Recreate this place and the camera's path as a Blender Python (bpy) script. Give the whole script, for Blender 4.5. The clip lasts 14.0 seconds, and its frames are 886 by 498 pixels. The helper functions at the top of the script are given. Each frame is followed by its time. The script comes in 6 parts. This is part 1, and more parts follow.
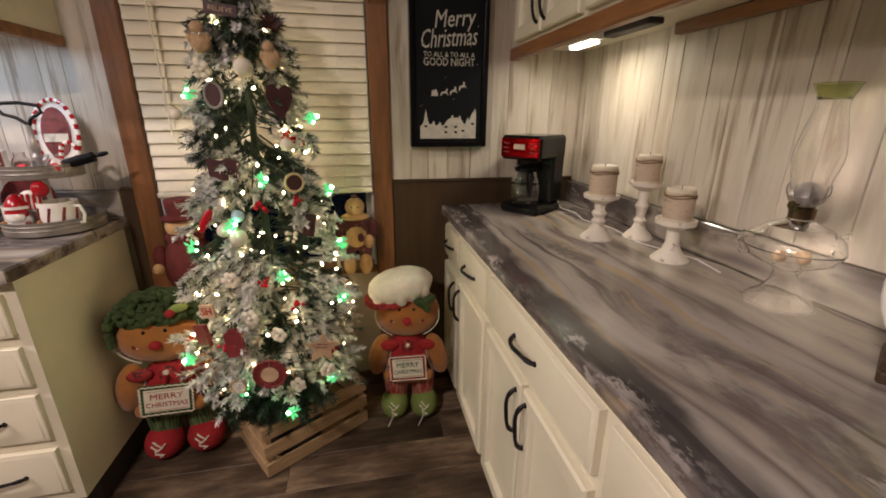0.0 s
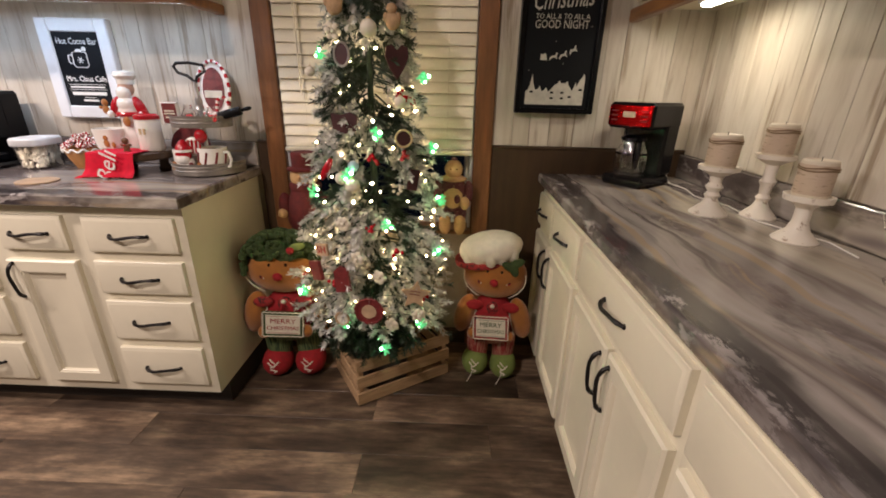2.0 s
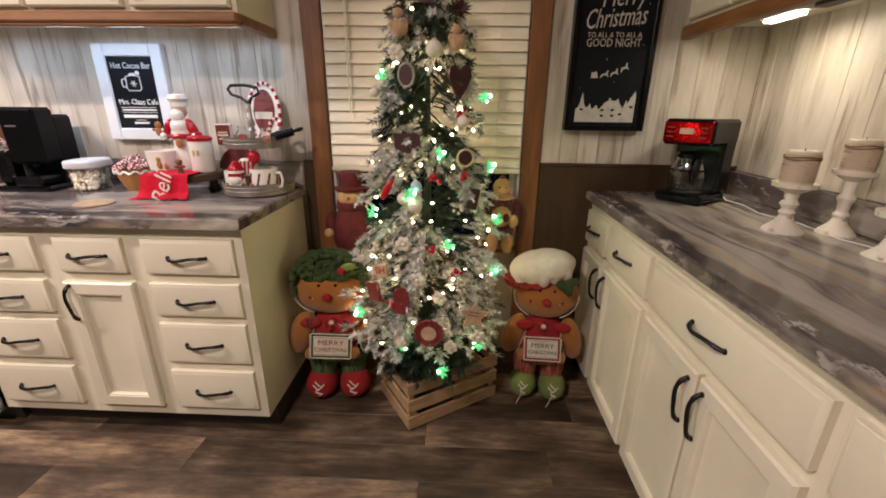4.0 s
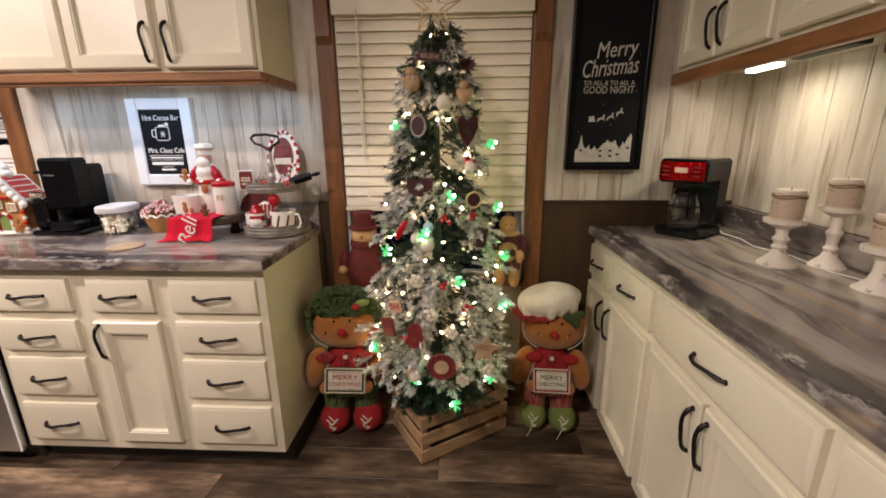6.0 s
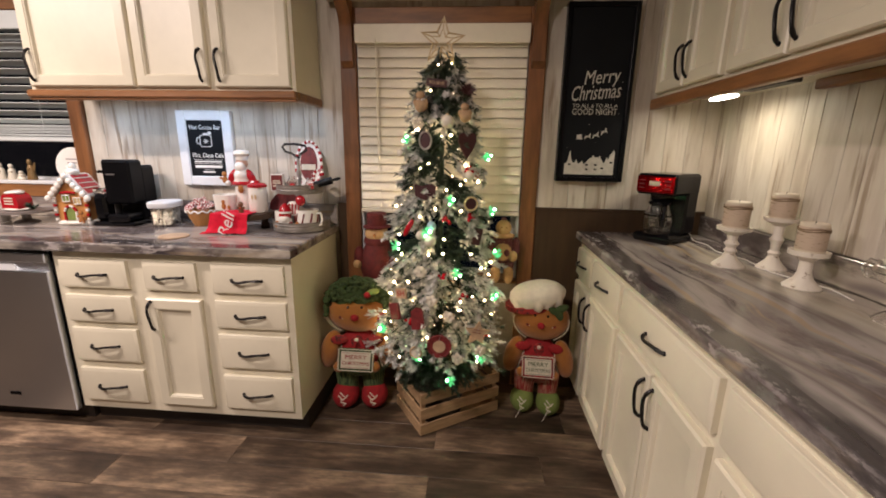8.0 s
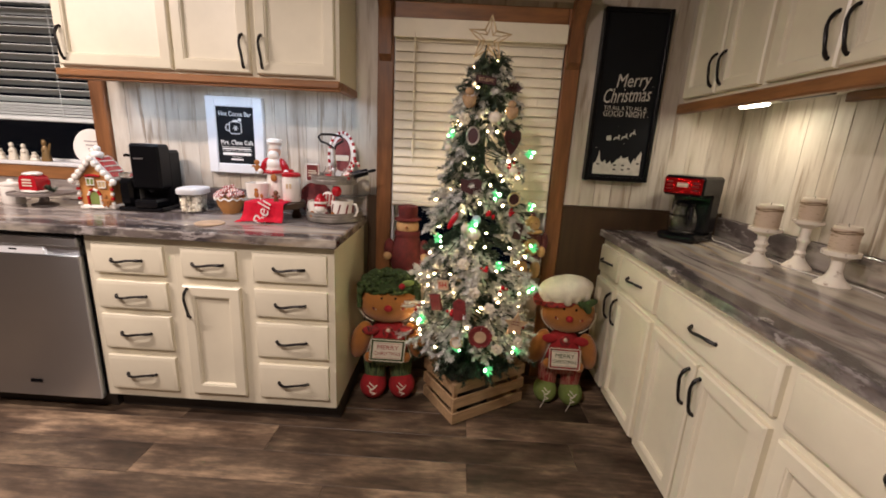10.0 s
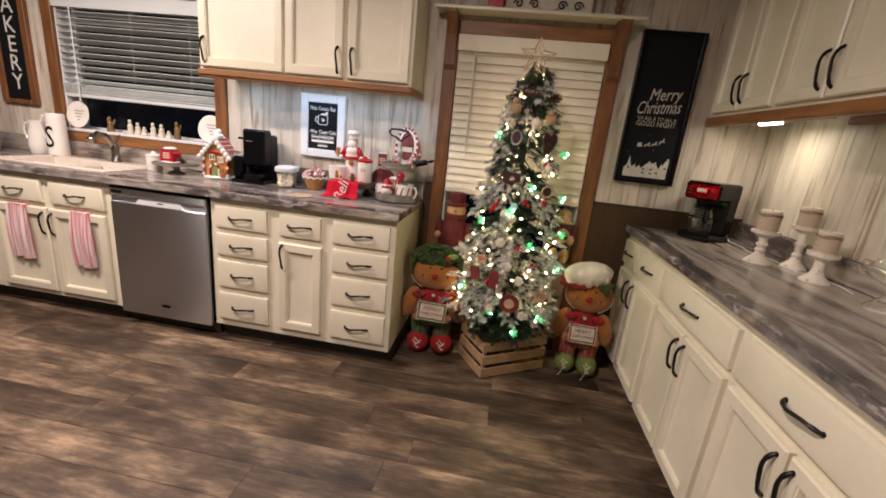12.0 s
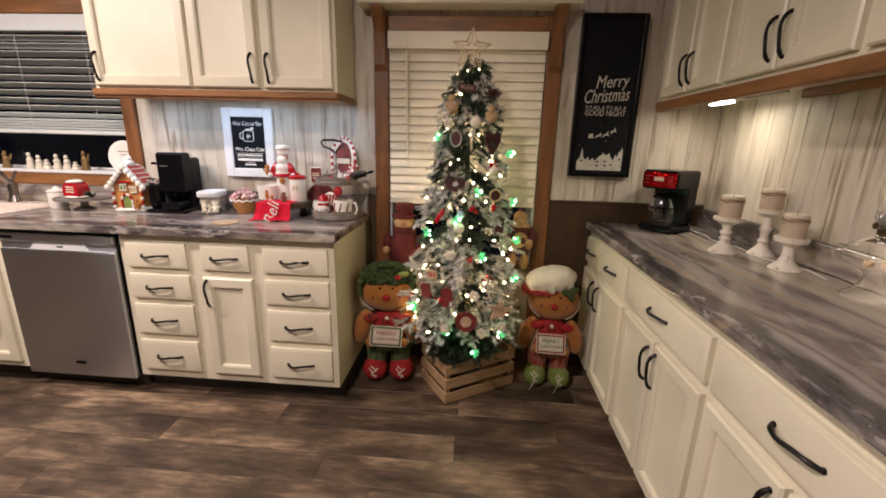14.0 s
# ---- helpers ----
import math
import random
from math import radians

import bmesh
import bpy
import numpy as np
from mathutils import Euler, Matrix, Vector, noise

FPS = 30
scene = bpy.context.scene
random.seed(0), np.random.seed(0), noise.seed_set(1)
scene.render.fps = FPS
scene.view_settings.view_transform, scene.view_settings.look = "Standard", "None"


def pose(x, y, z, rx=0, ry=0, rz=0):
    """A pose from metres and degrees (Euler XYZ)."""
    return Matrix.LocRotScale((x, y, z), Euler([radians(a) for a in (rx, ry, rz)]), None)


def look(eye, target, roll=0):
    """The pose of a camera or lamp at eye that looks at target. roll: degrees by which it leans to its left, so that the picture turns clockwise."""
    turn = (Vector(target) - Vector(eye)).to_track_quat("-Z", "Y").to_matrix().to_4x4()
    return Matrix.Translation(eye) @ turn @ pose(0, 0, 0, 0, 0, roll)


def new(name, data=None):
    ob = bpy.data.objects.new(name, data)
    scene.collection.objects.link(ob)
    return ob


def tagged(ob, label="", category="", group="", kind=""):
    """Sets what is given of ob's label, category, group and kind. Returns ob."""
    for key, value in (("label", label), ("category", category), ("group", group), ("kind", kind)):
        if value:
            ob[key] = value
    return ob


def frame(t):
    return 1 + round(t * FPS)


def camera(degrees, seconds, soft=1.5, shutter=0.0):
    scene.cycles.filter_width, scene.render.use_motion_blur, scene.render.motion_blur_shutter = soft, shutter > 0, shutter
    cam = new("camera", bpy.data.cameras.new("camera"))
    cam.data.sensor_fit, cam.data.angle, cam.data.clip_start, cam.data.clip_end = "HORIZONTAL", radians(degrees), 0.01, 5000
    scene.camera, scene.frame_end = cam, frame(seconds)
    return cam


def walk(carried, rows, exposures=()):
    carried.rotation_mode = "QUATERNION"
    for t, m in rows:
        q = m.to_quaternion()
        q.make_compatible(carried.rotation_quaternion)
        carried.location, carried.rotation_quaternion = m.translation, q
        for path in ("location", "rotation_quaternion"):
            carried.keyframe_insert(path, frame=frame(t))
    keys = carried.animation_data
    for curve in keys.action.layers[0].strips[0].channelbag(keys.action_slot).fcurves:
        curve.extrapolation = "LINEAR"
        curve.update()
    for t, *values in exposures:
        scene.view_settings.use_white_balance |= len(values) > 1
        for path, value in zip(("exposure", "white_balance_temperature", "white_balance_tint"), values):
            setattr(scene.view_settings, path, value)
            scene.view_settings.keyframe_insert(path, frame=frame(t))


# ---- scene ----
cam = camera(94.7, 14.0, soft=1.8)
PATH = [
    (0, (0.959, -1.83, 1.3), (1.332, 0.034, 0.678), 0.3),
    (0.5, (0.936, -1.843, 1.292), (1.166, 0.03, 0.627), 0.9),
    (1, (0.935, -1.868, 1.269), (1.03, 0.008, 0.583), 0.9),
    (1.5, (0.937, -1.895, 1.257), (0.937, -0.027, 0.542), 1.1),
    (2, (0.926, -1.896, 1.254), (0.884, -0.033, 0.529), 1.3),
    (2.5, (0.863, -1.879, 1.251), (0.792, -0.01, 0.541), 1.3),
    (3, (0.808, -1.872, 1.253), (0.729, 0.004, 0.562), 1.2),
    (5.5, (0.703, -1.905, 1.28), (0.641, 0.013, 0.717), -0.6),
    (6, (0.716, -1.94, 1.306), (0.624, -0.011, 0.789), -0.4),
    (6.5, (0.736, -1.964, 1.321), (0.609, -0.027, 0.841), -0.2),
    (7, (0.762, -2.038, 1.324), (0.624, -0.098, 0.859), 0.2),
    (7.5, (0.791, -2.151, 1.321), (0.636, -0.213, 0.853), 0.7),
    (10, (0.504, -2.243, 1.304), (0.465, -0.304, 0.816), 3.0),
    (10.5, (0.479, -2.327, 1.327), (0.369, -0.391, 0.838), 4.0),
    (11, (0.497, -2.474, 1.315), (0.349, -0.55, 0.788), 5.2),
    (11.5, (0.518, -2.599, 1.299), (0.308, -0.685, 0.756), 5.8),
    (12, (0.539, -2.637, 1.322), (0.288, -0.725, 0.79), 6.0),
    (12.5, (0.572, -2.629, 1.331), (0.344, -0.723, 0.768), 5.8),
    (13, (0.601, -2.577, 1.326), (0.424, -0.665, 0.768), 5.0),
    (13.5, (0.633, -2.469, 1.327), (0.484, -0.545, 0.802), 3.3),
    (14, (0.659, -2.408, 1.329), (0.519, -0.477, 0.828), 1.5),
]
walk(cam, [(t, look(eye, target, roll)) for t, eye, target, roll in PATH])

# ---- world and large lights ----
world = bpy.data.worlds.new("night")
scene.world = world
world.use_nodes = True
world.node_tree.nodes["Background"].inputs[0].default_value = (0.05, 0.07, 0.12, 1)
world.node_tree.nodes["Background"].inputs[1].default_value = 0.03


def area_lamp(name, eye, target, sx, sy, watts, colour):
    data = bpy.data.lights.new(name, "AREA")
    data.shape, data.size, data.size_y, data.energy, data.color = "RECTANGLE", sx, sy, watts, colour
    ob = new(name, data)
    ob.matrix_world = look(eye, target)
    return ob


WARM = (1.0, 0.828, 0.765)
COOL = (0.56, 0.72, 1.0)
# Ceiling lamps out of view; the last is added to fill the back corner.
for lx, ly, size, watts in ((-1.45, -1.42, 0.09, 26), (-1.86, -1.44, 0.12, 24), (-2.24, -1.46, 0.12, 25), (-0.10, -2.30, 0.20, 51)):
    area_lamp("ceiling_and_fill_lamp", (lx, ly, 2.40), (lx, ly, 0), size, size, watts, WARM)
for lx in (-1.12, -0.752, -0.510, -0.133):
    area_lamp("strip_lamp", (lx, -0.220, 1.522), (lx, -0.20, 0), 0.16, 0.02, 0.72, COOL)
area_lamp("strip_lamp", (1.742, -0.39, 1.526), (1.78, -0.39, 0), 0.02, 0.14, 1.7, (1.0, 0.88, 0.70))


# ---- materials ----
def material(name, colour, rough=0.5, metal=0.0, vary=0.12, scale=6.0, bump=0.05, bump_scale=120.0, stretch=(1, 1, 1),
             dark=None, emit=0.0, transmission=0.0, sheen=0.0, by_object=0.0, coat=0.0, contrast=(0.35, 0.65), alpha=1.0, spec=0.5):
    m = bpy.data.materials.new(name)
    m.use_nodes = True
    t = m.node_tree
    n, b = t.nodes, t.nodes["Principled BSDF"]
    b.inputs["Roughness"].default_value, b.inputs["Metallic"].default_value = rough, metal
    b.inputs["Transmission Weight"].default_value = transmission
    b.inputs["Sheen Weight"].default_value = sheen
    b.inputs["Coat Weight"].default_value = coat
    b.inputs["Alpha"].default_value = alpha
    b.inputs["Specular IOR Level"].default_value = spec
    if dark is None:
        dark = tuple(c * (1 - 2.2 * vary) for c in colour)
    co = n.new("ShaderNodeTexCoord")
    mp = n.new("ShaderNodeMapping")
    mp.inputs["Scale"].default_value = stretch
    t.links.new(co.outputs["Object"], mp.inputs["Vector"])
    vec = mp.outputs["Vector"]
    info = n.new("ShaderNodeObjectInfo")
    if by_object:
        shift = n.new("ShaderNodeVectorMath")
        shift.operation = "MULTIPLY_ADD"
        t.links.new(info.outputs["Random"], shift.inputs[0])
        shift.inputs[1].default_value = (37, 53, 29)
        t.links.new(vec, shift.inputs[2])
        vec = shift.outputs[0]
    big = n.new("ShaderNodeTexNoise")
    big.inputs["Scale"].default_value, big.inputs["Detail"].default_value = scale, 6
    big.inputs["Roughness"].default_value = 0.62
    t.links.new(vec, big.inputs["Vector"])
    ramp = n.new("ShaderNodeMapRange")
    ramp.inputs[1].default_value, ramp.inputs[2].default_value = contrast
    t.links.new(big.outputs["Fac"], ramp.inputs[0])
    mix = n.new("ShaderNodeMix")
    mix.data_type = "RGBA"
    mix.inputs["A"].default_value, mix.inputs["B"].default_value = (*dark, 1), (*colour, 1)
    t.links.new(ramp.outputs[0], mix.inputs["Factor"])
    out = mix.outputs["Result"]
    if by_object:
        hsv = n.new("ShaderNodeHueSaturation")
        val = n.new("ShaderNodeMapRange")
        val.inputs[3].default_value, val.inputs[4].default_value = 1 - by_object, 1 + by_object
        t.links.new(info.outputs["Random"], val.inputs[0])
        t.links.new(val.outputs[0], hsv.inputs["Value"])
        t.links.new(out, hsv.inputs["Color"])
        out = hsv.outputs[0]
    t.links.new(out, b.inputs["Base Color"])
    if bump:
        fine = n.new("ShaderNodeTexNoise")
        fine.inputs["Scale"].default_value, fine.inputs["Detail"].default_value = bump_scale, 3
        t.links.new(vec, fine.inputs["Vector"])
        bp = n.new("ShaderNodeBump")
        bp.inputs["Strength"].default_value, bp.inputs["Distance"].default_value = min(1.0, bump * 4), 0.002
        t.links.new(fine.outputs["Fac"], bp.inputs["Height"])
        t.links.new(bp.outputs[0], b.inputs["Normal"])
        rr = n.new("ShaderNodeMapRange")
        rr.inputs[3].default_value, rr.inputs[4].default_value = max(0.02, rough - 0.07), min(1, rough + 0.07)
        t.links.new(big.outputs["Fac"], rr.inputs[0])
        t.links.new(rr.outputs[0], b.inputs["Roughness"])
    if emit:
        b.inputs["Emission Color"].default_value = (*colour, 1)
        b.inputs["Emission Strength"].default_value = emit
    return m


def ramp_of(t, stops):
    r = t.nodes.new("ShaderNodeValToRGB")
    e = r.color_ramp.elements
    while len(e) > 1:
        e.remove(e[-1])
    e[0].position, e[0].color = stops[0][0], (*stops[0][1], 1)
    for p, c in stops[1:]:
        e.new(p).color = (*c, 1)
    return r


def math_node(t, op, a, b=None, c=None):
    n = t.nodes.new("ShaderNodeMath")
    n.operation = op
    for i, v in enumerate((a, b, c)):
        if v is None:
            continue
        if isinstance(v, (int, float)):
            n.inputs[i].default_value = v
        else:
            t.links.new(v, n.inputs[i])
    return n.outputs[0]


def noise_of(t, vec, scale, detail=4, rough=0.55):
    """A noise on coordinates stretched by scale; its value."""
    mp, n = t.nodes.new("ShaderNodeMapping"), t.nodes.new("ShaderNodeTexNoise")
    mp.inputs["Scale"].default_value = scale
    n.inputs["Scale"].default_value, n.inputs["Detail"].default_value, n.inputs["Roughness"].default_value = 1.0, detail, rough
    t.links.new(vec, mp.inputs["Vector"])
    t.links.new(mp.outputs[0], n.inputs["Vector"])
    return n.outputs["Fac"]


def fade(t, v, lo, hi, out0=0.0, out1=1.0):
    n = t.nodes.new("ShaderNodeMapRange")
    n.interpolation_type = "SMOOTHSTEP"
    for i, x in enumerate((lo, hi, out0, out1)):
        n.inputs[i + 1].default_value = x
    t.links.new(v, n.inputs[0])
    return n.outputs[0]


def blend(t, fac, a, b):
    n = t.nodes.new("ShaderNodeMix")
    n.data_type = "RGBA"
    t.links.new(fac, n.inputs["Factor"])
    for key, v in (("A", a), ("B", b)):
        if isinstance(v, tuple):
            n.inputs[key].default_value = (*v, 1)
        else:
            t.links.new(v, n.inputs[key])
    return n.outputs["Result"]


def veined_stone(name, along, edge):
    """Warm grey laminate with long bands, thin threads and one broken dark vein near its front edge."""
    m = material(name, (0.3, 0.3, 0.3), rough=0.17, bump=0.0)
    t = m.node_tree
    n, b = t.nodes, t.nodes["Principled BSDF"]
    co = n.new("ShaderNodeTexCoord").outputs["Object"]
    sep = n.new("ShaderNodeSeparateXYZ")
    t.links.new(co, sep.inputs[0])
    u, v = (sep.outputs[0], sep.outputs[1]) if along == "x" else (sep.outputs[1], sep.outputs[0])
    k = (lambda lo, hi: (lo, hi, hi)) if along == "x" else (lambda lo, hi: (hi, lo, hi))
    warp = n.new("ShaderNodeTexNoise")
    warp.inputs["Scale"].default_value, warp.inputs["Detail"].default_value = 2.2, 3
    t.links.new(co, warp.inputs["Vector"])
    add = n.new("ShaderNodeVectorMath")
    add.operation = "MULTIPLY_ADD"
    t.links.new(warp.outputs["Color"], add.inputs[0])
    add.inputs[1].default_value = (0.15, 0.15, 0.0)
    t.links.new(co, add.inputs[2])
    vec = add.outputs[0]
    bands = ramp_of(t, [(0.28, (0.095, 0.078, 0.074)), (0.39, (0.24, 0.208, 0.194)), (0.47, (0.37, 0.335, 0.305)), (0.51, (0.29, 0.258, 0.238)), (0.545, (0.15, 0.122, 0.110)), (0.59, (0.34, 0.305, 0.275)), (0.65, (0.48, 0.43, 0.35)), (0.74, (0.18, 0.150, 0.140))])
    t.links.new(noise_of(t, vec, k(0.8, 4.6), 4, 0.5), bands.inputs[0])
    threads = noise_of(t, vec, k(0.8, 21), 3, 0.5)
    col = blend(t, fade(t, threads, 0.57, 0.66, 0.0, 0.7), bands.outputs[0], (0.38, 0.285, 0.175))
    col = blend(t, fade(t, threads, 0.41, 0.31, 0.0, 0.75), col, (0.060, 0.047, 0.042))
    smudge = noise_of(t, vec, k(1.9, 4.2), 6, 0.65)
    cloud = fade(t, smudge, 0.515, 0.61)
    col = blend(t, math_node(t, "MULTIPLY", cloud, 0.8), col, (0.085, 0.066, 0.066))
    flecks = fade(t, noise_of(t, vec, k(11, 26), 6, 0.7), 0.57, 0.66)
    col = blend(t, math_node(t, "MULTIPLY", math_node(t, "MULTIPLY", flecks, cloud), 0.6), col, (0.46, 0.42, 0.39))
    wander = math_node(t, "MULTIPLY", noise_of(t, co, k(1.5, 0.01), 2, 0.5), 0.16)
    off = math_node(t, "SUBTRACT", math_node(t, "SUBTRACT", v, edge - 0.040), wander)
    rag = math_node(t, "MULTIPLY_ADD", noise_of(t, co, k(9, 22), 4, 0.6), 0.050, -0.025)
    off = math_node(t, "ADD", off, rag)
    dark = math_node(t, "MULTIPLY", fade(t, math_node(t, "ABSOLUTE", off), 0.052, 0.022), fade(t, noise_of(t, co, k(2.3, 3), 2), 0.26, 0.38))
    col = blend(t, math_node(t, "MULTIPLY", dark, 0.9), col, (0.030, 0.026, 0.029))
    pale = math_node(t, "MULTIPLY", fade(t, math_node(t, "ABSOLUTE", math_node(t, "ADD", off, 0.022)), 0.026, 0.008), fade(t, noise_of(t, co, k(16, 40), 5, 0.7), 0.52, 0.60))
    pale = math_node(t, "MULTIPLY", pale, fade(t, noise_of(t, co, k(2.9, 1), 2), 0.40, 0.52))
    col = blend(t, math_node(t, "MULTIPLY", pale, 0.7), col, (0.46, 0.42, 0.40))
    t.links.new(col, b.inputs["Base Color"])
    return m


def streaked_board(name):
    """Whitewashed panelling board: cream with scattered brown streaks along the grain, each board its own."""
    m = material(name, (0.60, 0.55, 0.46), rough=0.5, bump=0.0)
    t = m.node_tree
    n, b = t.nodes, t.nodes["Principled BSDF"]
    co, info = n.new("ShaderNodeTexCoord"), n.new("ShaderNodeObjectInfo")
    shift = n.new("ShaderNodeVectorMath")
    shift.operation = "MULTIPLY_ADD"
    t.links.new(info.outputs["Random"], shift.inputs[0])
    shift.inputs[1].default_value = (41, 17, 63)
    t.links.new(co.outputs["Object"], shift.inputs[2])
    vec = shift.outputs[0]
    wash = ramp_of(t, [(0.30, (0.44, 0.375, 0.295)), (0.46, (0.56, 0.50, 0.41)), (0.60, (0.63, 0.575, 0.485)), (0.75, (0.52, 0.455, 0.365))])
    t.links.new(noise_of(t, vec, (12, 12, 2.0), 5, 0.6), wash.inputs[0])
    grain = noise_of(t, vec, (34, 34, 2.2), 5, 0.6)
    patch = noise_of(t, vec, (9, 9, 2.6), 2, 0.5)
    streak = math_node(t, "MULTIPLY", fade(t, grain, 0.49, 0.36), fade(t, patch, 0.41, 0.58, 0.10, 0.80))
    col = blend(t, streak, wash.outputs[0], (0.27, 0.195, 0.13))
    hsv = n.new("ShaderNodeHueSaturation")
    val = n.new("ShaderNodeMapRange")
    val.inputs[3].default_value, val.inputs[4].default_value = 0.90, 1.08
    t.links.new(info.outputs["Random"], val.inputs[0])
    t.links.new(val.outputs[0], hsv.inputs["Value"])
    t.links.new(col, hsv.inputs["Color"])
    t.links.new(hsv.outputs[0], b.inputs["Base Color"])
    bp = n.new("ShaderNodeBump")
    bp.inputs["Strength"].default_value, bp.inputs["Distance"].default_value = 0.22, 0.002
    t.links.new(grain, bp.inputs["Height"])
    t.links.new(bp.outputs[0], b.inputs["Normal"])
    return m


def plank_floor(name):
    """Dark weathered plank: brown grey with pale worn streaks, each plank its own."""
    m = material(name, (0.1, 0.1, 0.1), rough=0.42, bump=0.0)
    t = m.node_tree
    n, b = t.nodes, t.nodes["Principled BSDF"]
    co, info = n.new("ShaderNodeTexCoord"), n.new("ShaderNodeObjectInfo")
    shift = n.new("ShaderNodeVectorMath")
    shift.operation = "MULTIPLY_ADD"
    t.links.new(info.outputs["Random"], shift.inputs[0])
    shift.inputs[1].default_value = (61, 47, 0)
    t.links.new(co.outputs["Object"], shift.inputs[2])
    mp = n.new("ShaderNodeMapping")
    mp.inputs["Scale"].default_value = (2.4, 6.0, 1)
    t.links.new(shift.outputs[0], mp.inputs["Vector"])
    a = n.new("ShaderNodeTexNoise")
    a.inputs["Scale"].default_value, a.inputs["Detail"].default_value, a.inputs["Roughness"].default_value = 1.0, 7, 0.62
    t.links.new(mp.outputs[0], a.inputs["Vector"])
    r = ramp_of(t, [(0.28, (0.026, 0.017, 0.012)), (0.42, (0.058, 0.040, 0.028)), (0.51, (0.095, 0.067, 0.047)), (0.58, (0.155, 0.113, 0.078)), (0.68, (0.25, 0.185, 0.125))])
    t.links.new(a.outputs["Fac"], r.inputs[0])
    hsv = n.new("ShaderNodeHueSaturation")
    wn = n.new("ShaderNodeTexWhiteNoise")
    wn.noise_dimensions = "1D"
    t.links.new(info.outputs["Random"], wn.inputs["W"])
    val = n.new("ShaderNodeMapRange")
    val.inputs[3].default_value, val.inputs[4].default_value = 0.72, 1.45
    t.links.new(wn.outputs["Value"], val.inputs[0])
    t.links.new(val.outputs[0], hsv.inputs["Value"])
    grain = noise_of(t, shift.outputs[0], (7, 46, 1), 5, 0.65)
    worn = blend(t, fade(t, grain, 0.38, 0.64), (0.52, 0.48, 0.44), (1.30, 1.20, 1.08))
    mul = n.new("ShaderNodeMix")
    mul.data_type, mul.blend_type = "RGBA", "MULTIPLY"
    mul.inputs["Factor"].default_value = 0.70
    t.links.new(r.outputs[0], mul.inputs["A"])
    t.links.new(worn, mul.inputs["B"])
    t.links.new(mul.outputs["Result"], hsv.inputs["Color"])
    t.links.new(hsv.outputs[0], b.inputs["Base Color"])
    bp = n.new("ShaderNodeBump")
    bp.inputs["Strength"].default_value, bp.inputs["Distance"].default_value = 0.2, 0.002
    t.links.new(a.outputs["Fac"], bp.inputs["Height"])
    t.links.new(bp.outputs[0], b.inputs["Normal"])
    return m


CREAM = material("cream_paint", (0.73, 0.675, 0.525), rough=0.34, vary=0.05, scale=3, bump=0.03, bump_scale=60, by_object=0.03)
STONE_X = veined_stone("laminate_along_x", "x", -0.640)
STONE_Y = veined_stone("laminate_along_y", "y", 1.310)
BOARD = streaked_board("whitewashed_board")
PLANK = plank_floor("floor_plank")
TRIM = material("stained_trim", (0.24, 0.096, 0.032), rough=0.42, vary=0.22, scale=3, stretch=(9, 9, 1.2), bump=0.06)
TRIM_X = material("stained_trim_x", (0.30, 0.130, 0.044), rough=0.42, vary=0.22, scale=3, stretch=(1.2, 9, 9), bump=0.06)
TRIM_Y = material("stained_trim_y", (0.30, 0.130, 0.044), rough=0.42, vary=0.22, scale=3, stretch=(9, 1.2, 9), bump=0.06)
WAINSCOT = material("dark_wainscot", (0.064, 0.034, 0.014), rough=0.5, vary=0.14, scale=3, stretch=(9, 9, 1.0), bump=0.05)
IRON = material("black_iron", (0.020, 0.018, 0.018), rough=0.35, metal=0.7, bump=0.05)
SATIN = material("satin_metal", (0.72, 0.73, 0.74), rough=0.35, metal=0.4, vary=0.03, bump=0.0)
STEEL = material("brushed_steel", (0.76, 0.80, 0.84), rough=0.34, metal=1.0, vary=0.02, scale=2, bump=0.0)
tangent = STEEL.node_tree.nodes.new("ShaderNodeTangent")
tangent.direction_type, tangent.axis = "RADIAL", "Z"
STEEL.node_tree.links.new(tangent.outputs[0], STEEL.node_tree.nodes["Principled BSDF"].inputs["Tangent"])
STEEL.node_tree.nodes["Principled BSDF"].inputs["Anisotropic"].default_value = 1.0
STEEL.node_tree.nodes["Principled BSDF"].inputs["Anisotropic Rotation"].default_value = 0.25
BLACK = material("black_plastic", (0.005, 0.005, 0.006), rough=0.16, bump=0.0, spec=0.25)
BLIND = material("ivory_blind", (0.83, 0.765, 0.61), rough=0.5, vary=0.04, bump=0.0)
WHITE_BLIND = material("white_blind", (0.66, 0.70, 0.69), rough=0.45, vary=0.03, bump=0.0)
WHITE = material("white_ceramic", (0.80, 0.77, 0.71), rough=0.22, vary=0.03, bump=0.01)
DISTRESSED = material("chipped_white_paint", (0.78, 0.72, 0.62), rough=0.5, dark=(0.30, 0.21, 0.13), scale=28, contrast=(0.33, 0.39), bump=0.08)
DARK_SHELL = material("dark_unseen_shell", (0.15, 0.125, 0.105), rough=0.8, vary=0.03)
FILL = material("groove_filler", (0.40, 0.34, 0.26), rough=0.7)
SEAM = material("floor_seam", (0.035, 0.026, 0.020), rough=0.7)
CHALK = material("chalkboard", (0.008, 0.009, 0.011), rough=0.55, vary=0.1, spec=0.15)
CHALK_WHITE = material("chalk_white", (0.78, 0.76, 0.72), rough=0.7, vary=0.06)
FRAME_WHITE = material("white_frame", (0.72, 0.73, 0.74), rough=0.45, vary=0.05, bump=0.06)
RED = material("red_cloth", (0.60, 0.008, 0.032), rough=0.8, vary=0.12, scale=30, spec=0.2, bump=0.12, bump_scale=400)
RED_GLOSS = material("red_gloss", (0.40, 0.009, 0.017), rough=0.2, vary=0.06)
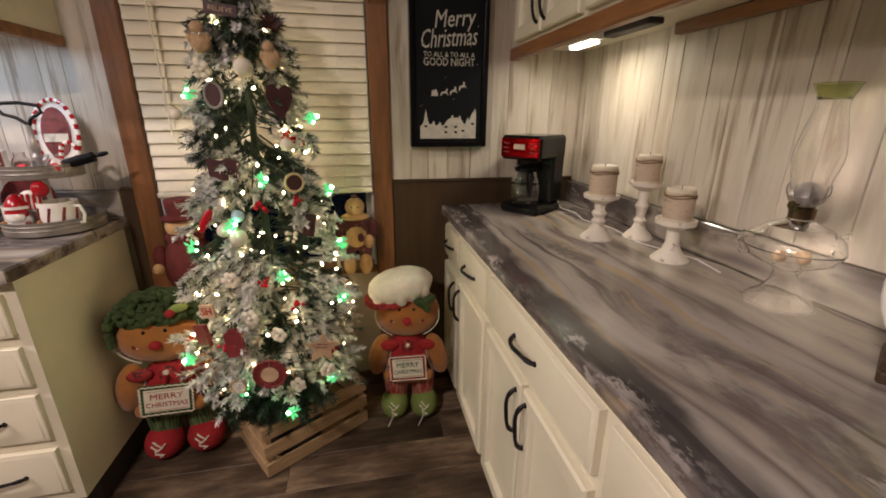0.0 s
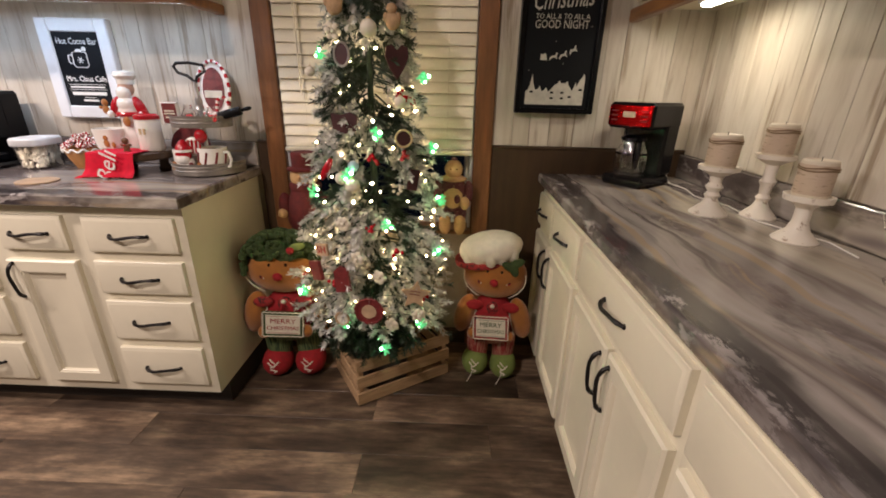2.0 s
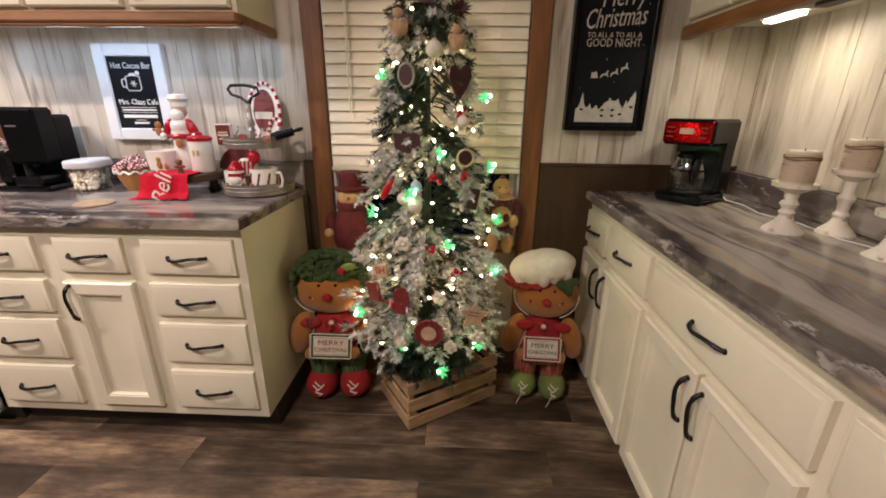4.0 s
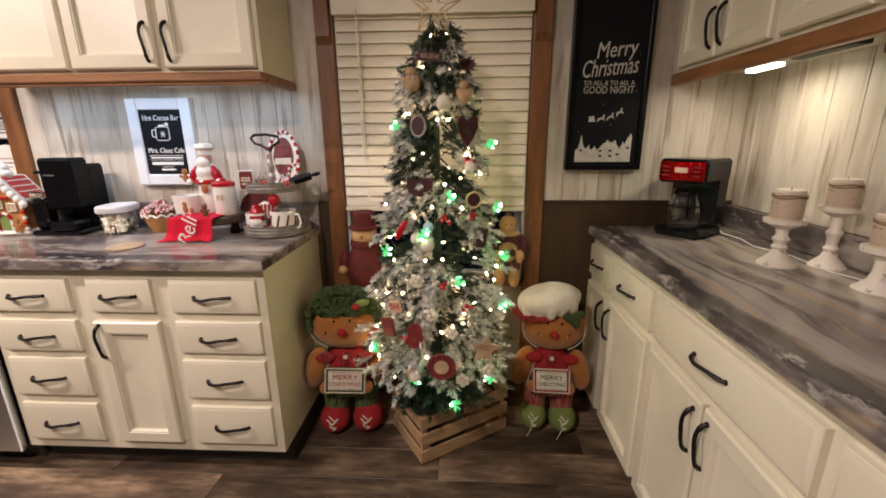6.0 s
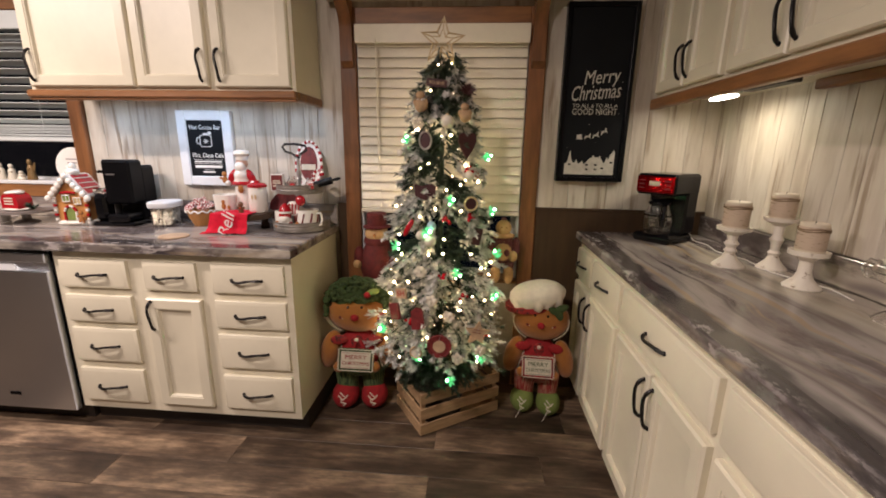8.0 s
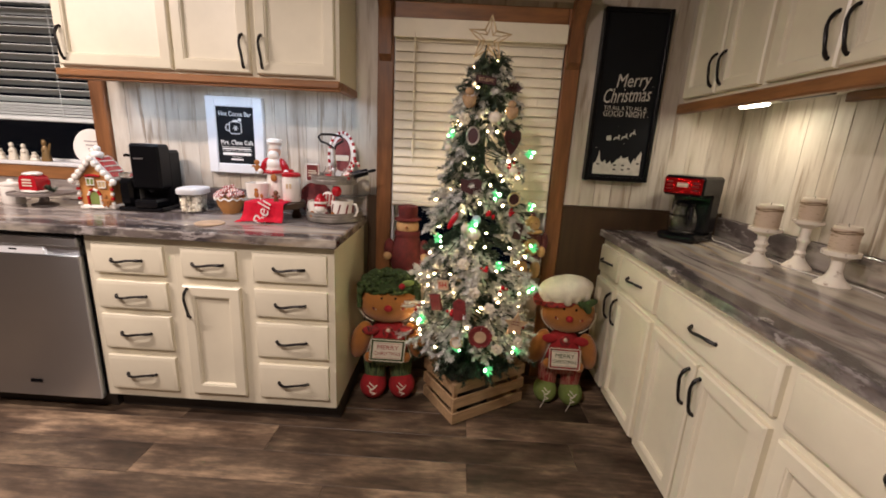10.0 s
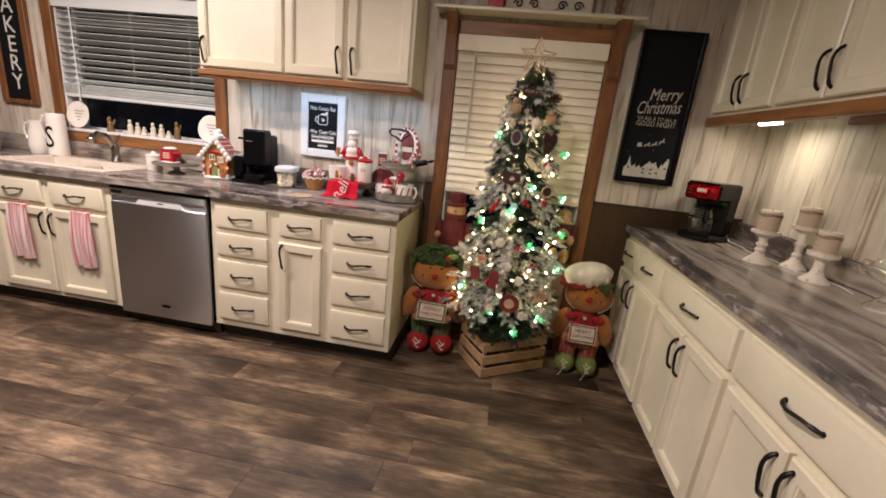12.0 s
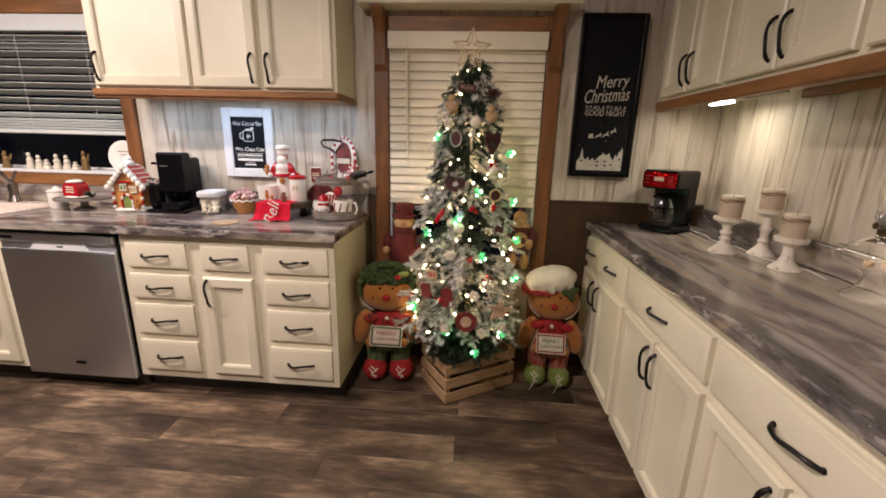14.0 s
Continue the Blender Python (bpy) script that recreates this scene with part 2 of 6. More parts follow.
GINGER = material("ginger_felt", (0.36, 0.130, 0.018), rough=0.85, vary=0.08, scale=30, sheen=0.3, bump=0.12, bump_scale=500)
PINE = material("raw_pine", (0.43, 0.275, 0.145), rough=0.6, vary=0.16, scale=3, stretch=(3, 22, 22), bump=0.06, by_object=0.10)
GREEN_FELT = material("green_felt", (0.042, 0.070, 0.016), rough=0.9, vary=0.15, scale=40, bump=0.3, bump_scale=200)
OLIVE = material("olive_felt", (0.19, 0.25, 0.060), rough=0.85, vary=0.1, scale=30, bump=0.1, bump_scale=400)
WOOL = material("cream_wool", (0.70, 0.64, 0.52), rough=0.9, vary=0.06, scale=30, bump=0.15, bump_scale=400)
GLASS = material("clear_glass", (0.97, 0.98, 0.96), rough=0.02, transmission=1.0, bump=0.0, vary=0.0)
PANE = material("window_pane", (0.97, 0.98, 0.98), rough=0.02, transmission=1.0, bump=0.0, vary=0.0)
PANE.node_tree.nodes["Principled BSDF"].inputs["IOR"].default_value = 1.2
THIN_GLASS = material("thin_glass", (0.99, 0.99, 0.98), rough=0.02, transmission=1.0, bump=0.0, vary=0.0, coat=0.7)
THIN_GLASS.node_tree.nodes["Principled BSDF"].inputs["IOR"].default_value = 1.40
THIN_GLASS.node_tree.nodes["Principled BSDF"].inputs["Coat Roughness"].default_value = 0.03
NEEDLE = material("green_needles", (0.030, 0.056, 0.030), rough=0.55, vary=0.2, scale=20, bump=0.0)
FLOCK = material("flocked_needles", (0.64, 0.63, 0.60), rough=0.8, dark=(0.17, 0.20, 0.15), scale=30, contrast=(0.27, 0.50), bump=0.0)
BULB = material("warm_bulb", (1.0, 0.74, 0.40), emit=150, bump=0.0, vary=0)
GREEN_BULB = material("green_bulb", (0.30, 1.0, 0.42), emit=60, bump=0.0, vary=0.2, scale=60)
GREEN_GLASS = material("green_crystal", (0.16, 0.62, 0.28), rough=0.2, bump=0.0, vary=0.1, emit=0.5, transmission=0.5)
BLACK_SATIN = material("black_satin", (0.005, 0.005, 0.006), rough=0.3, bump=0.0, spec=0.15)
RED_METAL = material("red_metallic", (0.48, 0.008, 0.016), rough=0.16, metal=1.0, vary=0.08, scale=4)
BRASS_DARK = material("dark_brass", (0.16, 0.11, 0.06), rough=0.35, metal=0.9)
GREEN_TINT = material("green_glass", (0.74, 0.80, 0.46), rough=0.05, transmission=1.0, bump=0.0, vary=0.0)
PEA_GREEN = material("pea_green", (0.42, 0.48, 0.16), rough=0.35)
LED_COOL = material("cool_led", (0.80, 0.90, 1.0), emit=9, bump=0.0, vary=0)
LED_WARM = material("warm_led", (1.0, 0.93, 0.80), emit=12, bump=0.0, vary=0)


# ---- building helpers ----
class Shape:
    """Vertices, faces and material slots of one mesh."""

    def __init__(self):
        self.v, self.f, self.m = [], [], []

    def add(self, vs, fs, mi=0, at=None):
        o = len(self.v)
        self.v += [tuple(at @ Vector(p)) for p in vs] if at is not None else [tuple(p) for p in vs]
        self.f += [tuple(o + i for i in q) for q in fs]
        self.m += [mi] * len(fs)
        return self

    def box(self, x0, x1, y0, y1, z0, z1, bevel=0.0, mi=0, at=None):
        x0, x1, y0, y1, z0, z1 = min(x0, x1), max(x0, x1), min(y0, y1), max(y0, y1), min(z0, z1), max(z0, z1)
        b = min(bevel, 0.45 * min(x1 - x0, y1 - y0, z1 - z0))
        if b <= 0:
            vs = [(x, y, z) for z in (z0, z1) for y in (y0, y1) for x in (x0, x1)]
            return self.add(vs, [(0, 2, 3, 1), (4, 5, 7, 6), (0, 1, 5, 4), (2, 6, 7, 3), (0, 4, 6, 2), (1, 3, 7, 5)], mi, at)
        c = Vector(((x0 + x1) / 2, (y0 + y1) / 2, (z0 + z1) / 2))
        h = Vector(((x1 - x0) / 2, (y1 - y0) / 2, (z1 - z0) / 2))
        vs, ids = [], {}
        for sx in (-1, 1):
            for sy in (-1, 1):
                for sz in (-1, 1):
                    for k in range(3):
                        p = [h[i] - (0 if i == k else b) for i in range(3)]
                        ids[sx, sy, sz, k] = len(vs)
                        vs.append((c.x + sx * p[0], c.y + sy * p[1], c.z + sz * p[2]))
        fs = []
        for k in range(3):
            i, j = (k + 1) % 3, (k + 2) % 3
            for s in (-1, 1):
                q = []
                for a, d in ((-1, -1), (1, -1), (1, 1), (-1, 1)):
                    key = [0, 0, 0]
                    key[k], key[i], key[j] = s, a, d
                    q.append(ids[(*key, k)])
                fs.append(tuple(q if s > 0 else q[::-1]))
            for a in (-1, 1):
                for d in (-1, 1):
                    lo, hi = [0, 0, 0], [0, 0, 0]
                    lo[k], hi[k] = -1, 1
                    lo[i] = hi[i] = a
                    lo[j] = hi[j] = d
                    q = (ids[(*lo, i)], ids[(*hi, i)], ids[(*hi, j)], ids[(*lo, j)])
                    fs.append(q if a * d > 0 else q[::-1])
        for sx in (-1, 1):
            for sy in (-1, 1):
                for sz in (-1, 1):
                    q = tuple(ids[sx, sy, sz, k] for k in range(3))
                    fs.append(q if sx * sy * sz > 0 else q[::-1])
        return self.add(vs, fs, mi, at)

    def lathe(self, profile, seg=24, mi=0, at=None, sx=1.0, sy=1.0, loop=False):
        """Turned about z: profile of (radius, z) from the bottom up; closed at both ends, or a loop: a thin shell."""
        vs, fs = [], []
        for r, z in profile:
            for i in range(seg):
                a = 2 * math.pi * i / seg
                vs.append((max(r, 1e-4) * math.cos(a) * sx, max(r, 1e-4) * math.sin(a) * sy, z))
        rows = len(profile)
        for j in range(rows if loop else rows - 1):
            for i in range(seg):
                k, l = (i + 1) % seg, (j + 1) % rows
                fs.append((j * seg + i, j * seg + k, l * seg + k, l * seg + i))
        if not loop:
            fs.append(tuple(range(seg))[::-1])
            fs.append(tuple(range((rows - 1) * seg, rows * seg)))
        return self.add(vs, fs, mi, at)

    def ball(self, c, rx, ry=None, rz=None, seg=20, rings=12, mi=0, at=None, rough=0.0):
        ry, rz = ry or rx, rz or rx
        prof = [(math.sin(math.pi * (j + 0.02) / (rings + 0.04)), -math.cos(math.pi * (j + 0.02) / (rings + 0.04))) for j in range(rings + 1)]
        o = len(self.v)
        m = Matrix.LocRotScale(c, None, (rx, ry, rz))
        self.lathe(prof, seg, mi, (at @ m) if at is not None else m)
        if rough:
            for i in range(o, len(self.v)):
                p = Vector(self.v[i])
                d = 1 + rough * noise.noise(p * 28)
                q = Vector(c) if at is None else at @ Vector(c)
                self.v[i] = tuple(q + (p - q) * d)
        return self

    def tube(self, pts, r, seg=8, mi=0, at=None, flat=1.0, closed=False):
        """A round bar along points; r a number or one for each point."""
        pts = [Vector(p) for p in pts]
        rs = r if hasattr(r, "__len__") else [r] * len(pts)
        vs, fs, side = [], [], None
        for i, p in enumerate(pts):
            a, b = pts[(i - 1) % len(pts)] if (i or closed) else p, pts[(i + 1) % len(pts)] if (i + 1 < len(pts) or closed) else p
            d = (b - a).normalized()
            if side is None:
                side = d.orthogonal().normalized()
            side = (side - d * side.dot(d)).normalized()
            up = d.cross(side)
            for k in range(seg):
                t = 2 * math.pi * k / seg
                vs.append(p + side * (math.cos(t) * rs[i]) + up * (math.sin(t) * rs[i] * flat))
        rows = len(pts)
        for j in range(rows if closed else rows - 1):
            for k in range(seg):
                l, jn = (k + 1) % seg, (j + 1) % rows
                fs.append((j * seg + k, j * seg + l, jn * seg + l, jn * seg + k))
        if not closed:
            fs.append(tuple(range(seg))[::-1])
            fs.append(tuple(range((rows - 1) * seg, rows * seg)))
        return self.add(vs, fs, mi, at)

    def prism(self, outline, depth, mi=0, at=None):
        """An outline in x and z, thick along y from 0 to depth."""
        n = len(outline)
        vs = [(x, 0, z) for x, z in outline] + [(x, depth, z) for x, z in outline]
        fs = [tuple(range(n)), tuple(range(2 * n - 1, n - 1, -1))]
        fs += [(i, n + i, n + (i + 1) % n, (i + 1) % n) for i in range(n)]
        return self.add(vs, fs, mi, at)

    def text(self, words, size, mi=0, at=None, depth=0.0006, width=None):
        """Lettering centred on the origin, upright in x and z, facing -y."""
        cu = bpy.data.curves.new("words", "FONT")
        cu.body, cu.size, cu.align_x, cu.align_y, cu.extrude, cu.resolution_u = words, size, "CENTER", "CENTER", depth, 2
        ob = bpy.data.objects.new("words", cu)
        scene.collection.objects.link(ob)
        me = bpy.data.meshes.new_from_object(ob.evaluated_get(bpy.context.evaluated_depsgraph_get()))
        vs = [Vector(v.co) for v in me.vertices]
        fs = [tuple(p.vertices) for p in me.polygons]
        bpy.data.objects.remove(ob)
        bpy.data.curves.remove(cu)
        bpy.data.meshes.remove(me)
        if not vs:
            return self
        s = 1.0
        if width:
            s = width / max(1e-6, max(v.x for v in vs) - min(v.x for v in vs))
        vs = [(v.x * s, -v.z, v.y) for v in vs]
        return self.add(vs, fs, mi, at)

    def mesh(self, name, mats, sharp=38):
        me = bpy.data.meshes.new(name)
        me.from_pydata(self.v, [], self.f)
        mats = mats if isinstance(mats, (list, tuple)) else [mats]
        for m in mats:
            me.materials.append(m)
        if len(mats) > 1:
            me.polygons.foreach_set("material_index", self.m)
        me.update()
        me.shade_smooth()
        me.set_sharp_from_angle(angle=radians(sharp))
        return me


def part(name, shape, mats, parent, label="", at=None):
    """One mesh under a thing or a part."""
    ob = new(name, shape if isinstance(shape, bpy.types.Mesh) else shape.mesh(name, mats))
    ob.parent = parent
    if at is not None:
        ob.matrix_basis = at
    return tagged(ob, label)


def thing(name, label, category, at=None, group="", kind=""):
    """An Empty at the base of a thing, to hold its parts."""
    ob = new(name)
    ob.empty_display_size = 0.05
    ob.matrix_basis = at if at is not None else Matrix.Identity(4)
    return tagged(ob, label, category, group, kind)


def solid(name, shape, mats, label, category, at=None, group="", kind=""):
    """A thing of one mesh."""
    ob = new(name, shape.mesh(name, mats))
    if at is not None:
        ob.matrix_basis = at
    return tagged(ob, label, category, group, kind)


# ---- plan ----
BACK = -0.03        # room face of the back wall
RIGHT = 1.94        # room face of the right wall
LEFT, FRONT, TOP = -3.7, -5.0, 2.45
FACE_L, FACE_R = -0.60, 1.345   # fronts of the base cabinets
COUNTER = 0.912
WAINS = 1.03


def wall(name, label, cells, mat):
    s = Shape()
    for c in cells:
        s.box(*c)
    return solid(name, s, mat, label, "wall", kind="structure")


# windows: tree window x 0.165..1.010, z 0.62..1.90; sink window x -2.60..-1.42, z 1.09..1.98
wall_back = wall("wall_north", "back kitchen wall with whitewashed boards and two windows", [
    (LEFT, -2.60, BACK + 0.010, 0.13, 0, TOP), (-2.60, -1.42, BACK + 0.010, 0.13, 0, 1.09), (-2.60, -1.42, BACK + 0.010, 0.13, 1.98, TOP),
    (-1.42, 0.165, BACK + 0.010, 0.13, 0, TOP), (0.165, 1.010, BACK + 0.010, 0.13, 0, 0.62), (0.165, 1.010, BACK + 0.010, 0.13, 1.90, TOP),
    (1.010, RIGHT + 0.15, BACK + 0.010, 0.13, 0, TOP)], FILL)
wall_right = wall("wall_east", "side kitchen wall with whitewashed vertical boards", [(RIGHT + 0.010, RIGHT + 0.15, FRONT, BACK + 0.010, 0, TOP)], FILL)
# Unseen walls and ceiling, coloured dark to cut down bounced light.
wall("wall_west", "plain dark unseen far wall", [(LEFT - 0.15, LEFT, FRONT, 0.13, 0, TOP)], DARK_SHELL)
wall("wall_south", "plain dark unseen wall behind", [(LEFT - 0.15, RIGHT + 0.15, FRONT - 0.15, FRONT, 0, TOP)], DARK_SHELL)
tagged(solid("ceiling", Shape().box(LEFT - 0.15, RIGHT + 0.15, FRONT - 0.15, 0.13, TOP, TOP + 0.1), DARK_SHELL, "plain dark unseen ceiling", "ceiling", kind="structure"))
floor = solid("floor", Shape().box(LEFT, RIGHT, FRONT, BACK, -0.12, -0.004), SEAM, "dark weathered wood plank floor", "floor", kind="structure")
wains = Shape()
for x0, x1 in ((0.037, 0.085), (1.090, RIGHT)):
    wains.box(x0, x1, BACK - 0.004, BACK + 0.010, 0.0, WAINS - 0.012)
    wains.box(x0, x1, BACK - 0.010, BACK + 0.010, WAINS - 0.012, WAINS, 0.003)
solid("wainscot", wains, WAINSCOT, "dark brown wood panelling below the boards", "wainscot", kind="structure")
solid("baseboard", Shape().box(0.037, 1.345, BACK - 0.018, BACK - 0.0045, 0.0, 0.09, 0.004), WAINSCOT, "dark brown wooden baseboard", "baseboard", kind="structure")


# ---- cabinets ----
def pull_mesh():
    """A wavy black bow handle along x, standing off -y."""
    pts, rs = [], []
    for i in range(17):
        u = -1 + 2 * i / 16
        off = 0.0190 * (1 - abs(u) ** 3.4)
        pts.append((0.066 * u, -0.005 - off, 0.0045 * math.sin(u * math.pi * 0.95)))
        rs.append(0.0046 + 0.0012 * (1 - abs(u)) + (0.0016 if 0.7 < abs(u) < 0.98 else 0))
    s = Shape().tube(pts, rs, 8)
    for sx in (-1, 1):
        s.lathe([(0.0070, 0), (0.0070, 0.003), (0.005, 0.006)], 10, at=pose(0.065 * sx, 0, 0, 90, 0, 0))
    return s.mesh("pull", IRON)


PULL = pull_mesh()
MESHES = {}


def front_part(parent, x0, x1, z0, z1, style, pulls):
    """A drawer front or a door on the plane y = 0, 20 mm thick, with its handle."""
    w, h = round(x1 - x0, 4), round(z1 - z0, 4)
    name = "drawer_front" if style == "drawer" else "door"
    if (style, w, h) not in MESHES:
        if style == "drawer":
            rings = ((0, -0.0005), (0, -0.0155), (0.0015, -0.0170), (0.0030, -0.0170), (0.0105, -0.0222), (0.0120, -0.0225))
        else:
            rings = ((0, -0.0005), (0, -0.0165), (0.0060, -0.0225), (0.0440, -0.0225), (0.0455, -0.0195), (0.0500, -0.0195), (0.0530, -0.0150), (0.0545, -0.0080), (0.0600, -0.0070))
        s = Shape()
        vs = []
        for i, d in rings:
            vs += [(i, d, i), (w - i, d, i), (w - i, d, h - i), (i, d, h - i)]
        fs = [(4 * k + j, 4 * k + (j + 1) % 4, 4 * k + 4 + (j + 1) % 4, 4 * k + 4 + j) for k in range(len(rings) - 1) for j in range(4)]
        n = 4 * (len(rings) - 1)
        s.add(vs, fs + [(3, 2, 1, 0), (n, n + 1, n + 2, n + 3)])
        MESHES[style, w, h] = s.mesh(name, CREAM)
    ob = part(name, MESHES[style, w, h], None, parent, at=pose(x0, 0, z0))
    for px, pz, turn in pulls:
        part("pull", PULL, None, ob, "black iron pull", at=pose(px - x0, -0.0225, pz - z0, 0, 90 if turn else 0, 0))
    return ob


def base_cabinet(at, width, fronts, label, depth=0.565, side=()):
    ob = thing("base_cabinet", label, "cabinet", at, "painted base cabinets")
    part("body", Shape().box(0.0001, width - 0.0001, 0.0, depth, 0.10, 0.871), CREAM, ob)
    part("toe_kick", Shape().box(0.0006, width - 0.0006, 0.065, depth, 0.0, 0.0995), DARK_MATTE, ob, "dark recessed toe kick")
    for f in fronts:
        front_part(ob, *f)
    return ob


def wall_cabinet(at, width, fronts, label, bottom, top, depth):
    ob = thing("wall_cabinet", label, "cabinet", at, "painted wall cabinets")
    part("body", Shape().box(0.0001, width - 0.0001, 0.0, depth, bottom, top), CREAM, ob)
    for f in fronts:
        front_part(ob, *f)
    return ob


DARK_MATTE = material("dark_matte", (0.030, 0.022, 0.016), rough=0.6)
ROWS = ((0.706, 0.832), (0.545, 0.670), (0.352, 0.513), (0.147, 0.313))
LB = "cream painted base cabinet with "
for x0, x1, a, b in ((-1.056, -0.672, -1.020, -0.712), (-0.364, 0.016, -0.330, -0.014)):
    base_cabinet(pose(x0, FACE_L, 0), x1 - x0, [(a - x0, b - x0, z0, z1, "drawer", [((a + b) / 2 - x0, (z0 + z1) / 2, 0)]) for z0, z1 in ROWS],
                 LB + "four drawers and black pulls")
base_cabinet(pose(-0.672, FACE_L, 0), 0.308, [(0.036, 0.272, 0.706, 0.832, "drawer", [(0.154, 0.770, 0)]),
             (0.030, 0.282, 0.147, 0.668, "door", [(0.055, 0.590, 1)])], LB + "one drawer over one door")
base_cabinet(pose(-2.560, FACE_L, 0), 0.868, [(0.04, 0.405, 0.700, 0.832, "drawer", [(0.222, 0.766, 0)]), (0.463, 0.828, 0.700, 0.832, "drawer", [(0.645, 0.766, 0)]),
             (0.04, 0.425, 0.135, 0.668, "door", [(0.402, 0.575, 1)]), (0.443, 0.828, 0.135, 0.668, "door", [(0.466, 0.575, 1)])], LB + "two doors under the sink")
base_cabinet(pose(-3.46, FACE_L, 0), 0.898, [(0.04, 0.860, 0.700, 0.832, "drawer", [(0.45, 0.766, 0)]), (0.04, 0.440, 0.135, 0.668, "door", []), (0.460, 0.860, 0.135, 0.668, "door", [])],
             LB + "a drawer over two doors")

RROWS = (0.690, 0.832, 0.110, 0.655)


def side_unit(y0, y1, doors, label):
    w = y0 - y1
    ob = [(0.018, w - 0.018, RROWS[0], RROWS[1], "drawer", [(w / 2, 0.764, 0)])]
    if doors == 2:
        ob += [(0.018, w / 2 - 0.006, RROWS[2], RROWS[3], "door", [(w / 2 - 0.032, 0.560, 1)]), (w / 2 + 0.006, w - 0.018, RROWS[2], RROWS[3], "door", [(w / 2 + 0.032, 0.560, 1)])]
    else:
        ob += [(0.018, w - 0.018, RROWS[2], RROWS[3], "door", [(w - 0.045 if doors < 0 else 0.045, 0.560, 1)])]
    base_cabinet(pose(FACE_R, y0, 0, 0, 0, -90), w, ob, label)


side_unit(-0.032, -0.312, -1, LB + "one drawer and a narrow door")
side_unit(-0.312, -0.700, 1, LB + "one drawer over one door")
for y0, y1 in ((-0.700, -1.345), (-1.345, -1.985), (-1.985, -2.625), (-2.625, -3.265)):
    side_unit(y0, y1, 2, LB + "a wide drawer over two doors")

# wall cabinets
UB = 1.555
WC = "cream painted wall cabinet with "
wall_cabinet(pose(-1.292, -0.325, 0), 0.530, [(0.015, 0.524, 1.570, 2.30, "door", [(0.045, 1.660, 1)])], WC + "one wide door", UB, 2.33, 0.293)
wall_cabinet(pose(-0.762, -0.325, 0), 0.732, [(0.006, 0.343, 1.570, 2.30, "door", [(0.315, 1.660, 1)]), (0.370, 0.715, 1.570, 2.30, "door", [(0.398, 1.660, 1)])], WC + "two doors", UB, 2.33, 0.293)
for i, (y0, y1) in enumerate(((-0.035, -0.598), (-0.598, -1.205), (-1.205, -1.812), (-1.812, -2.419))):
    w = y0 - y1
    wall_cabinet(pose(1.630, y0, 0, 0, 0, -90), w, [(0.018, w / 2 - 0.006, 1.588, 2.30, "door", [(w / 2 - 0.032, 1.685, 1)]), (w / 2 + 0.006, w - 0.018, 1.588, 2.30, "door", [(w / 2 + 0.032, 1.685, 1)])],
                 WC + "two doors and black pulls", 1.568, 2.33, 0.308)

# light rails under the wall cabinets
r = Shape().box(-1.292, -0.022, -0.358, -0.318, 1.522, 1.5545, 0.006).box(-1.292, -0.022, -0.348, -0.322, 1.511, 1.5215, 0.004)
r.box(-0.060, -0.022, -0.317, BACK - 0.003, 1.520, 1.5545, 0.004)
solid("cabinet_rail", r, TRIM_X, "stained wooden rail under the wall cabinets", "trim", kind="structure")
r = Shape().box(1.600, 1.640, -2.42, -0.035, 1.520, 1.5675, 0.006)
r.box(1.905, 1.9390, -2.42, -0.62, 1.535, 1.5675, 0.004)
solid("cabinet_rail", r, TRIM_Y, "stained wooden rail under the wall cabinets", "trim", kind="structure")


def counter(name, label, blocks, mat):
    s = Shape()
    for b in blocks:
        s.box(*b)
    return solid(name, s, mat, label, "countertop")


SX0, SX1, SY0, SY1 = -2.58, -1.80, -0.53, -0.12
def rim_slab(outer, inner, z0, z1):
    """A slab with one rectangular hole, softened along its outer top edge."""
    (ax0, ax1, ay0, ay1), (bx0, bx1, by0, by1) = outer, inner
    s, e = Shape(), 0.006
    rings = [(bx0, bx1, by0, by1, z1), (ax0 + e, ax1 - e, ay0 + e, ay1 - e, z1), (ax0, ax1, ay0, ay1, z1 - e), (ax0, ax1, ay0, ay1, z0 + 0.003), (ax0 + 0.003, ax1 - 0.003, ay0 + 0.003, ay1 - 0.003, z0), (bx0, bx1, by0, by1, z0)]
    vs = [p for x0, x1, y0, y1, z in rings for p in ((x0, y0, z), (x1, y0, z), (x1, y1, z), (x0, y1, z))]
    n = len(rings)
    return s.add(vs, [(4 * k + (j + 1) % 4, 4 * k + j, 4 * ((k + 1) % n) + j, 4 * ((k + 1) % n) + (j + 1) % 4) for k in range(n) for j in range(4)])


solid("countertop", rim_slab((-3.46, 0.034, -0.640, BACK - 0.0005), (SX0, SX1, SY0, SY1), 0.872, COUNTER), STONE_X, "grey-brown veined stone-look countertop with a sink cut-out", "countertop")
solid("backsplash", Shape().box(-3.46, 0.034, BACK - 0.020, BACK - 0.0005, COUNTER + 0.0005, 1.020, 0.004), STONE_X, "low veined stone-look backsplash", "backsplash", kind="structure")
counter("countertop", "long grey-brown veined stone-look countertop along the wall", [(1.310, RIGHT, -3.27, -0.031, 0.872, COUNTER, 0.006)], STONE_Y)
solid("backsplash", Shape().box(RIGHT - 0.020, RIGHT - 0.0005, -3.27, -0.031, COUNTER + 0.0005, 1.012, 0.004), STONE_Y, "low veined stone-look backsplash", "backsplash", kind="structure")

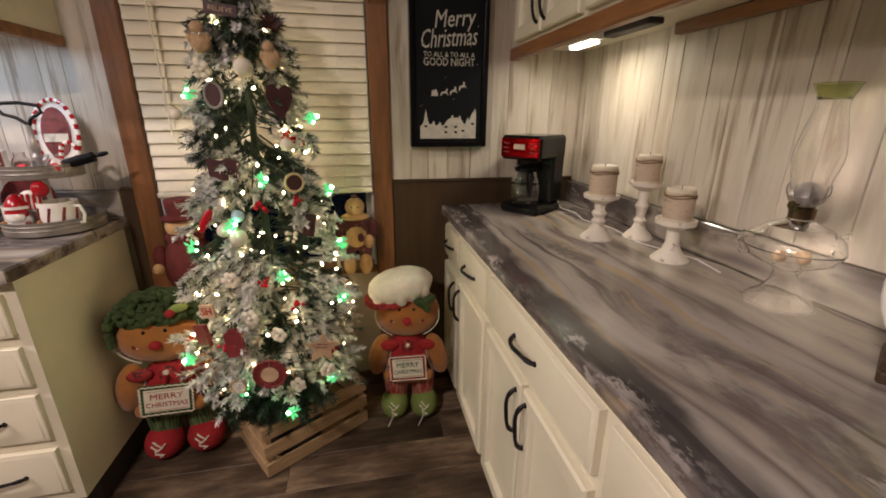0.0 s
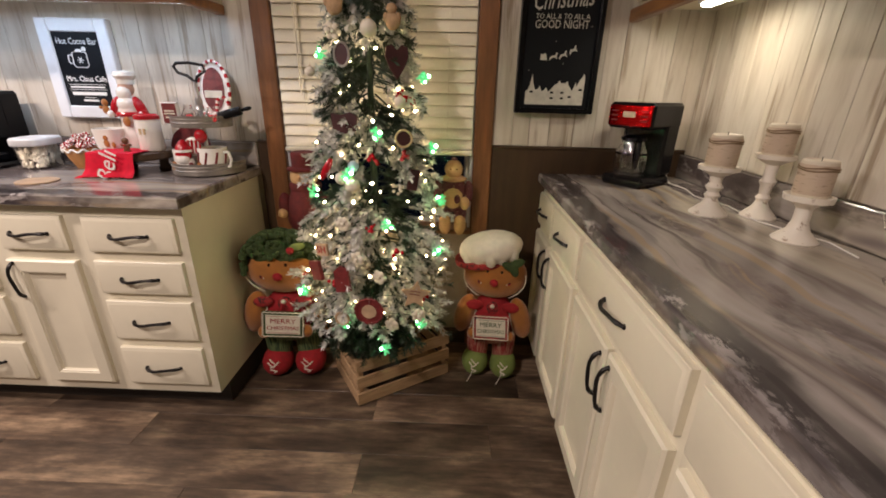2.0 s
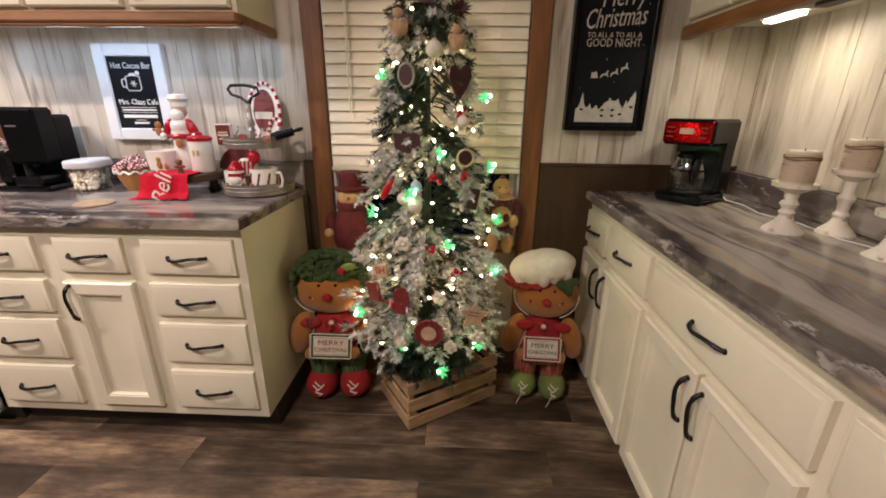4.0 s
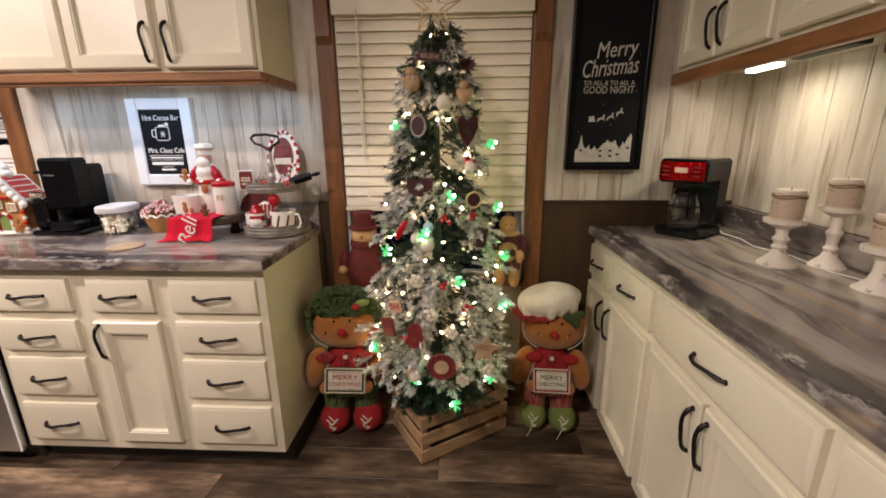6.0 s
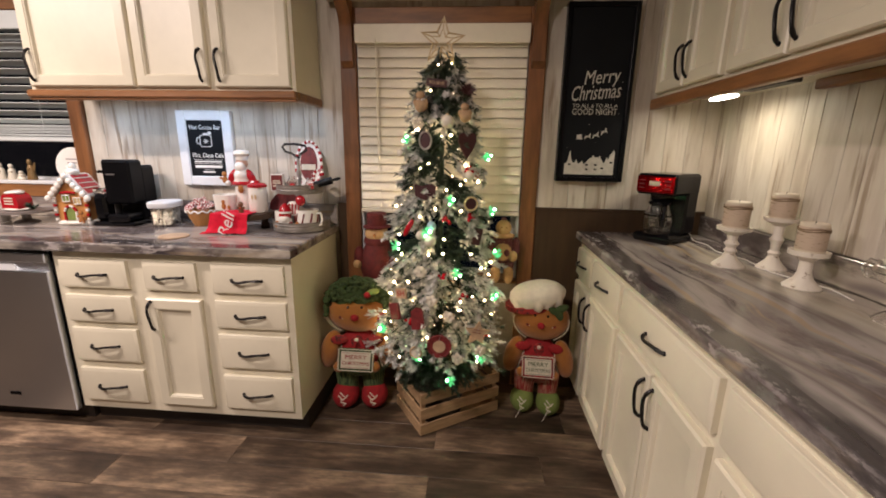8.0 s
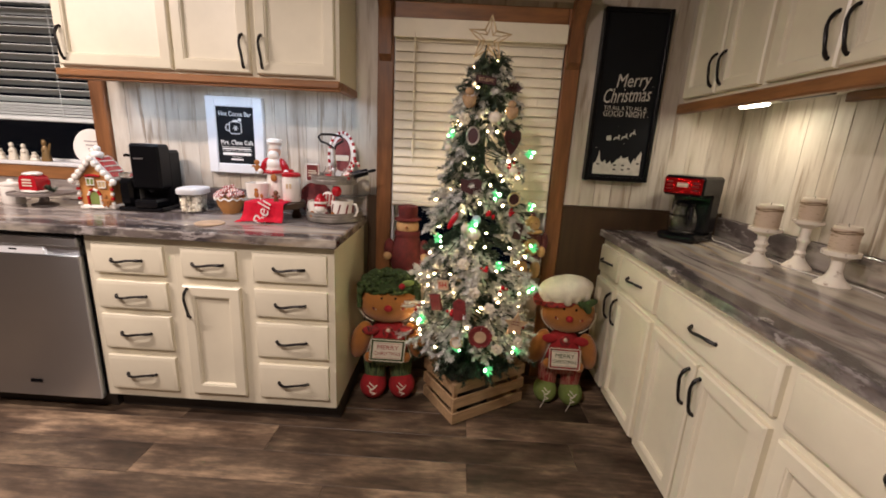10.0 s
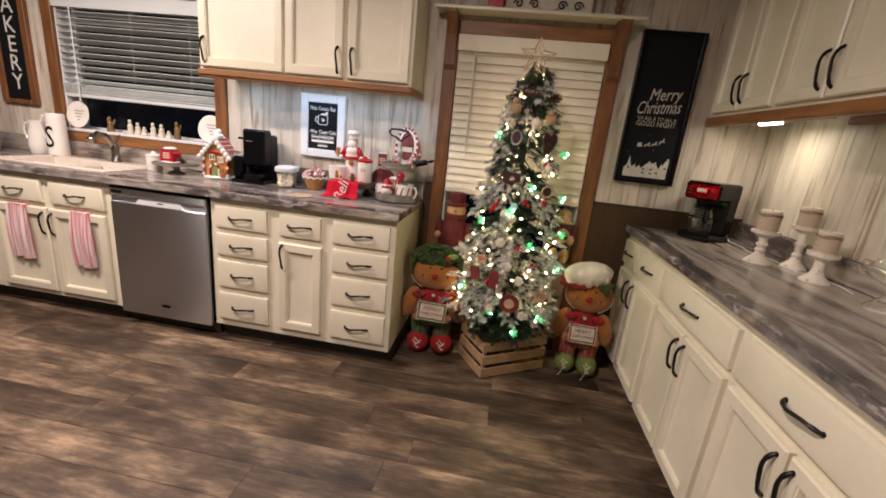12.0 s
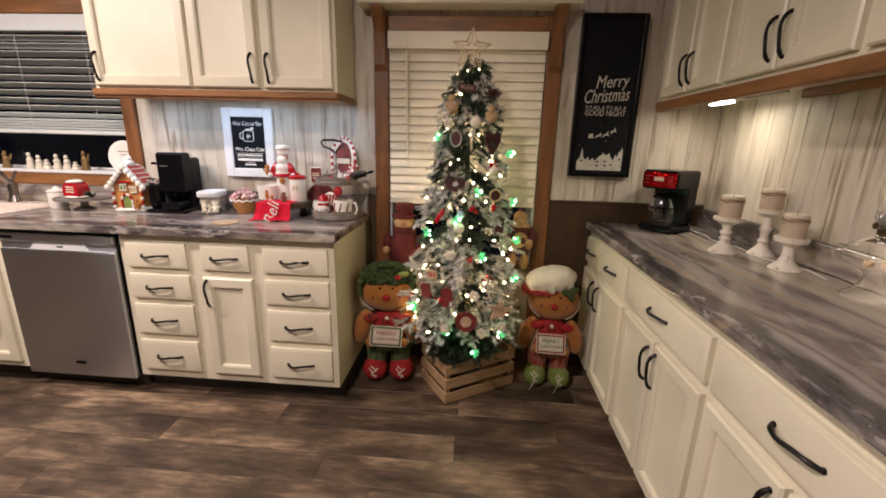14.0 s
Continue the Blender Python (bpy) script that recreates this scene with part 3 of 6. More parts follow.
# dishwasher
dw = thing("dishwasher", "stainless steel dishwasher with a recessed pocket handle under the counter", "dishwasher", pose(-1.680, FACE_L, 0))
part("body", Shape().box(0.003, 0.612, 0.004, 0.56, 0.10, 0.868), BLACK, dw)
part("door_panel", Shape().box(0.006, 0.609, -0.026, 0.003, 0.085, 0.772, 0.004), STEEL, dw)
part("handle_band", Shape().box(0.007, 0.608, -0.014, 0.003, 0.7725, 0.8115), STEEL, dw, "recessed pull band")
part("control_panel", Shape().box(0.006, 0.609, -0.026, 0.003, 0.812, 0.852, 0.004), STEEL, dw)
part("top_strip", Shape().box(0.006, 0.609, -0.020, 0.003, 0.8525, 0.864), BLACK, dw, "black control strip")
lip = Shape().add([(0.165, -0.026, 0.7735), (0.465, -0.026, 0.7735), (0.445, -0.0145, 0.8060), (0.185, -0.0145, 0.8060), (0.165, -0.0145, 0.7735), (0.465, -0.0145, 0.7735)],
                  [(0, 1, 2, 3), (0, 4, 5, 1), (0, 3, 4), (1, 5, 2), (2, 5, 4, 3)])
part("handle", lip, SATIN, dw, "pale satin scoop of the pocket handle")
part("latch_mark", Shape().box(0.306, 0.340, -0.0215, -0.0195, 0.786, 0.793), BLACK, dw)
part("label", Shape().box(0.018, 0.085, -0.0272, -0.0262, 0.824, 0.840), BLACK, dw, "small dark printed label")
part("badge", Shape().box(0.285, 0.340, -0.029, -0.0262, 0.155, 0.172, 0.002), BLACK, dw, "small dark badge")
part("toe_kick", Shape().box(0.003, 0.612, 0.05, 0.3, 0.0, 0.083), DARK_MATTE, dw)


# ---- windows ----
def window(name, label, x0, x1, z0, z1, sill):
    w = thing(name, label, "window", kind="structure")
    f = Shape()
    for q in ((x0, x0 + 0.035, z0, z1), (x1 - 0.035, x1, z0, z1), (x0 + 0.035, x1 - 0.035, z0, z0 + 0.035), (x0 + 0.035, x1 - 0.035, z1 - 0.035, z1)):
        f.box(q[0] + 0.0005, q[1] - 0.0005, 0.055, 0.10, q[2] + 0.0005, q[3] - 0.0005, 0.004)
    part("window_frame", f, FRAME_WHITE, w)
    p = part("pane", Shape().box(x0 + 0.035, x1 - 0.035, 0.072, 0.077, z0 + 0.035, z1 - 0.035), PANE, w, "dark night glass")
    part("window_sill", Shape().box(x0 + 0.001, x1 - 0.001, sill, 0.054, z0 + 0.001, z0 + 0.022, 0.004), TRIM_X if x0 > 0 else FRAME_WHITE, w)
    for jx in (x0 + 0.001, x1 - 0.013):
        part("jamb", Shape().box(jx, jx + 0.012, BACK + 0.0005, 0.0545, z0 + 0.0225, z1 - 0.001, 0.002), FRAME_WHITE, w)
    return w


w1 = window("window_1", "tall window in dark stained wood trim", 0.165, 1.010, 0.62, 1.90, -0.075)
w2 = window("window_2", "wide sink window, black night outside", -2.60, -1.42, 1.09, 1.98, -0.055)


def casing(parent, x0, x1, z0, z1, wd, head):
    part("casing", Shape().box(x0 - wd, x0, BACK - 0.022, BACK + 0.009, z0, z1 + head, 0.004), TRIM, parent)
    part("casing", Shape().box(x1, x1 + wd, BACK - 0.022, BACK + 0.009, z0, z1 + head, 0.004), TRIM, parent)
    part("head_casing", Shape().box(x0 + 0.0005, x1 - 0.0005, BACK - 0.020, BACK + 0.009, z1, z1 + head, 0.004), TRIM_X, parent)


casing(w1, 0.165, 1.010, 0.0, 1.90, 0.080, 0.075)
casing(w2, -2.60, -1.42, 1.02, 1.98, 0.080, 0.080)
part("apron", Shape().box(-2.60, -1.42, BACK - 0.020, BACK + 0.009, 1.0215, 1.089, 0.004), TRIM_X, w2)


def blind(name, label, x0, x1, ztop, zbot, pitch, tilt, mat, stack=0, y=-0.05):
    b = thing(name, label, "blind")
    part("valance", Shape().box(x0 + 0.002, x1 - 0.002, y - 0.036, y - 0.024, ztop - 0.088, ztop - 0.002, 0.003), mat, b)
    slat = Shape()
    n = 8
    for k in range(n):
        u0, u1 = -1 + 2 * k / n, -1 + 2 * (k + 1) / n
        slat.add([(0, 0.025 * u0, 0.003 * (1 - u0 * u0)), (x1 - x0 - 0.016, 0.025 * u0, 0.003 * (1 - u0 * u0)), (x1 - x0 - 0.016, 0.025 * u1, 0.003 * (1 - u1 * u1)), (0, 0.025 * u1, 0.003 * (1 - u1 * u1)),
                  (0, 0.025 * u0, 0.003 * (1 - u0 * u0) - 0.003), (x1 - x0 - 0.016, 0.025 * u0, 0.003 * (1 - u0 * u0) - 0.003), (x1 - x0 - 0.016, 0.025 * u1, 0.003 * (1 - u1 * u1) - 0.003), (0, 0.025 * u1, 0.003 * (1 - u1 * u1) - 0.003)],
                 [(0, 1, 2, 3), (7, 6, 5, 4), (0, 4, 5, 1), (3, 2, 6, 7), (0, 3, 7, 4), (1, 5, 6, 2)])
    me = slat.mesh("slat", mat, 60)
    z, i = ztop - 0.075, 0
    while z > zbot + 0.03 + stack * 0.008:
        part("slat", me, None, b, at=pose(x0 + 0.008, y, z, tilt + random.uniform(-1.5, 1.5), random.uniform(-0.12, 0.12), 0))
        z -= pitch
    for k in range(stack):
        part("slat", me, None, b, at=pose(x0 + 0.008, y, zbot + 0.026 + k * 0.0075, 0, random.uniform(-0.2, 0.2), 0))
    part("bottom_rail", Shape().box(x0 + 0.006, x1 - 0.006, y - 0.025, y + 0.025, zbot, zbot + 0.022, 0.005), mat, b)
    for u in (0.14, 0.5, 0.86):
        xc = x0 + (x1 - x0) * u
        part("ladder_cord", Shape().tube([(xc, y - 0.029, ztop - 0.06), (xc, y - 0.029, zbot + 0.01)], 0.0011, 5), mat, b)
    xc = x0 + (x1 - x0) * 0.125
    part("tilt_wand", Shape().tube([(xc, y - 0.040, ztop - 0.07), (xc + 0.004, y - 0.040, ztop - 0.68)], 0.0042, 6), mat, b)
    return b


blind("window_blind", "ivory slatted blind lowered over the tall window", 0.165, 1.010, 1.898, 0.985, 0.0465, 72, BLIND, y=-0.040)
blind("window_blind", "white slatted blind half raised over the sink", -2.60, -1.42, 1.978, 1.325, 0.0425, -25, WHITE_BLIND, stack=9, y=-0.012)

# shelf over the tall window, on two curved brackets
sh = thing("wall_shelf", "cream shelf on stained wooden brackets above the window", "shelf")
part("board", Shape().box(0.030, 1.148, -0.168, BACK - 0.012, 2.000, 2.018, 0.004), CREAM, sh)
for bx in (0.095, 1.020):
    prof = [(0.0, 1.70), (-0.026, 1.73), (-0.028, 1.88), (-0.045, 1.93), (-0.085, 1.962), (-0.110, 1.985), (-0.112, 1.999), (0.0, 1.999)]
    part("bracket", Shape().prism(prof, 0.060), TRIM, sh, "stained curved bracket", at=Matrix.Translation((bx + 0.060, BACK - 0.0225, 0)) @ Matrix(((0, -1, 0, 0), (1, 0, 0, 0), (0, 0, 1, 0), (0, 0, 0, 1))))

# ---- the christmas tree ----
TX, TY = 0.620, -0.345


def needle_spray(out, rng, base, way, length, count, size, half=0.0019):
    """Needles round a twig, as slim blades."""
    way = way.normalized()
    side = way.orthogonal().normalized()
    up = way.cross(side)
    for i in range(count):
        u = rng.random()
        p = base + way * (length * u)
        a = rng.uniform(0, 2 * math.pi)
        d = (side * math.cos(a) + up * math.sin(a)) * 0.9 + way * rng.uniform(0.5, 1.1)
        d.normalize()
        q = p + d * (size * rng.uniform(0.7, 1.2))
        s = d.cross(way)
        s = s.normalized() * half if s.length > 1e-4 else up * half
        out.add([p - s, p + s, q + s * 0.35, q - s * 0.35], [(0, 1, 2, 3)])


def tree_radius(z):
    """Outer reach of the boughs at a height."""
    pts = ((0.24, 0.16), (0.38, 0.285), (0.55, 0.295), (0.77, 0.260), (0.95, 0.222), (1.10, 0.190), (1.26, 0.158), (1.45, 0.128), (1.55, 0.105), (1.63, 0.070), (1.68, 0.03))
    for (a, ra), (b, rb) in zip(pts, pts[1:]):
        if a <= z <= b:
            return ra + (rb - ra) * (z - a) / (b - a)
    return 0.02


tree = thing("christmas_tree", "slim flocked artificial christmas tree in a wooden crate", "christmas tree", pose(TX, TY, 0))
# Unseen pot, added so the crate's shaded inside stays dark behind the slats.
part("pot", Shape().lathe([(0.10, 0.0135), (0.115, 0.02), (0.125, 0.17), (0.118, 0.19), (0.02, 0.185)], 24), DARK_MATTE, tree, "added dark pot standing in for shade inside the crate")
part("trunk", Shape().lathe([(0.018, 0.184), (0.016, 0.6), (0.012, 1.2), (0.006, 1.66)], 10), NEEDLE, tree)
rng = random.Random(7)
green, flock, limbs = Shape(), Shape(), Shape()
for i in range(290):
    z = 0.29 + 1.37 * (rng.random() ** 1.12)
    reach = tree_radius(z) * rng.uniform(0.78, 1.10)
    a = rng.uniform(0, 2 * math.pi)
    flat = Vector((math.cos(a), math.sin(a), 0))
    start = Vector((0, 0, z + 0.07)) + flat * 0.02
    tip = Vector((0, 0, z - rng.uniform(-0.02, 0.05))) + flat * reach
    limbs.tube([start, (start + tip) / 2 + Vector((0, 0, 0.014)), tip], [0.0035, 0.003, 0.0018], 4)
    frost = (0.97 if 0.43 < z < 1.0 else 0.75 if z < 1.28 else 0.55) if z > 0.37 and math.sin(a) < 0.6 else 0.0
    frosted = rng.random() < frost
    for k in range(15 if z < 1.2 else 11):
        u = rng.uniform(0.35, 1.0)
        b = start.lerp(tip, u) + Vector((rng.uniform(-1, 1), rng.uniform(-1, 1), rng.uniform(-1, 1))) * 0.016
        w = (tip - start).normalized() + Vector((rng.uniform(-0.9, 0.9), rng.uniform(-0.9, 0.9), rng.uniform(-0.6, 0.5)))
        white = frosted and u > 0.42 and rng.random() < 0.9
        needle_spray(flock if white else green, rng, b, w, rng.uniform(0.030, 0.060), 34, (0.018 if white else 0.022), 0.0031 if white else 0.0023)
tagged(part("foliage", green, NEEDLE, tree, "dark green needles"), kind="stuff")
tagged(part("frosted_foliage", flock, FLOCK, tree, "white flocked needles"), kind="stuff")
tagged(part("branchwork", limbs, NEEDLE, tree), kind="stuff")

# crate
CRATE = pose(0.555, -0.542, 0, 0, 0, 33)
cr = thing("wooden_crate", "raw pine slatted crate holding the tree", "crate", CRATE)
CW, CD, CH = 0.445, 0.29, 0.222
for k in range(3):
    z0, z1 = 0.004 + k * 0.081, 0.004 + k * 0.081 + 0.056
    part("slat", Shape().box(0, CW, 0, 0.011, z0, z1, 0.002), PINE, cr)
    part("slat", Shape().box(0, CW, CD - 0.011, CD, z0, z1, 0.002), PINE, cr)
    for xs in (0.0, CW - 0.011):
        part("slat", Shape().box(xs + (0.0005 if xs == 0 else 0), xs + 0.011 - (0 if xs == 0 else 0.0005), 0.0115, CD - 0.0115, z0, z1, 0.002), PINE, cr)
for xs in (0.0115, CW - 0.033):
    for ys in (0.0115, CD - 0.033):
        part("corner_post", Shape().box(xs, xs + 0.021, ys, ys + 0.021, 0.0, CH, 0.002), PINE, cr)
part("bottom", Shape().box(0.012, CW - 0.012, 0.012, CD - 0.012, 0.004, 0.012), PINE, cr)

# ---- tree top and ornaments ----
MAROON = material("maroon_tin", (0.050, 0.010, 0.010), rough=0.5, vary=0.15, scale=20)
GOLD = material("pale_gold", (0.62, 0.47, 0.26), rough=0.45, metal=0.15, vary=0.1)
TAN = material("printed_wood", (0.52, 0.36, 0.22), rough=0.6, vary=0.15, scale=20)
BURLAP = material("burlap", (0.46, 0.30, 0.16), rough=0.9, vary=0.15, scale=60, bump=0.2)
SILVER = material("silver_trim", (0.60, 0.58, 0.56), rough=0.3, metal=0.8)
BLUE_ICE = material("pale_blue", (0.36, 0.52, 0.58), rough=0.4)
DARK_RED = material("dark_red_print", (0.19, 0.022, 0.022), rough=0.55, vary=0.2, scale=40)
WIRE = material("green_wire", (0.02, 0.05, 0.03), rough=0.5, bump=0)


def star_outline(r, q=0.42, n=5):
    return [((r if i % 2 == 0 else r * q) * math.sin(math.pi * i / n), (r if i % 2 == 0 else r * q) * math.cos(math.pi * i / n)) for i in range(2 * n)]


s = Shape()
out = star_outline(0.094)
loop = [(x, -0.012 * (i % 2), z) for i, (x, z) in enumerate(out)]
s.tube(loop, 0.0050, 6, closed=True)
inner = [(x * 0.52, -0.006, z * 0.52) for x, z in out]
s.tube(inner, 0.0036, 6, closed=True)
for i in range(0, 10):
    s.tube([loop[i], inner[i]], 0.0028, 5)
s.tube([(-0.006, 0, -0.15), (-0.004, 0, -0.02)], 0.0022, 5)
s.tube([(0.012, 0.0, -0.15), (0.02, 0, -0.05)], 0.0022, 5)
solid("tree_topper", s, GOLD, "open gold wire star on top of the tree", "star", pose(0.616, -0.345, 1.752, 0, 4, 0))


def ball_ornament(x, y, z, r, mat, label):
    o = thing("ornament", label, "ornament", pose(x, y, z), "tree ornaments")
    part("ball", Shape().ball((0, 0, 0), r, seg=18, rings=12), mat, o)
    part("cap", Shape().lathe([(r * 0.28, r * 0.92), (r * 0.28, r * 1.12), (r * 0.1, r * 1.2)], 10).tube([(0, 0, r * 1.15), (r * 0.2, 0, r * 1.45), (0, 0, r * 1.6)], 0.0008, 4), GOLD, o)


for x, y, z, r in ((0.654, -0.512, 1.424, 0.026), (0.598, -0.594, 0.958, 0.024), (0.560, -0.585, 0.979, 0.020), (0.745, -0.51, 1.215, 0.019), (0.470, -0.530, 1.300, 0.015)):
    ball_ornament(x, y, z, r, WOOL, "matte cream ball ornament on the tree")


def plaque(x, y, z, turn, outline, depth, mat, label, words="", word_mat=None, size=0.02, tilt=0, rim=None):
    o = thing("ornament", label, "ornament", pose(x, y, z, 0, tilt, turn), "tree ornaments")
    part("plate", Shape().prism(outline, depth), mat, o)
    if rim:
        part("rim", Shape().tube([(px, 0.0, pz) for px, pz in outline], 0.004, 6, closed=True), rim, o)
    if words:
        part("lettering", Shape().text(words, size, at=pose(0, -0.0012, 0)), word_mat, o)
    part("hook", Shape().tube([(0, depth / 2, max(q[1] for q in outline) - 0.002), (0.003, depth / 2, max(q[1] for q in outline) + 0.018)], 0.0007, 4), SILVER, o)
    return o


def disc(r, n=24):
    return [(r * math.sin(2 * math.pi * i / n), r * math.cos(2 * math.pi * i / n)) for i in range(n)]


def rect(w, h):
    return [(-w / 2, -h / 2), (-w / 2, h / 2), (w / 2, h / 2), (w / 2, -h / 2)]


HEART = [(0.0, -0.040), (-0.024, -0.016), (-0.040, 0.010), (-0.036, 0.030), (-0.018, 0.036), (0.0, 0.024), (0.018, 0.036), (0.036, 0.030), (0.040, 0.010), (0.024, -0.016)]
plaque(0.607, -0.478, 1.572, 5, rect(0.082, 0.030), 0.006, MAROON, "small maroon sign ornament with faded lettering", "BELIEVE", TAN, 0.018, tilt=6)
plaque(0.735, -0.480, 1.336, 20, [(x * 0.95, z * 1.35) for x, z in HEART], 0.012, MAROON, "dark maroon heart ornament")
plaque(0.572, -0.550, 1.153, -12, [(-0.042, -0.022), (-0.046, 0.026), (-0.01, 0.020), (0.02, 0.030), (0.044, 0.018), (0.040, -0.026), (0.0, -0.036)], 0.016, MAROON, "dark maroon tin ornament")
plaque(0.567, -0.515, 1.351, -10, [(x * 0.82, z * 1.12) for x, z in disc(0.030)], 0.008, MAROON, "oval silver-rimmed picture ornament", rim=SILVER)
plaque(0.757, -0.515, 1.102, 18, disc(0.027), 0.010, MAROON, "round gold-rimmed bark ornament", rim=GOLD)
plaque(0.478, -0.600, 0.732, -25, rect(0.050, 0.042), 0.008, TAN, "wooden block ornament with red letters", "SH", RED_GLOSS, 0.034, tilt=-8)
plaque(0.647, -0.665, 0.534, 0, [((0.046 + 0.003 * (i % 2)) * math.sin(math.pi * i / 16), (0.046 + 0.003 * (i % 2)) * math.cos(math.pi * i / 16)) for i in range(32)], 0.008, DARK_RED, "round dark red medallion with a scalloped edge", rim=DARK_RED)
plaque(0.647, -0.668, 0.534, 0, disc(0.026), 0.002, TAN, "tan printed centre of a medallion")
plaque(0.549, -0.655, 0.496, -8, disc(0.024), 0.006, WOOL, "white wood slice ornament", rim=TAN)
plaque(0.803, -0.602, 0.569, 12, star_outline(0.056, 0.5), 0.010, TAN, "tan barn star ornament with dark stripes", tilt=8)
for k in range(4):
    plaque(0.803 - 0.004 * k, -0.6035, 0.585 - 0.012 * k, 12, rect(0.040 - 0.004 * abs(k - 1), 0.0024), 0.001, DARK_RED, "thin dark stripe on the barn star", tilt=14)
plaque(0.555, -0.644, 0.640, -10, [(-0.026, -0.05), (-0.030, 0.03), (-0.01, 0.048), (0.02, 0.040), (0.028, -0.04)], 0.014, DARK_RED, "dark red stocking ornament")
plaque(0.790, -0.515, 0.965, 25, rect(0.034, 0.07), 0.012, MAROON, "dark brown wooden ornament", tilt=12)
plaque(0.448, -0.597, 0.650, -35, rect(0.05, 0.07), 0.014, DARK_RED, "dark red plaid ornament", tilt=-14)

o = thing("ornament", "glossy red pepper-shaped ornament", "ornament", pose(0.505, -0.556, 1.004, 0, 28, 0), "tree ornaments")
part("pod", Shape().ball((0, 0, 0), 0.013, 0.013, 0.042, 14, 12), RED_GLOSS, o)
part("cap", Shape().ball((0, 0, 0.041), 0.006, 0.006, 0.008, 10, 6), GREEN_FELT, o)
o = thing("ornament", "pale blue snowflake ball ornament", "ornament", pose(0.602, -0.584, 1.019), "tree ornaments")
part("ball", Shape().ball((0, 0, 0), 0.018, seg=14, rings=10), BLUE_ICE, o)
for x, y, z, r in ((0.721, -0.475, 1.450, 0.024), (0.544, -0.485, 1.488, 0.026)):
    s = Shape().ball((0, 0, 0), r, r * 0.6, r * 1.1, 14, 10, rough=0.2)
    s.ball((0, -r * 0.1, r * 1.35), r * 0.7, r * 0.5, r * 0.65, 12, 8, rough=0.15)
    s.ball((-r * 0.8, 0, r * 0.4), r * 0.35, r * 0.3, r * 0.6, 10, 6).ball((r * 0.8, 0, r * 0.4), r * 0.35, r * 0.3, r * 0.6, 10, 6)
    solid("ornament", s, BURLAP, "tan burlap angel ornament on the tree", "ornament", pose(x, y, z), "tree ornaments")
rng = random.Random(21)
s = Shape()
for k in range(46):
    a, e = rng.uniform(0, 2 * math.pi), rng.uniform(-0.4, 1.2)
    d = Vector((math.cos(a) * math.cos(e), math.sin(a) * math.cos(e), math.sin(e)))
    s.tube([(0, 0, 0), d * 0.022, d * rng.uniform(0.032, 0.045)], [0.003, 0.004, 0.0006], 4)
solid("ornament", s, MAROON, "dark feathery flower ornament", "ornament", pose(0.727, -0.428, 1.545), "tree ornaments")
for x, y, z in ((0.722, -0.642, 0.470), (0.815, -0.62, 0.500), (0.610, -0.640, 0.720), (0.68, -0.630, 0.650), (0.56, -0.60, 0.83), (0.53, -0.46, 1.42)):
    s = Shape()
    for k in range(6):
        d = Vector((math.cos(k * math.pi / 3), 0, math.sin(k * math.pi / 3)))
        s.ball(d * 0.016 + Vector((0, -0.004 * (k % 2), 0)), 0.011, 0.005, 0.011, 8, 6)
    s.ball((0, -0.008, 0), 0.007, seg=8, rings=6)
    solid("ornament", s, WOOL, "frosted white blossom ornament", "ornament", pose(x, y, z, 0, rng.uniform(0, 50), rng.uniform(-20, 20)), "tree ornaments")
rng = random.Random(5)
for k in range(16):
    z = rng.uniform(0.42, 1.25)
    a = rng.uniform(-2.7, -0.45)
    rr = tree_radius(z) + 0.004
    s = Shape()
    for j in range(7):
        d = Vector((rng.uniform(-1, 1), rng.uniform(-1, 1), rng.uniform(-1, 1))) * 0.015
        s.ball(d, rng.uniform(0.005, 0.008), seg=8, rings=6)
    solid("berry_pick", s, RED_GLOSS if k % 3 else WOOL, "small cluster of berries tucked in the boughs", "berries", pose(TX + rr * math.cos(a), TY + rr * math.sin(a), z), "berry picks")

# green lamps on the tree
GREEN_AT = ((0.478, -0.440, 1.361), (0.675, -0.560, 1.119), (0.842, -0.420, 1.063), (0.444, -0.530, 0.920), (0.708, -0.606, 0.832), (0.880, -0.425, 0.876),
            (0.824, -0.585, 0.445), (0.697, -0.645, 0.368), (0.392, -0.575, 0.560), (0.875, -0.490, 0.702), (0.585, -0.598, 0.995), (0.815, -0.440, 1.29), (0.550, -0.640, 0.470))
rng = random.Random(9)
for k, p in enumerate(GREEN_AT):
    g = thing("green_tree_light", "glowing green crystal light on the tree", "tree light", pose(*p, 0, 0, 40 * k), "green tree lights")
    s = Shape()
    for j in range(24):
        a, e = rng.uniform(0, 2 * math.pi), rng.uniform(-1.5, 1.5)
        d = Vector((math.cos(a) * math.cos(e), math.sin(a) * math.cos(e), math.sin(e)))
        s.tube([d * 0.004, d * 0.016, d * rng.uniform(0.017, 0.026)], [0.0015, 0.0036, 0.0016], 6)
    part("crystal", s, GREEN_GLASS, g)
    part("bulb", Shape().ball((0.004, -0.017, 0.006), 0.0042 + 0.001 * (k % 3), seg=10, rings=8).ball((-0.012, -0.010, -0.012), 0.0036, seg=10, rings=8), GREEN_BULB, g)

# warm string of lights
st = thing("light_string", "string of tiny warm white lights wound round the tree", "string lights", pose(TX, TY, 0))
pts, N = [], 260
rng = random.Random(31)
bulb = Shape().lathe([(0.0011, -0.003), (0.0029, -0.001), (0.0033, 0.002), (0.0023, 0.005), (0.0006, 0.007)], 8).mesh("bulb", BULB)
for i in range(N):
    u = i / (N - 1)
    z = 0.36 + 1.31 * (u ** 1.15)
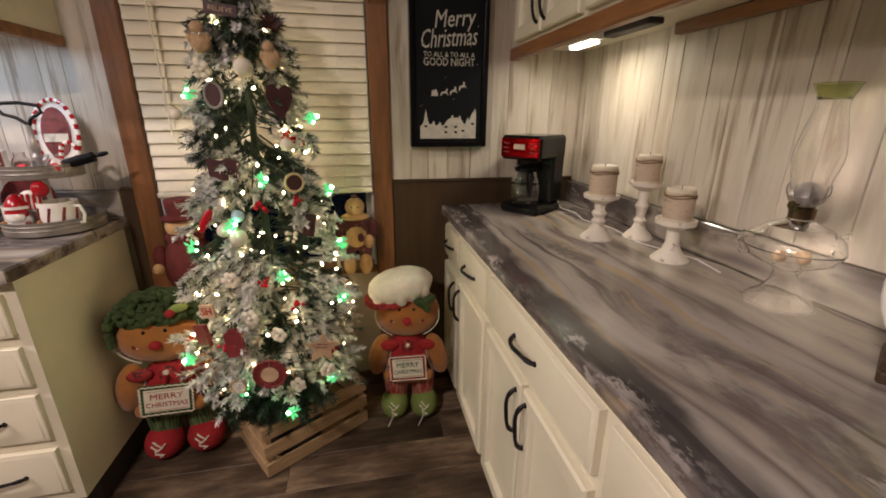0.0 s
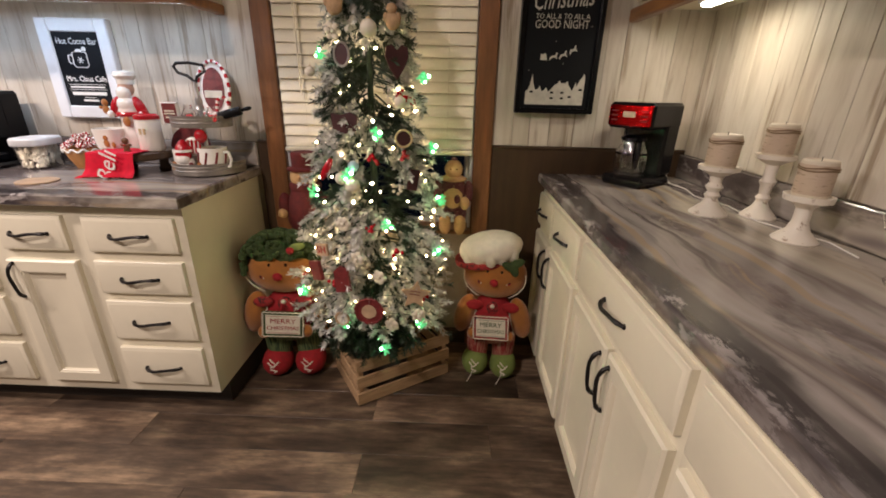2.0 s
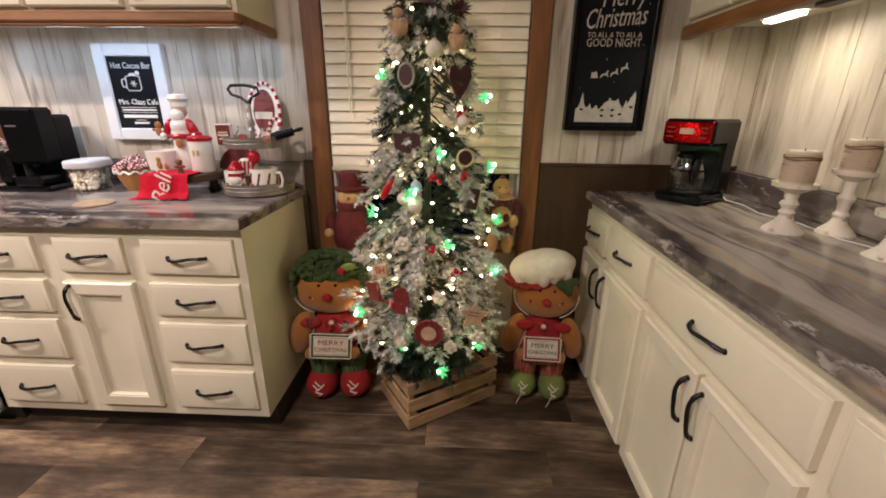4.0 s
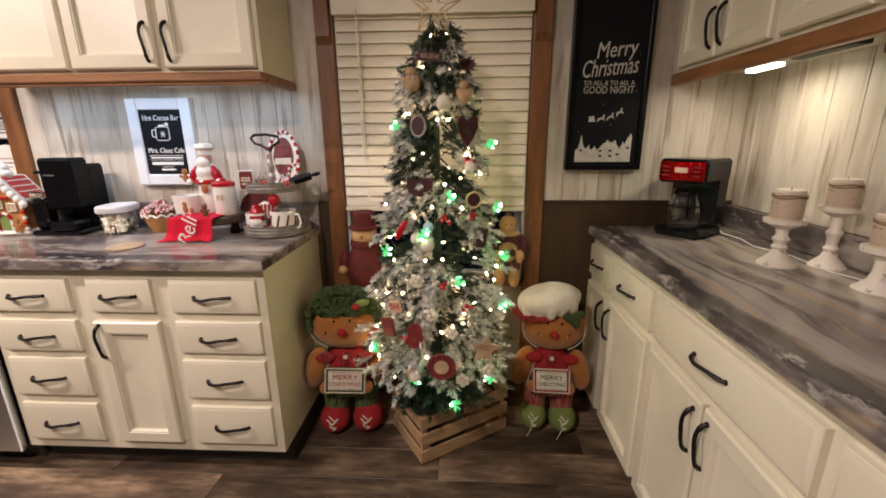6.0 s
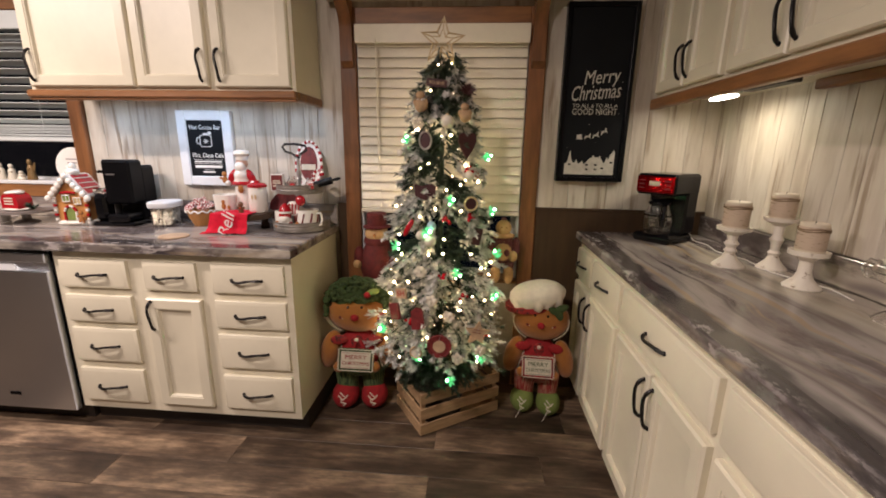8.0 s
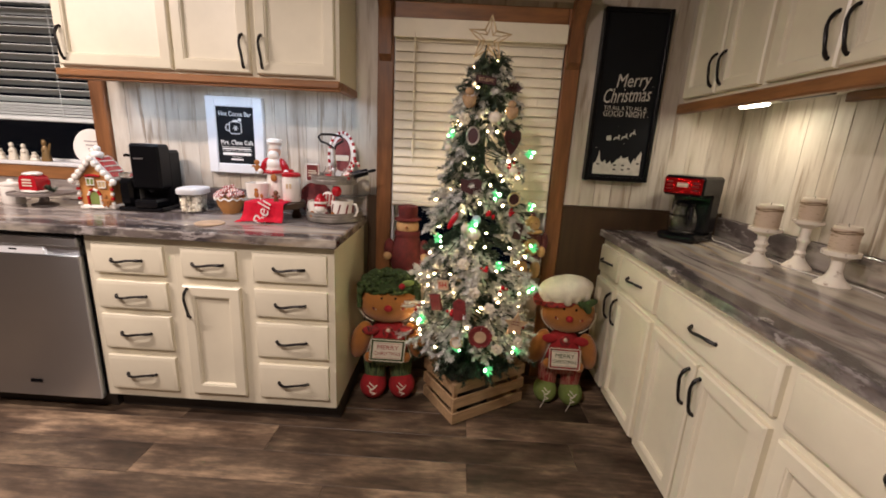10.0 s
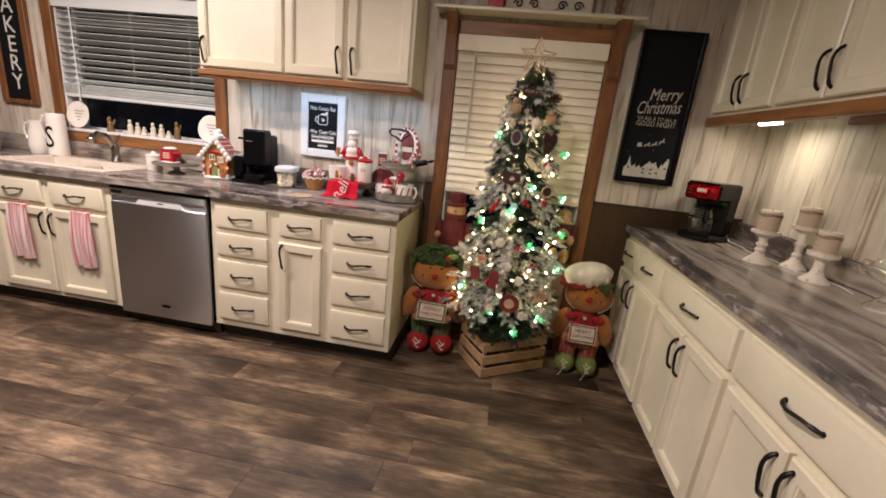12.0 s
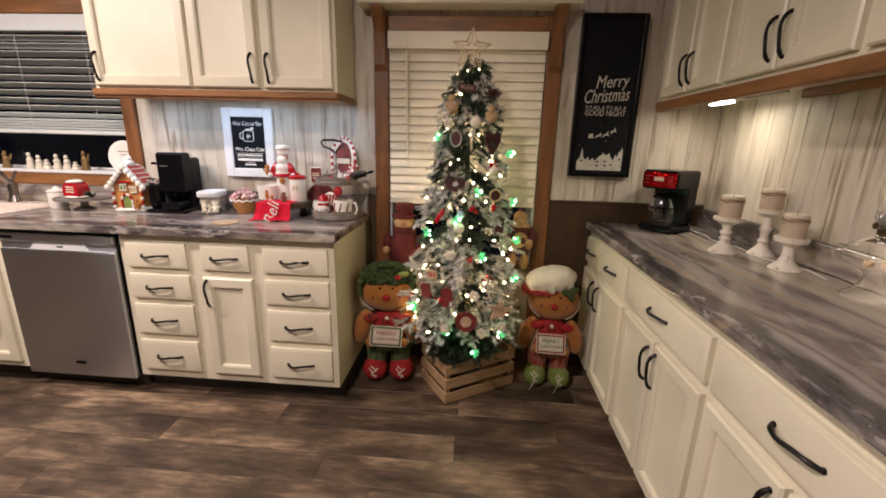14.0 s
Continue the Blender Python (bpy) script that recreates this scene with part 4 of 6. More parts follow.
    a = 2 * math.pi * 15 * u + rng.uniform(-0.1, 0.1)
    rr = max(0.02, tree_radius(z) * rng.uniform(0.80, 1.02))
    p = Vector((rr * math.cos(a), rr * math.sin(a), z + rng.uniform(-0.025, 0.025)))
    pts.append(p)
    if rng.random() < 0.60:
        part("bulb", bulb, None, st, at=Matrix.Translation(p) @ pose(0, 0, 0, rng.uniform(-90, 90), rng.uniform(-90, 90), 0))
part("wire", Shape().tube(pts, 0.0011, 4), WIRE, st)


# ---- dolls ----
def doll_sign(s, at, rim, letters, paper, trim, w=0.172, h=0.125):
    s.box(-w / 2, w / 2, 0, 0.012, -h / 2, h / 2, 0.004, rim, at)
    s.box(-w / 2 + 0.016, w / 2 - 0.016, -0.003, 0.002, -h / 2 + 0.016, h / 2 - 0.016, 0.001, paper, at)
    loop = []
    n = 64
    for i in range(n):
        u = i / n * 4
        k, f = int(u), u - int(u)
        c = [(-1, -1), (1, -1), (1, 1), (-1, 1), (-1, -1)]
        x = (c[k][0] + (c[k + 1][0] - c[k][0]) * f) * (w / 2 - 0.004)
        z = (c[k][1] + (c[k + 1][1] - c[k][1]) * f) * (h / 2 - 0.004)
        q = 1 + (0.035 if i % 2 else -0.035)
        loop.append((x * q, -0.002, z * q))
    s.tube(loop, 0.0028, 5, trim, at, closed=True)
    s.text("MERRY", 0.034, letters, at @ pose(0, -0.004, 0.017))
    s.text("CHRISTMAS", 0.028, letters, at @ pose(0, -0.004, -0.017), width=w - 0.042)
    s.box(-w / 2 + 0.022, w / 2 - 0.022, -0.004, -0.002, 0.040, 0.0414, 0, letters, at)
    s.box(-w / 2 + 0.022, w / 2 - 0.022, -0.004, -0.002, -0.0414, -0.040, 0, letters, at)


DOLL = [GINGER, material("doll_red", (0.34, 0.010, 0.014), rough=0.85, vary=0.12, scale=40, bump=0.1, bump_scale=400), WOOL, GREEN_FELT, OLIVE, BLACK, material("plaid_red", (0.30, 0.02, 0.02), rough=0.8, dark=(0.05, 0.012, 0.01), scale=60, contrast=(0.42, 0.5)),
        material("green_stripe", (0.10, 0.14, 0.05), rough=0.8, dark=(0.02, 0.045, 0.02), scale=3, stretch=(70, 70, 0.5), contrast=(0.46, 0.5)),
        material("red_stripe", (0.36, 0.18, 0.12), rough=0.8, dark=(0.24, 0.02, 0.018), scale=3, stretch=(60, 60, 0.5), contrast=(0.46, 0.55))]


def ginger_doll(at, chef, label):
    s = Shape()
    boots, legs = (4, 8) if chef else (1, 7)
    for sx in (-1, 1):
        s.ball((sx * 0.073, -0.020, 0.070), 0.068, 0.085, 0.072, 20, 14, boots)
        s.lathe([(0.052, 0.10), (0.056, 0.16), (0.062, 0.24), (0.055, 0.26)], 16, legs, pose(sx * 0.066, 0.005, 0))
        lace = [(sx * 0.073 + 0.016 * math.sin(k * 1.9), -0.108 + 0.0013 * (k - 2.5) ** 2, 0.050 + 0.012 * k) for k in range(7)]
        s.tube(lace, 0.0034, 5, 2)
        s.tube([(sx * 0.073 - 0.024, -0.094, 0.105), (sx * 0.073, -0.108, 0.085), (sx * 0.073 + 0.024, -0.094, 0.108)], 0.0034, 5, 2)
        if chef:
            s.tube([(sx * 0.073, -0.100, 0.070), (sx * 0.073 - 0.012, -0.108, 0.035), (sx * 0.073 - 0.028, -0.118, 0.004)], 0.0024, 5, 2)
        m = Matrix.Translation((sx * 0.136, -0.020, 0.345)) @ pose(0, 0, 0, 8, -sx * 14, 0)
        s.ball((0, 0, 0), 0.052, 0.045, 0.120, 16, 14, 0, m)
        edge = [(sx * -0.044 + 0.004 * (k % 2), -0.024, 0.085 - 0.0125 * k) for k in range(15)]
        s.tube(edge, 0.0028, 5, 2, m)
    s.ball((0, 0.0, 0.335), 0.108, 0.080, 0.125, 22, 14, 1)
    s.ball((0, -0.012, 0.245), 0.098, 0.072, 0.055, 20, 10, legs)
    s.ball((0, -0.058, 0.405), 0.030, 0.020, 0.038, 12, 8, 6)
    for sx in (-1, 1):
        s.ball((sx * 0.042, -0.064, 0.428), 0.042, 0.012, 0.028, 14, 8, 6 if not chef else 1, pose(0, 0, 0, 0, sx * 6, 0))
    if not chef:
        s.tube([(0.0, -0.080, 0.42), (-0.012, -0.092, 0.37), (-0.02, -0.094, 0.31)], [0.010, 0.012, 0.012], 6, 1, flat=0.5)
        s.tube([(0.02, -0.080, 0.42), (0.052, -0.092, 0.37), (0.06, -0.094, 0.31)], [0.010, 0.014, 0.014], 6, 1, flat=0.5)
    s.ball((0, -0.074, 0.425), 0.011, 0.012, 0.011, 10, 6, 2)
    s.ball((0, -0.005, 0.570), 0.152, 0.098, 0.122, 28, 18, 0)
    for sx in (-1, 1):
        s.tube([(sx * 0.146 * math.cos(t), -0.052 - 0.003 * (k % 2), 0.570 + 0.116 * math.sin(t)) for k, t in enumerate([-1.05 + 1.25 * j / 22 for j in range(23)])], 0.0026, 5, 2)
    s.ball((0, -0.108, 0.566), 0.020, 0.016, 0.019, 14, 10, 1)
    for sx in (-1, 1):
        s.ball((sx * 0.032, -0.090, 0.615), 0.0075, 0.006, 0.0085, 10, 6, 5)
        s.ball((sx * 0.068, -0.090, 0.560), 0.010, 0.004, 0.009, 10, 6, 6)
        s.ball((sx * 0.060, -0.094, 0.556), 0.0028, 0.0028, 0.0028, 8, 6, 2)
    if chef:
        cap = pose(-0.030, -0.016, 0.706, 0, -12, 0)
        s.ball((0, 0, 0), 0.150, 0.112, 0.080, 36, 20, 2, cap, rough=0.05)
        for k in range(5):
            s.ball((-0.10 + 0.05 * k, -0.085 + 0.018 * abs(k - 2), -0.020), 0.030, 0.030, 0.048, 14, 10, 2, cap)
        s.lathe([(0.128, 0.628), (0.132, 0.640), (0.130, 0.658)], 28, 6, pose(0, -0.005, 0.0, 0, -6, 0), 1.0, 0.80)
        for k, (lx, lz, turn) in enumerate(((0.068, 0.655, 20), (0.095, 0.672, -30), (0.085, 0.645, 70))):
            s.ball((0, 0, 0), 0.040, 0.008, 0.021, 10, 6, 3, pose(lx, -0.110, lz, 0, turn, 0))
    else:
        rg = random.Random(4)
        s.ball((0, 0.010, 0.650), 0.152, 0.102, 0.097, 40, 24, 3, rough=0.16)
        for k in range(420):
            t = rg.uniform(-0.25, math.pi + 0.25)
            c = Vector((0.142 * math.cos(t), -0.055 + rg.uniform(-0.03, 0.06), 0.625 + 0.105 * math.sin(t) + rg.uniform(-0.03, 0.02)))
            if c.z < 0.63 and abs(c.x) < 0.10:
                continue
            s.ball(c, rg.uniform(0.008, 0.015), rg.uniform(0.007, 0.013), rg.uniform(0.007, 0.016), 6, 4, 3)
        for k in range(12):
            s.ball((-0.09 + 0.017 * k, -0.088 - 0.012 * math.sin(k / 11 * math.pi), 0.662 + 0.012 * math.sin(k * 1.3)), 0.013, 0.010, 0.013, 7, 5, 3)
        s.ball((0.062, -0.108, 0.690), 0.016, 0.013, 0.016, 12, 8, 1)
        s.ball((0, 0, 0), 0.032, 0.007, 0.018, 10, 6, 4, pose(0.088, -0.100, 0.705, 0, -15, 0))
    doll_sign(s, pose(0.0, -0.120, 0.332, -6, -3 if chef else 4, 0), 6 if chef else 3, 3 if chef else 1, 2, 2)
    for sx in (-1, 1):
        s.ball((sx * 0.088, -0.098, 0.282), 0.026, 0.024, 0.030, 12, 8, 0)
    solid("gingerbread_doll", s, DOLL, label, "doll", at, "standing gingerbread dolls")


ginger_doll(pose(0.206, -0.300, 0.0, 0, 0, 6) @ Matrix.Diagonal((1.02, 0.95, 0.93, 1)), False, "plush gingerbread doll with green wreath hair and red boots")
ginger_doll(pose(1.120, -0.262, 0.0, 0, 0, -8) @ Matrix.Scale(0.90, 4), True, "plush gingerbread doll in a white chef hat and green boots")

# dolls on the sill of the tall window
PLUM = material("plum_print", (0.10, 0.022, 0.026), rough=0.85, dark=(0.30, 0.18, 0.12), scale=90, contrast=(0.32, 0.40))
BUFF = material("buff_cloth", (0.56, 0.34, 0.15), rough=0.85, vary=0.12, scale=30)
s = Shape()
s.lathe([(0.075, 0.0), (0.090, 0.05), (0.080, 0.14), (0.058, 0.20)], 18, 0)
s.ball((0, -0.01, 0.245), 0.060, 0.050, 0.055, 18, 12, 1)
s.lathe([(0.070, 0.275), (0.072, 0.283), (0.050, 0.290), (0.052, 0.345), (0.046, 0.352)], 18, 0)
s.lathe([(0.066, 0.190), (0.070, 0.205), (0.064, 0.222)], 18, 0)
for sx in (-1, 1):
    s.ball((sx * 0.092, -0.02, 0.12), 0.030, 0.028, 0.055, 12, 8, 0, pose(0, 0, 0, 0, 0, 0))
    s.ball((sx * 0.098, -0.045, 0.085), 0.022, 0.020, 0.022, 10, 8, 1)
s.ball((0.0, -0.062, 0.245), 0.008, 0.016, 0.008, 8, 6, 2)
solid("cloth_doll", s, [material("brick_cloth", (0.12, 0.012, 0.010), rough=0.85, vary=0.2, scale=40), BUFF, GINGER], "stuffed doll in dark red coat and hat on the sill", "doll", pose(0.268, -0.120, 0.6425))
s = Shape()
for sx in (-1, 1):
    s.ball((sx * 0.034, -0.015, 0.045), 0.028, 0.032, 0.050, 12, 8, 1)
    s.lathe([(0.026, 0.06), (0.030, 0.12)], 12, 0, pose(sx * 0.034, 0, 0))
    s.ball((sx * 0.066, -0.012, 0.195), 0.022, 0.022, 0.052, 12, 8, 0, pose(0, 0, 0, 0, 0, 0))
    s.ball((sx * 0.052, -0.040, 0.150), 0.022, 0.018, 0.030, 12, 8, 1)
s.ball((0, 0, 0.185), 0.062, 0.045, 0.085, 18, 12, 0)
s.ball((0, -0.022, 0.175), 0.046, 0.030, 0.055, 14, 10, 1)
s.ball((0, -0.004, 0.292), 0.040, 0.036, 0.040, 16, 12, 1)
s.lathe([(0.054, 0.245), (0.060, 0.252), (0.040, 0.262)], 18, 1)
s.ball((0.0, 0.0, 0.335), 0.014, 0.012, 0.010, 10, 6, 0)
for sx in (-1, 1):
    s.ball((sx * 0.013, -0.038, 0.297), 0.003, 0.003, 0.004, 6, 4, 2)
s.ball((0.018, -0.05, 0.170), 0.014, 0.008, 0.020, 10, 6, 0)
solid("cloth_doll", s, [PLUM, BUFF, BLACK], "small stuffed gingerbread doll in plum cloth on the sill", "doll", pose(0.925, -0.110, 0.6425))
c = thing("window_candle", "slim white electric candle on the window sill", "candle", pose(0.840, -0.075, 0.6425))
part("stick", Shape().lathe([(0.016, 0), (0.018, 0.012), (0.008, 0.02), (0.008, 0.22), (0.006, 0.23)], 12), WOOL, c)
part("bulb", Shape().lathe([(0.003, 0.23), (0.0065, 0.245), (0.004, 0.262), (0.0008, 0.272)], 10), WOOL, c)

# ---- lights under the wall cabinets ----
for lx in (-1.12, -0.752, -0.510, -0.133):
    o = thing("cabinet_light", "slim white light bar glowing under the wall cabinet", "cabinet light", pose(lx, -0.220, 0), "under-cabinet lights")
    part("housing", Shape().box(-0.095, 0.095, -0.022, 0.022, 1.5365, 1.5548, 0.003), FRAME_WHITE, o)
    part("diffuser", Shape().box(-0.085, 0.085, -0.013, 0.013, 1.530, 1.536, 0.002), LED_COOL, o)
o = thing("cabinet_light", "slim light bar glowing warm under the wall cabinet", "cabinet light", pose(1.742, -0.39, 0), "under-cabinet lights")
part("housing", Shape().box(-0.022, 0.022, -0.085, 0.085, 1.5405, 1.5678, 0.003), FRAME_WHITE, o)
part("diffuser", Shape().box(-0.017, 0.017, -0.072, 0.072, 1.529, 1.540, 0.003), LED_WARM, o)
# A plain dark bar under the cabinet, without a diffuser.
o = thing("cabinet_light", "dark bar under the wall cabinet", "cabinet light", pose(1.80, -0.56, 0), "under-cabinet lights")
part("housing", Shape().box(-0.025, 0.025, -0.12, 0.12, 1.550, 1.5678, 0.003), DARK_MATTE, o)

# ---- pictures ----
po = thing("wall_poster", "tall black framed christmas poster with a white village", "poster", pose(1.335, BACK - 0.001, 1.5785))
W, H = 0.325, 0.812
f = Shape()
for q in ((-W / 2, -W / 2 + 0.020, -H / 2, H / 2), (W / 2 - 0.020, W / 2, -H / 2, H / 2), (-W / 2 + 0.020, W / 2 - 0.020, -H / 2, -H / 2 + 0.020), (-W / 2 + 0.020, W / 2 - 0.020, H / 2 - 0.020, H / 2)):
    f.box(q[0], q[1], -0.044, 0, q[2], q[3], 0.003)
part("frame", f, BLACK_SATIN, po, "black wooden frame")
part("panel", Shape().box(-W / 2 + 0.020, W / 2 - 0.020, -0.030, -0.004, -H / 2 + 0.020, H / 2 - 0.020), CHALK, po)
POSTER_INK = material("poster_ink", (0.58, 0.55, 0.48), rough=0.6, vary=0.1, scale=40)
lean = Matrix(((1, 0, 0.22, 0), (0, 1, 0, 0), (0, 0, 1, 0), (0, 0, 0, 1)))
part("lettering", Shape().text("Merry", 0.078, at=pose(0.022, -0.0315, 0.084, 0, -5, 0) @ lean @ Matrix.Diagonal((0.86, 1, 1.15, 1))), POSTER_INK, po)
part("lettering", Shape().text("Christmas", 0.078, at=pose(0.000, -0.0315, 0.014, 0, -5, 0) @ lean @ Matrix.Diagonal((1, 1, 1.25, 1)), width=0.230), POSTER_INK, po)
part("lettering", Shape().text("TO ALL & TO ALL A", 0.026, at=pose(0.0, -0.0315, -0.046), width=0.212), POSTER_INK, po)
part("lettering", Shape().text("GOOD NIGHT", 0.042, at=pose(0.0, -0.0315, -0.074), width=0.212), POSTER_INK, po)
sky = [(-0.120, 0.0), (-0.120, 0.052), (-0.110, 0.058), (-0.104, 0.075), (-0.096, 0.118), (-0.088, 0.075), (-0.080, 0.058), (-0.070, 0.060), (-0.062, 0.074), (-0.054, 0.052), (-0.046, 0.056), (-0.036, 0.068), (-0.026, 0.050), (-0.014, 0.062),
       (-0.002, 0.078), (0.012, 0.084), (0.014, 0.094), (0.020, 0.094), (0.022, 0.085), (0.044, 0.085), (0.046, 0.092), (0.052, 0.092), (0.054, 0.080), (0.064, 0.066), (0.072, 0.056), (0.080, 0.076), (0.084, 0.088), (0.090, 0.072), (0.100, 0.098), (0.108, 0.108), (0.114, 0.122), (0.120, 0.108), (0.120, 0.0)]
part("village", Shape().prism(sky, 0.001, at=pose(-0.002, -0.0315, -0.372)), POSTER_INK, po)
for wx, wz in ((-0.012, 0.048), (0.030, 0.048), (-0.012, 0.026), (0.030, 0.026), (0.104, 0.060), (-0.098, 0.050), (0.062, 0.032)):
    part("window_mark", Shape().box(wx - 0.007, wx + 0.006, -0.0335, -0.0318, wz - 0.372 - 0.004, wz - 0.372 + 0.004), CHALK, po)
sl = Shape()
sl.prism([(-0.074, -0.202), (-0.072, -0.178), (-0.064, -0.182), (-0.056, -0.176), (-0.050, -0.182), (-0.046, -0.202)], 0.001, at=pose(0, -0.0315, 0))
part("sleigh_mark", sl, POSTER_INK, po)
for k in range(3):
    d = Shape().prism([(-0.014, -0.004), (-0.008, 0.005), (0.006, 0.006), (0.012, 0.018), (0.017, 0.014), (0.013, 0.006), (0.018, -0.010), (0.010, -0.002), (-0.004, -0.002), (-0.014, -0.013)], 0.001)
    part("reindeer_mark", d, POSTER_INK, po, at=pose(-0.022 + 0.038 * k, -0.0315, -0.190 + 0.010 * k * k * 0.6, 0, -8 * k, 0))
rng = random.Random(2)
for k in range(9):
    part("snow_dot", Shape().lathe([(0.0016, 0), (0.0016, 0.001)], 6), POSTER_INK, po, at=pose(rng.uniform(-0.13, 0.13), -0.0305, rng.uniform(-0.27, 0.08), 90, 0, 0))

sg = thing("chalkboard_sign", "white framed black sign with white hot cocoa lettering", "sign", pose(-0.657, BACK - 0.001, 1.302))
W, H = 0.298, 0.388
f = Shape()
for q in ((-W / 2, -W / 2 + 0.050, -H / 2, H / 2), (W / 2 - 0.050, W / 2, -H / 2, H / 2), (-W / 2 + 0.050, W / 2 - 0.050, -H / 2, -H / 2 + 0.050), (-W / 2 + 0.050, W / 2 - 0.050, H / 2 - 0.050, H / 2)):
    f.box(q[0], q[1], -0.034, 0, q[2], q[3], 0.004)
part("frame", f, FRAME_WHITE, sg, "white painted frame")
part("panel", Shape().box(-W / 2 + 0.050, W / 2 - 0.050, -0.024, -0.004, -H / 2 + 0.050, H / 2 - 0.050), CHALK, sg)
part("lettering", Shape().text("Hot Cocoa Bar", 0.034, at=pose(0, -0.0255, 0.108), width=0.170), CHALK_WHITE, sg)
part("lettering", Shape().text("Mrs. Claus Cafe", 0.032, at=pose(0.004, -0.0255, -0.036), width=0.172), CHALK_WHITE, sg)
m = Shape().tube([(-0.030, 0, 0.066), (-0.033, 0, 0.018), (-0.024, 0, 0.010), (0.022, 0, 0.010), (0.031, 0, 0.018), (0.030, 0, 0.066), (0.0, 0, 0.071)], 0.0022, 5, closed=True)
m.tube([(-0.031, 0, 0.056), (-0.048, 0, 0.055), (-0.051, 0, 0.036), (-0.046, 0, 0.024), (-0.032, 0, 0.026)], 0.0024, 5)
m.ball((0.024, 0, 0.080), 0.010, 0.001, 0.009, 10, 6).ball((0.0, 0, 0.074), 0.016, 0.001, 0.006, 10, 6)
for k in range(3):
    a = k * math.pi / 3
    m.tube([(0.013 * math.cos(a), 0, 0.038 + 0.013 * math.sin(a)), (-0.013 * math.cos(a), 0, 0.038 - 0.013 * math.sin(a))], 0.0018, 5)
part("mug_drawing", m, CHALK_WHITE, sg, at=pose(0, -0.0255, 0))
for z, w, h in ((-0.058, 0.160, 0.0018), (-0.068, 0.150, 0.006), (-0.078, 0.160, 0.0018), (-0.094, 0.150, 0.013), (-0.110, 0.05, 0.0018), (-0.122, 0.066, 0.008)):
    part("ink_line", Shape().box(-w / 2, w / 2, -0.0255, -0.0245, z - h / 2, z + h / 2), CHALK_WHITE, sg)

bk = thing("bakery_sign", "black vertical bakery sign with white letters, wooden frame", "sign", pose(-2.945, BACK - 0.001, 1.74))
f = Shape()
for q in ((-0.145, -0.098, -0.50, 0.50), (0.098, 0.145, -0.50, 0.50), (-0.098, 0.098, -0.50, -0.47), (-0.098, 0.098, 0.47, 0.50)):
    f.box(q[0], q[1], -0.030, 0, q[2], q[3], 0.003)
part("frame", f, TRIM, bk, "stained wooden frame")
part("panel", Shape().box(-0.098, 0.098, -0.018, -0.003, -0.47, 0.47), CHALK, bk)
for k, ch in enumerate("BAKERY"):
    part("lettering", Shape().text(ch, 0.150, at=pose(0, -0.0195, 0.255 - 0.122 * k)), CHALK_WHITE, bk)

# ---- coffee maker ----
cm = thing("coffee_maker", "black drip coffee maker with a red front panel", "coffee maker", pose(1.664, -0.205, COUNTER, 0, 0, -53) @ Matrix.Diagonal((0.96, 0.96, 0.98, 1)))
part("base", Shape().box(-0.095, 0.095, -0.105, 0.110, 0.0, 0.042, 0.014), BLACK, cm)
part("column", Shape().box(-0.095, 0.095, 0.012, 0.110, 0.040, 0.245, 0.010), BLACK, cm)
part("head", Shape().box(-0.097, 0.097, -0.112, 0.112, 0.225, 0.322, 0.012), BLACK, cm)
p = part("front_panel", Shape().box(-0.090, 0.090, -0.1165, -0.110, 0.236, 0.312, 0.003), RED_METAL, cm, "glossy metallic red panel")
part("display", Shape().box(-0.026, 0.026, -0.1185, -0.1167, 0.268, 0.288, 0.001), SILVER, p)
for sx in (-1, 1):
    for k in range(3):
        part("button", Shape().box(sx * 0.062 - 0.014, sx * 0.062 + 0.014, -0.1185, -0.1167, 0.254 + 0.017 * k, 0.259 + 0.017 * k, 0.001), DARK_RED, p)
part("warming_plate", Shape().lathe([(0.066, 0.042), (0.066, 0.047), (0.060, 0.048)], 24, at=pose(0, -0.048, 0)), BLACK, cm)
ca = part("carafe", Shape().lathe([(0.052, 0.050), (0.064, 0.060), (0.068, 0.095), (0.062, 0.135), (0.048, 0.165), (0.046, 0.178), (0.044, 0.176), (0.046, 0.164), (0.060, 0.134), (0.066, 0.095), (0.062, 0.062), (0.05, 0.053)], 26, at=pose(0, -0.048, 0), loop=True), THIN_GLASS, cm, "clear glass carafe")
part("lid", Shape().lathe([(0.050, 0.178), (0.052, 0.190), (0.040, 0.198), (0.012, 0.202)], 22, at=pose(0, -0.048, 0)), BLACK, ca)
part("handle", Shape().tube([(0.040, -0.075, 0.182), (0.062, -0.112, 0.172), (0.066, -0.122, 0.120), (0.052, -0.098, 0.080)], [0.008, 0.010, 0.010, 0.007], 8), BLACK, ca)
part("band", Shape().lathe([(0.0645, 0.126), (0.0645, 0.134)], 24, at=pose(0, -0.048, 0)), BLACK, ca)
solid("power_cord", Shape().tube([(1.80, -0.140, 1.01), (1.80, -0.17, 0.955), (1.805, -0.22, 0.920), (1.83, -0.30, 0.9155), (1.80, -0.42, 0.9155), (1.84, -0.55, 0.9155), (1.82, -0.72, 0.9155), (1.88, -0.9, 0.9155), (1.86, -1.0, 0.9155)], 0.0022, 6), WHITE, "thin white power cord lying on the counter", "cord")
o = thing("plug", "small white plug-in device by the coffee maker", "plug", pose(1.795, -0.135, COUNTER))
part("case", Shape().box(-0.016, 0.016, -0.012, 0.012, 0.0, 0.105, 0.005), WHITE, o)


# ---- candles ----
def pillar_candle(x, y, plate, stand, r, label, slim=1.0, hh=0.086):
    z0 = COUNTER
    h = plate - z0
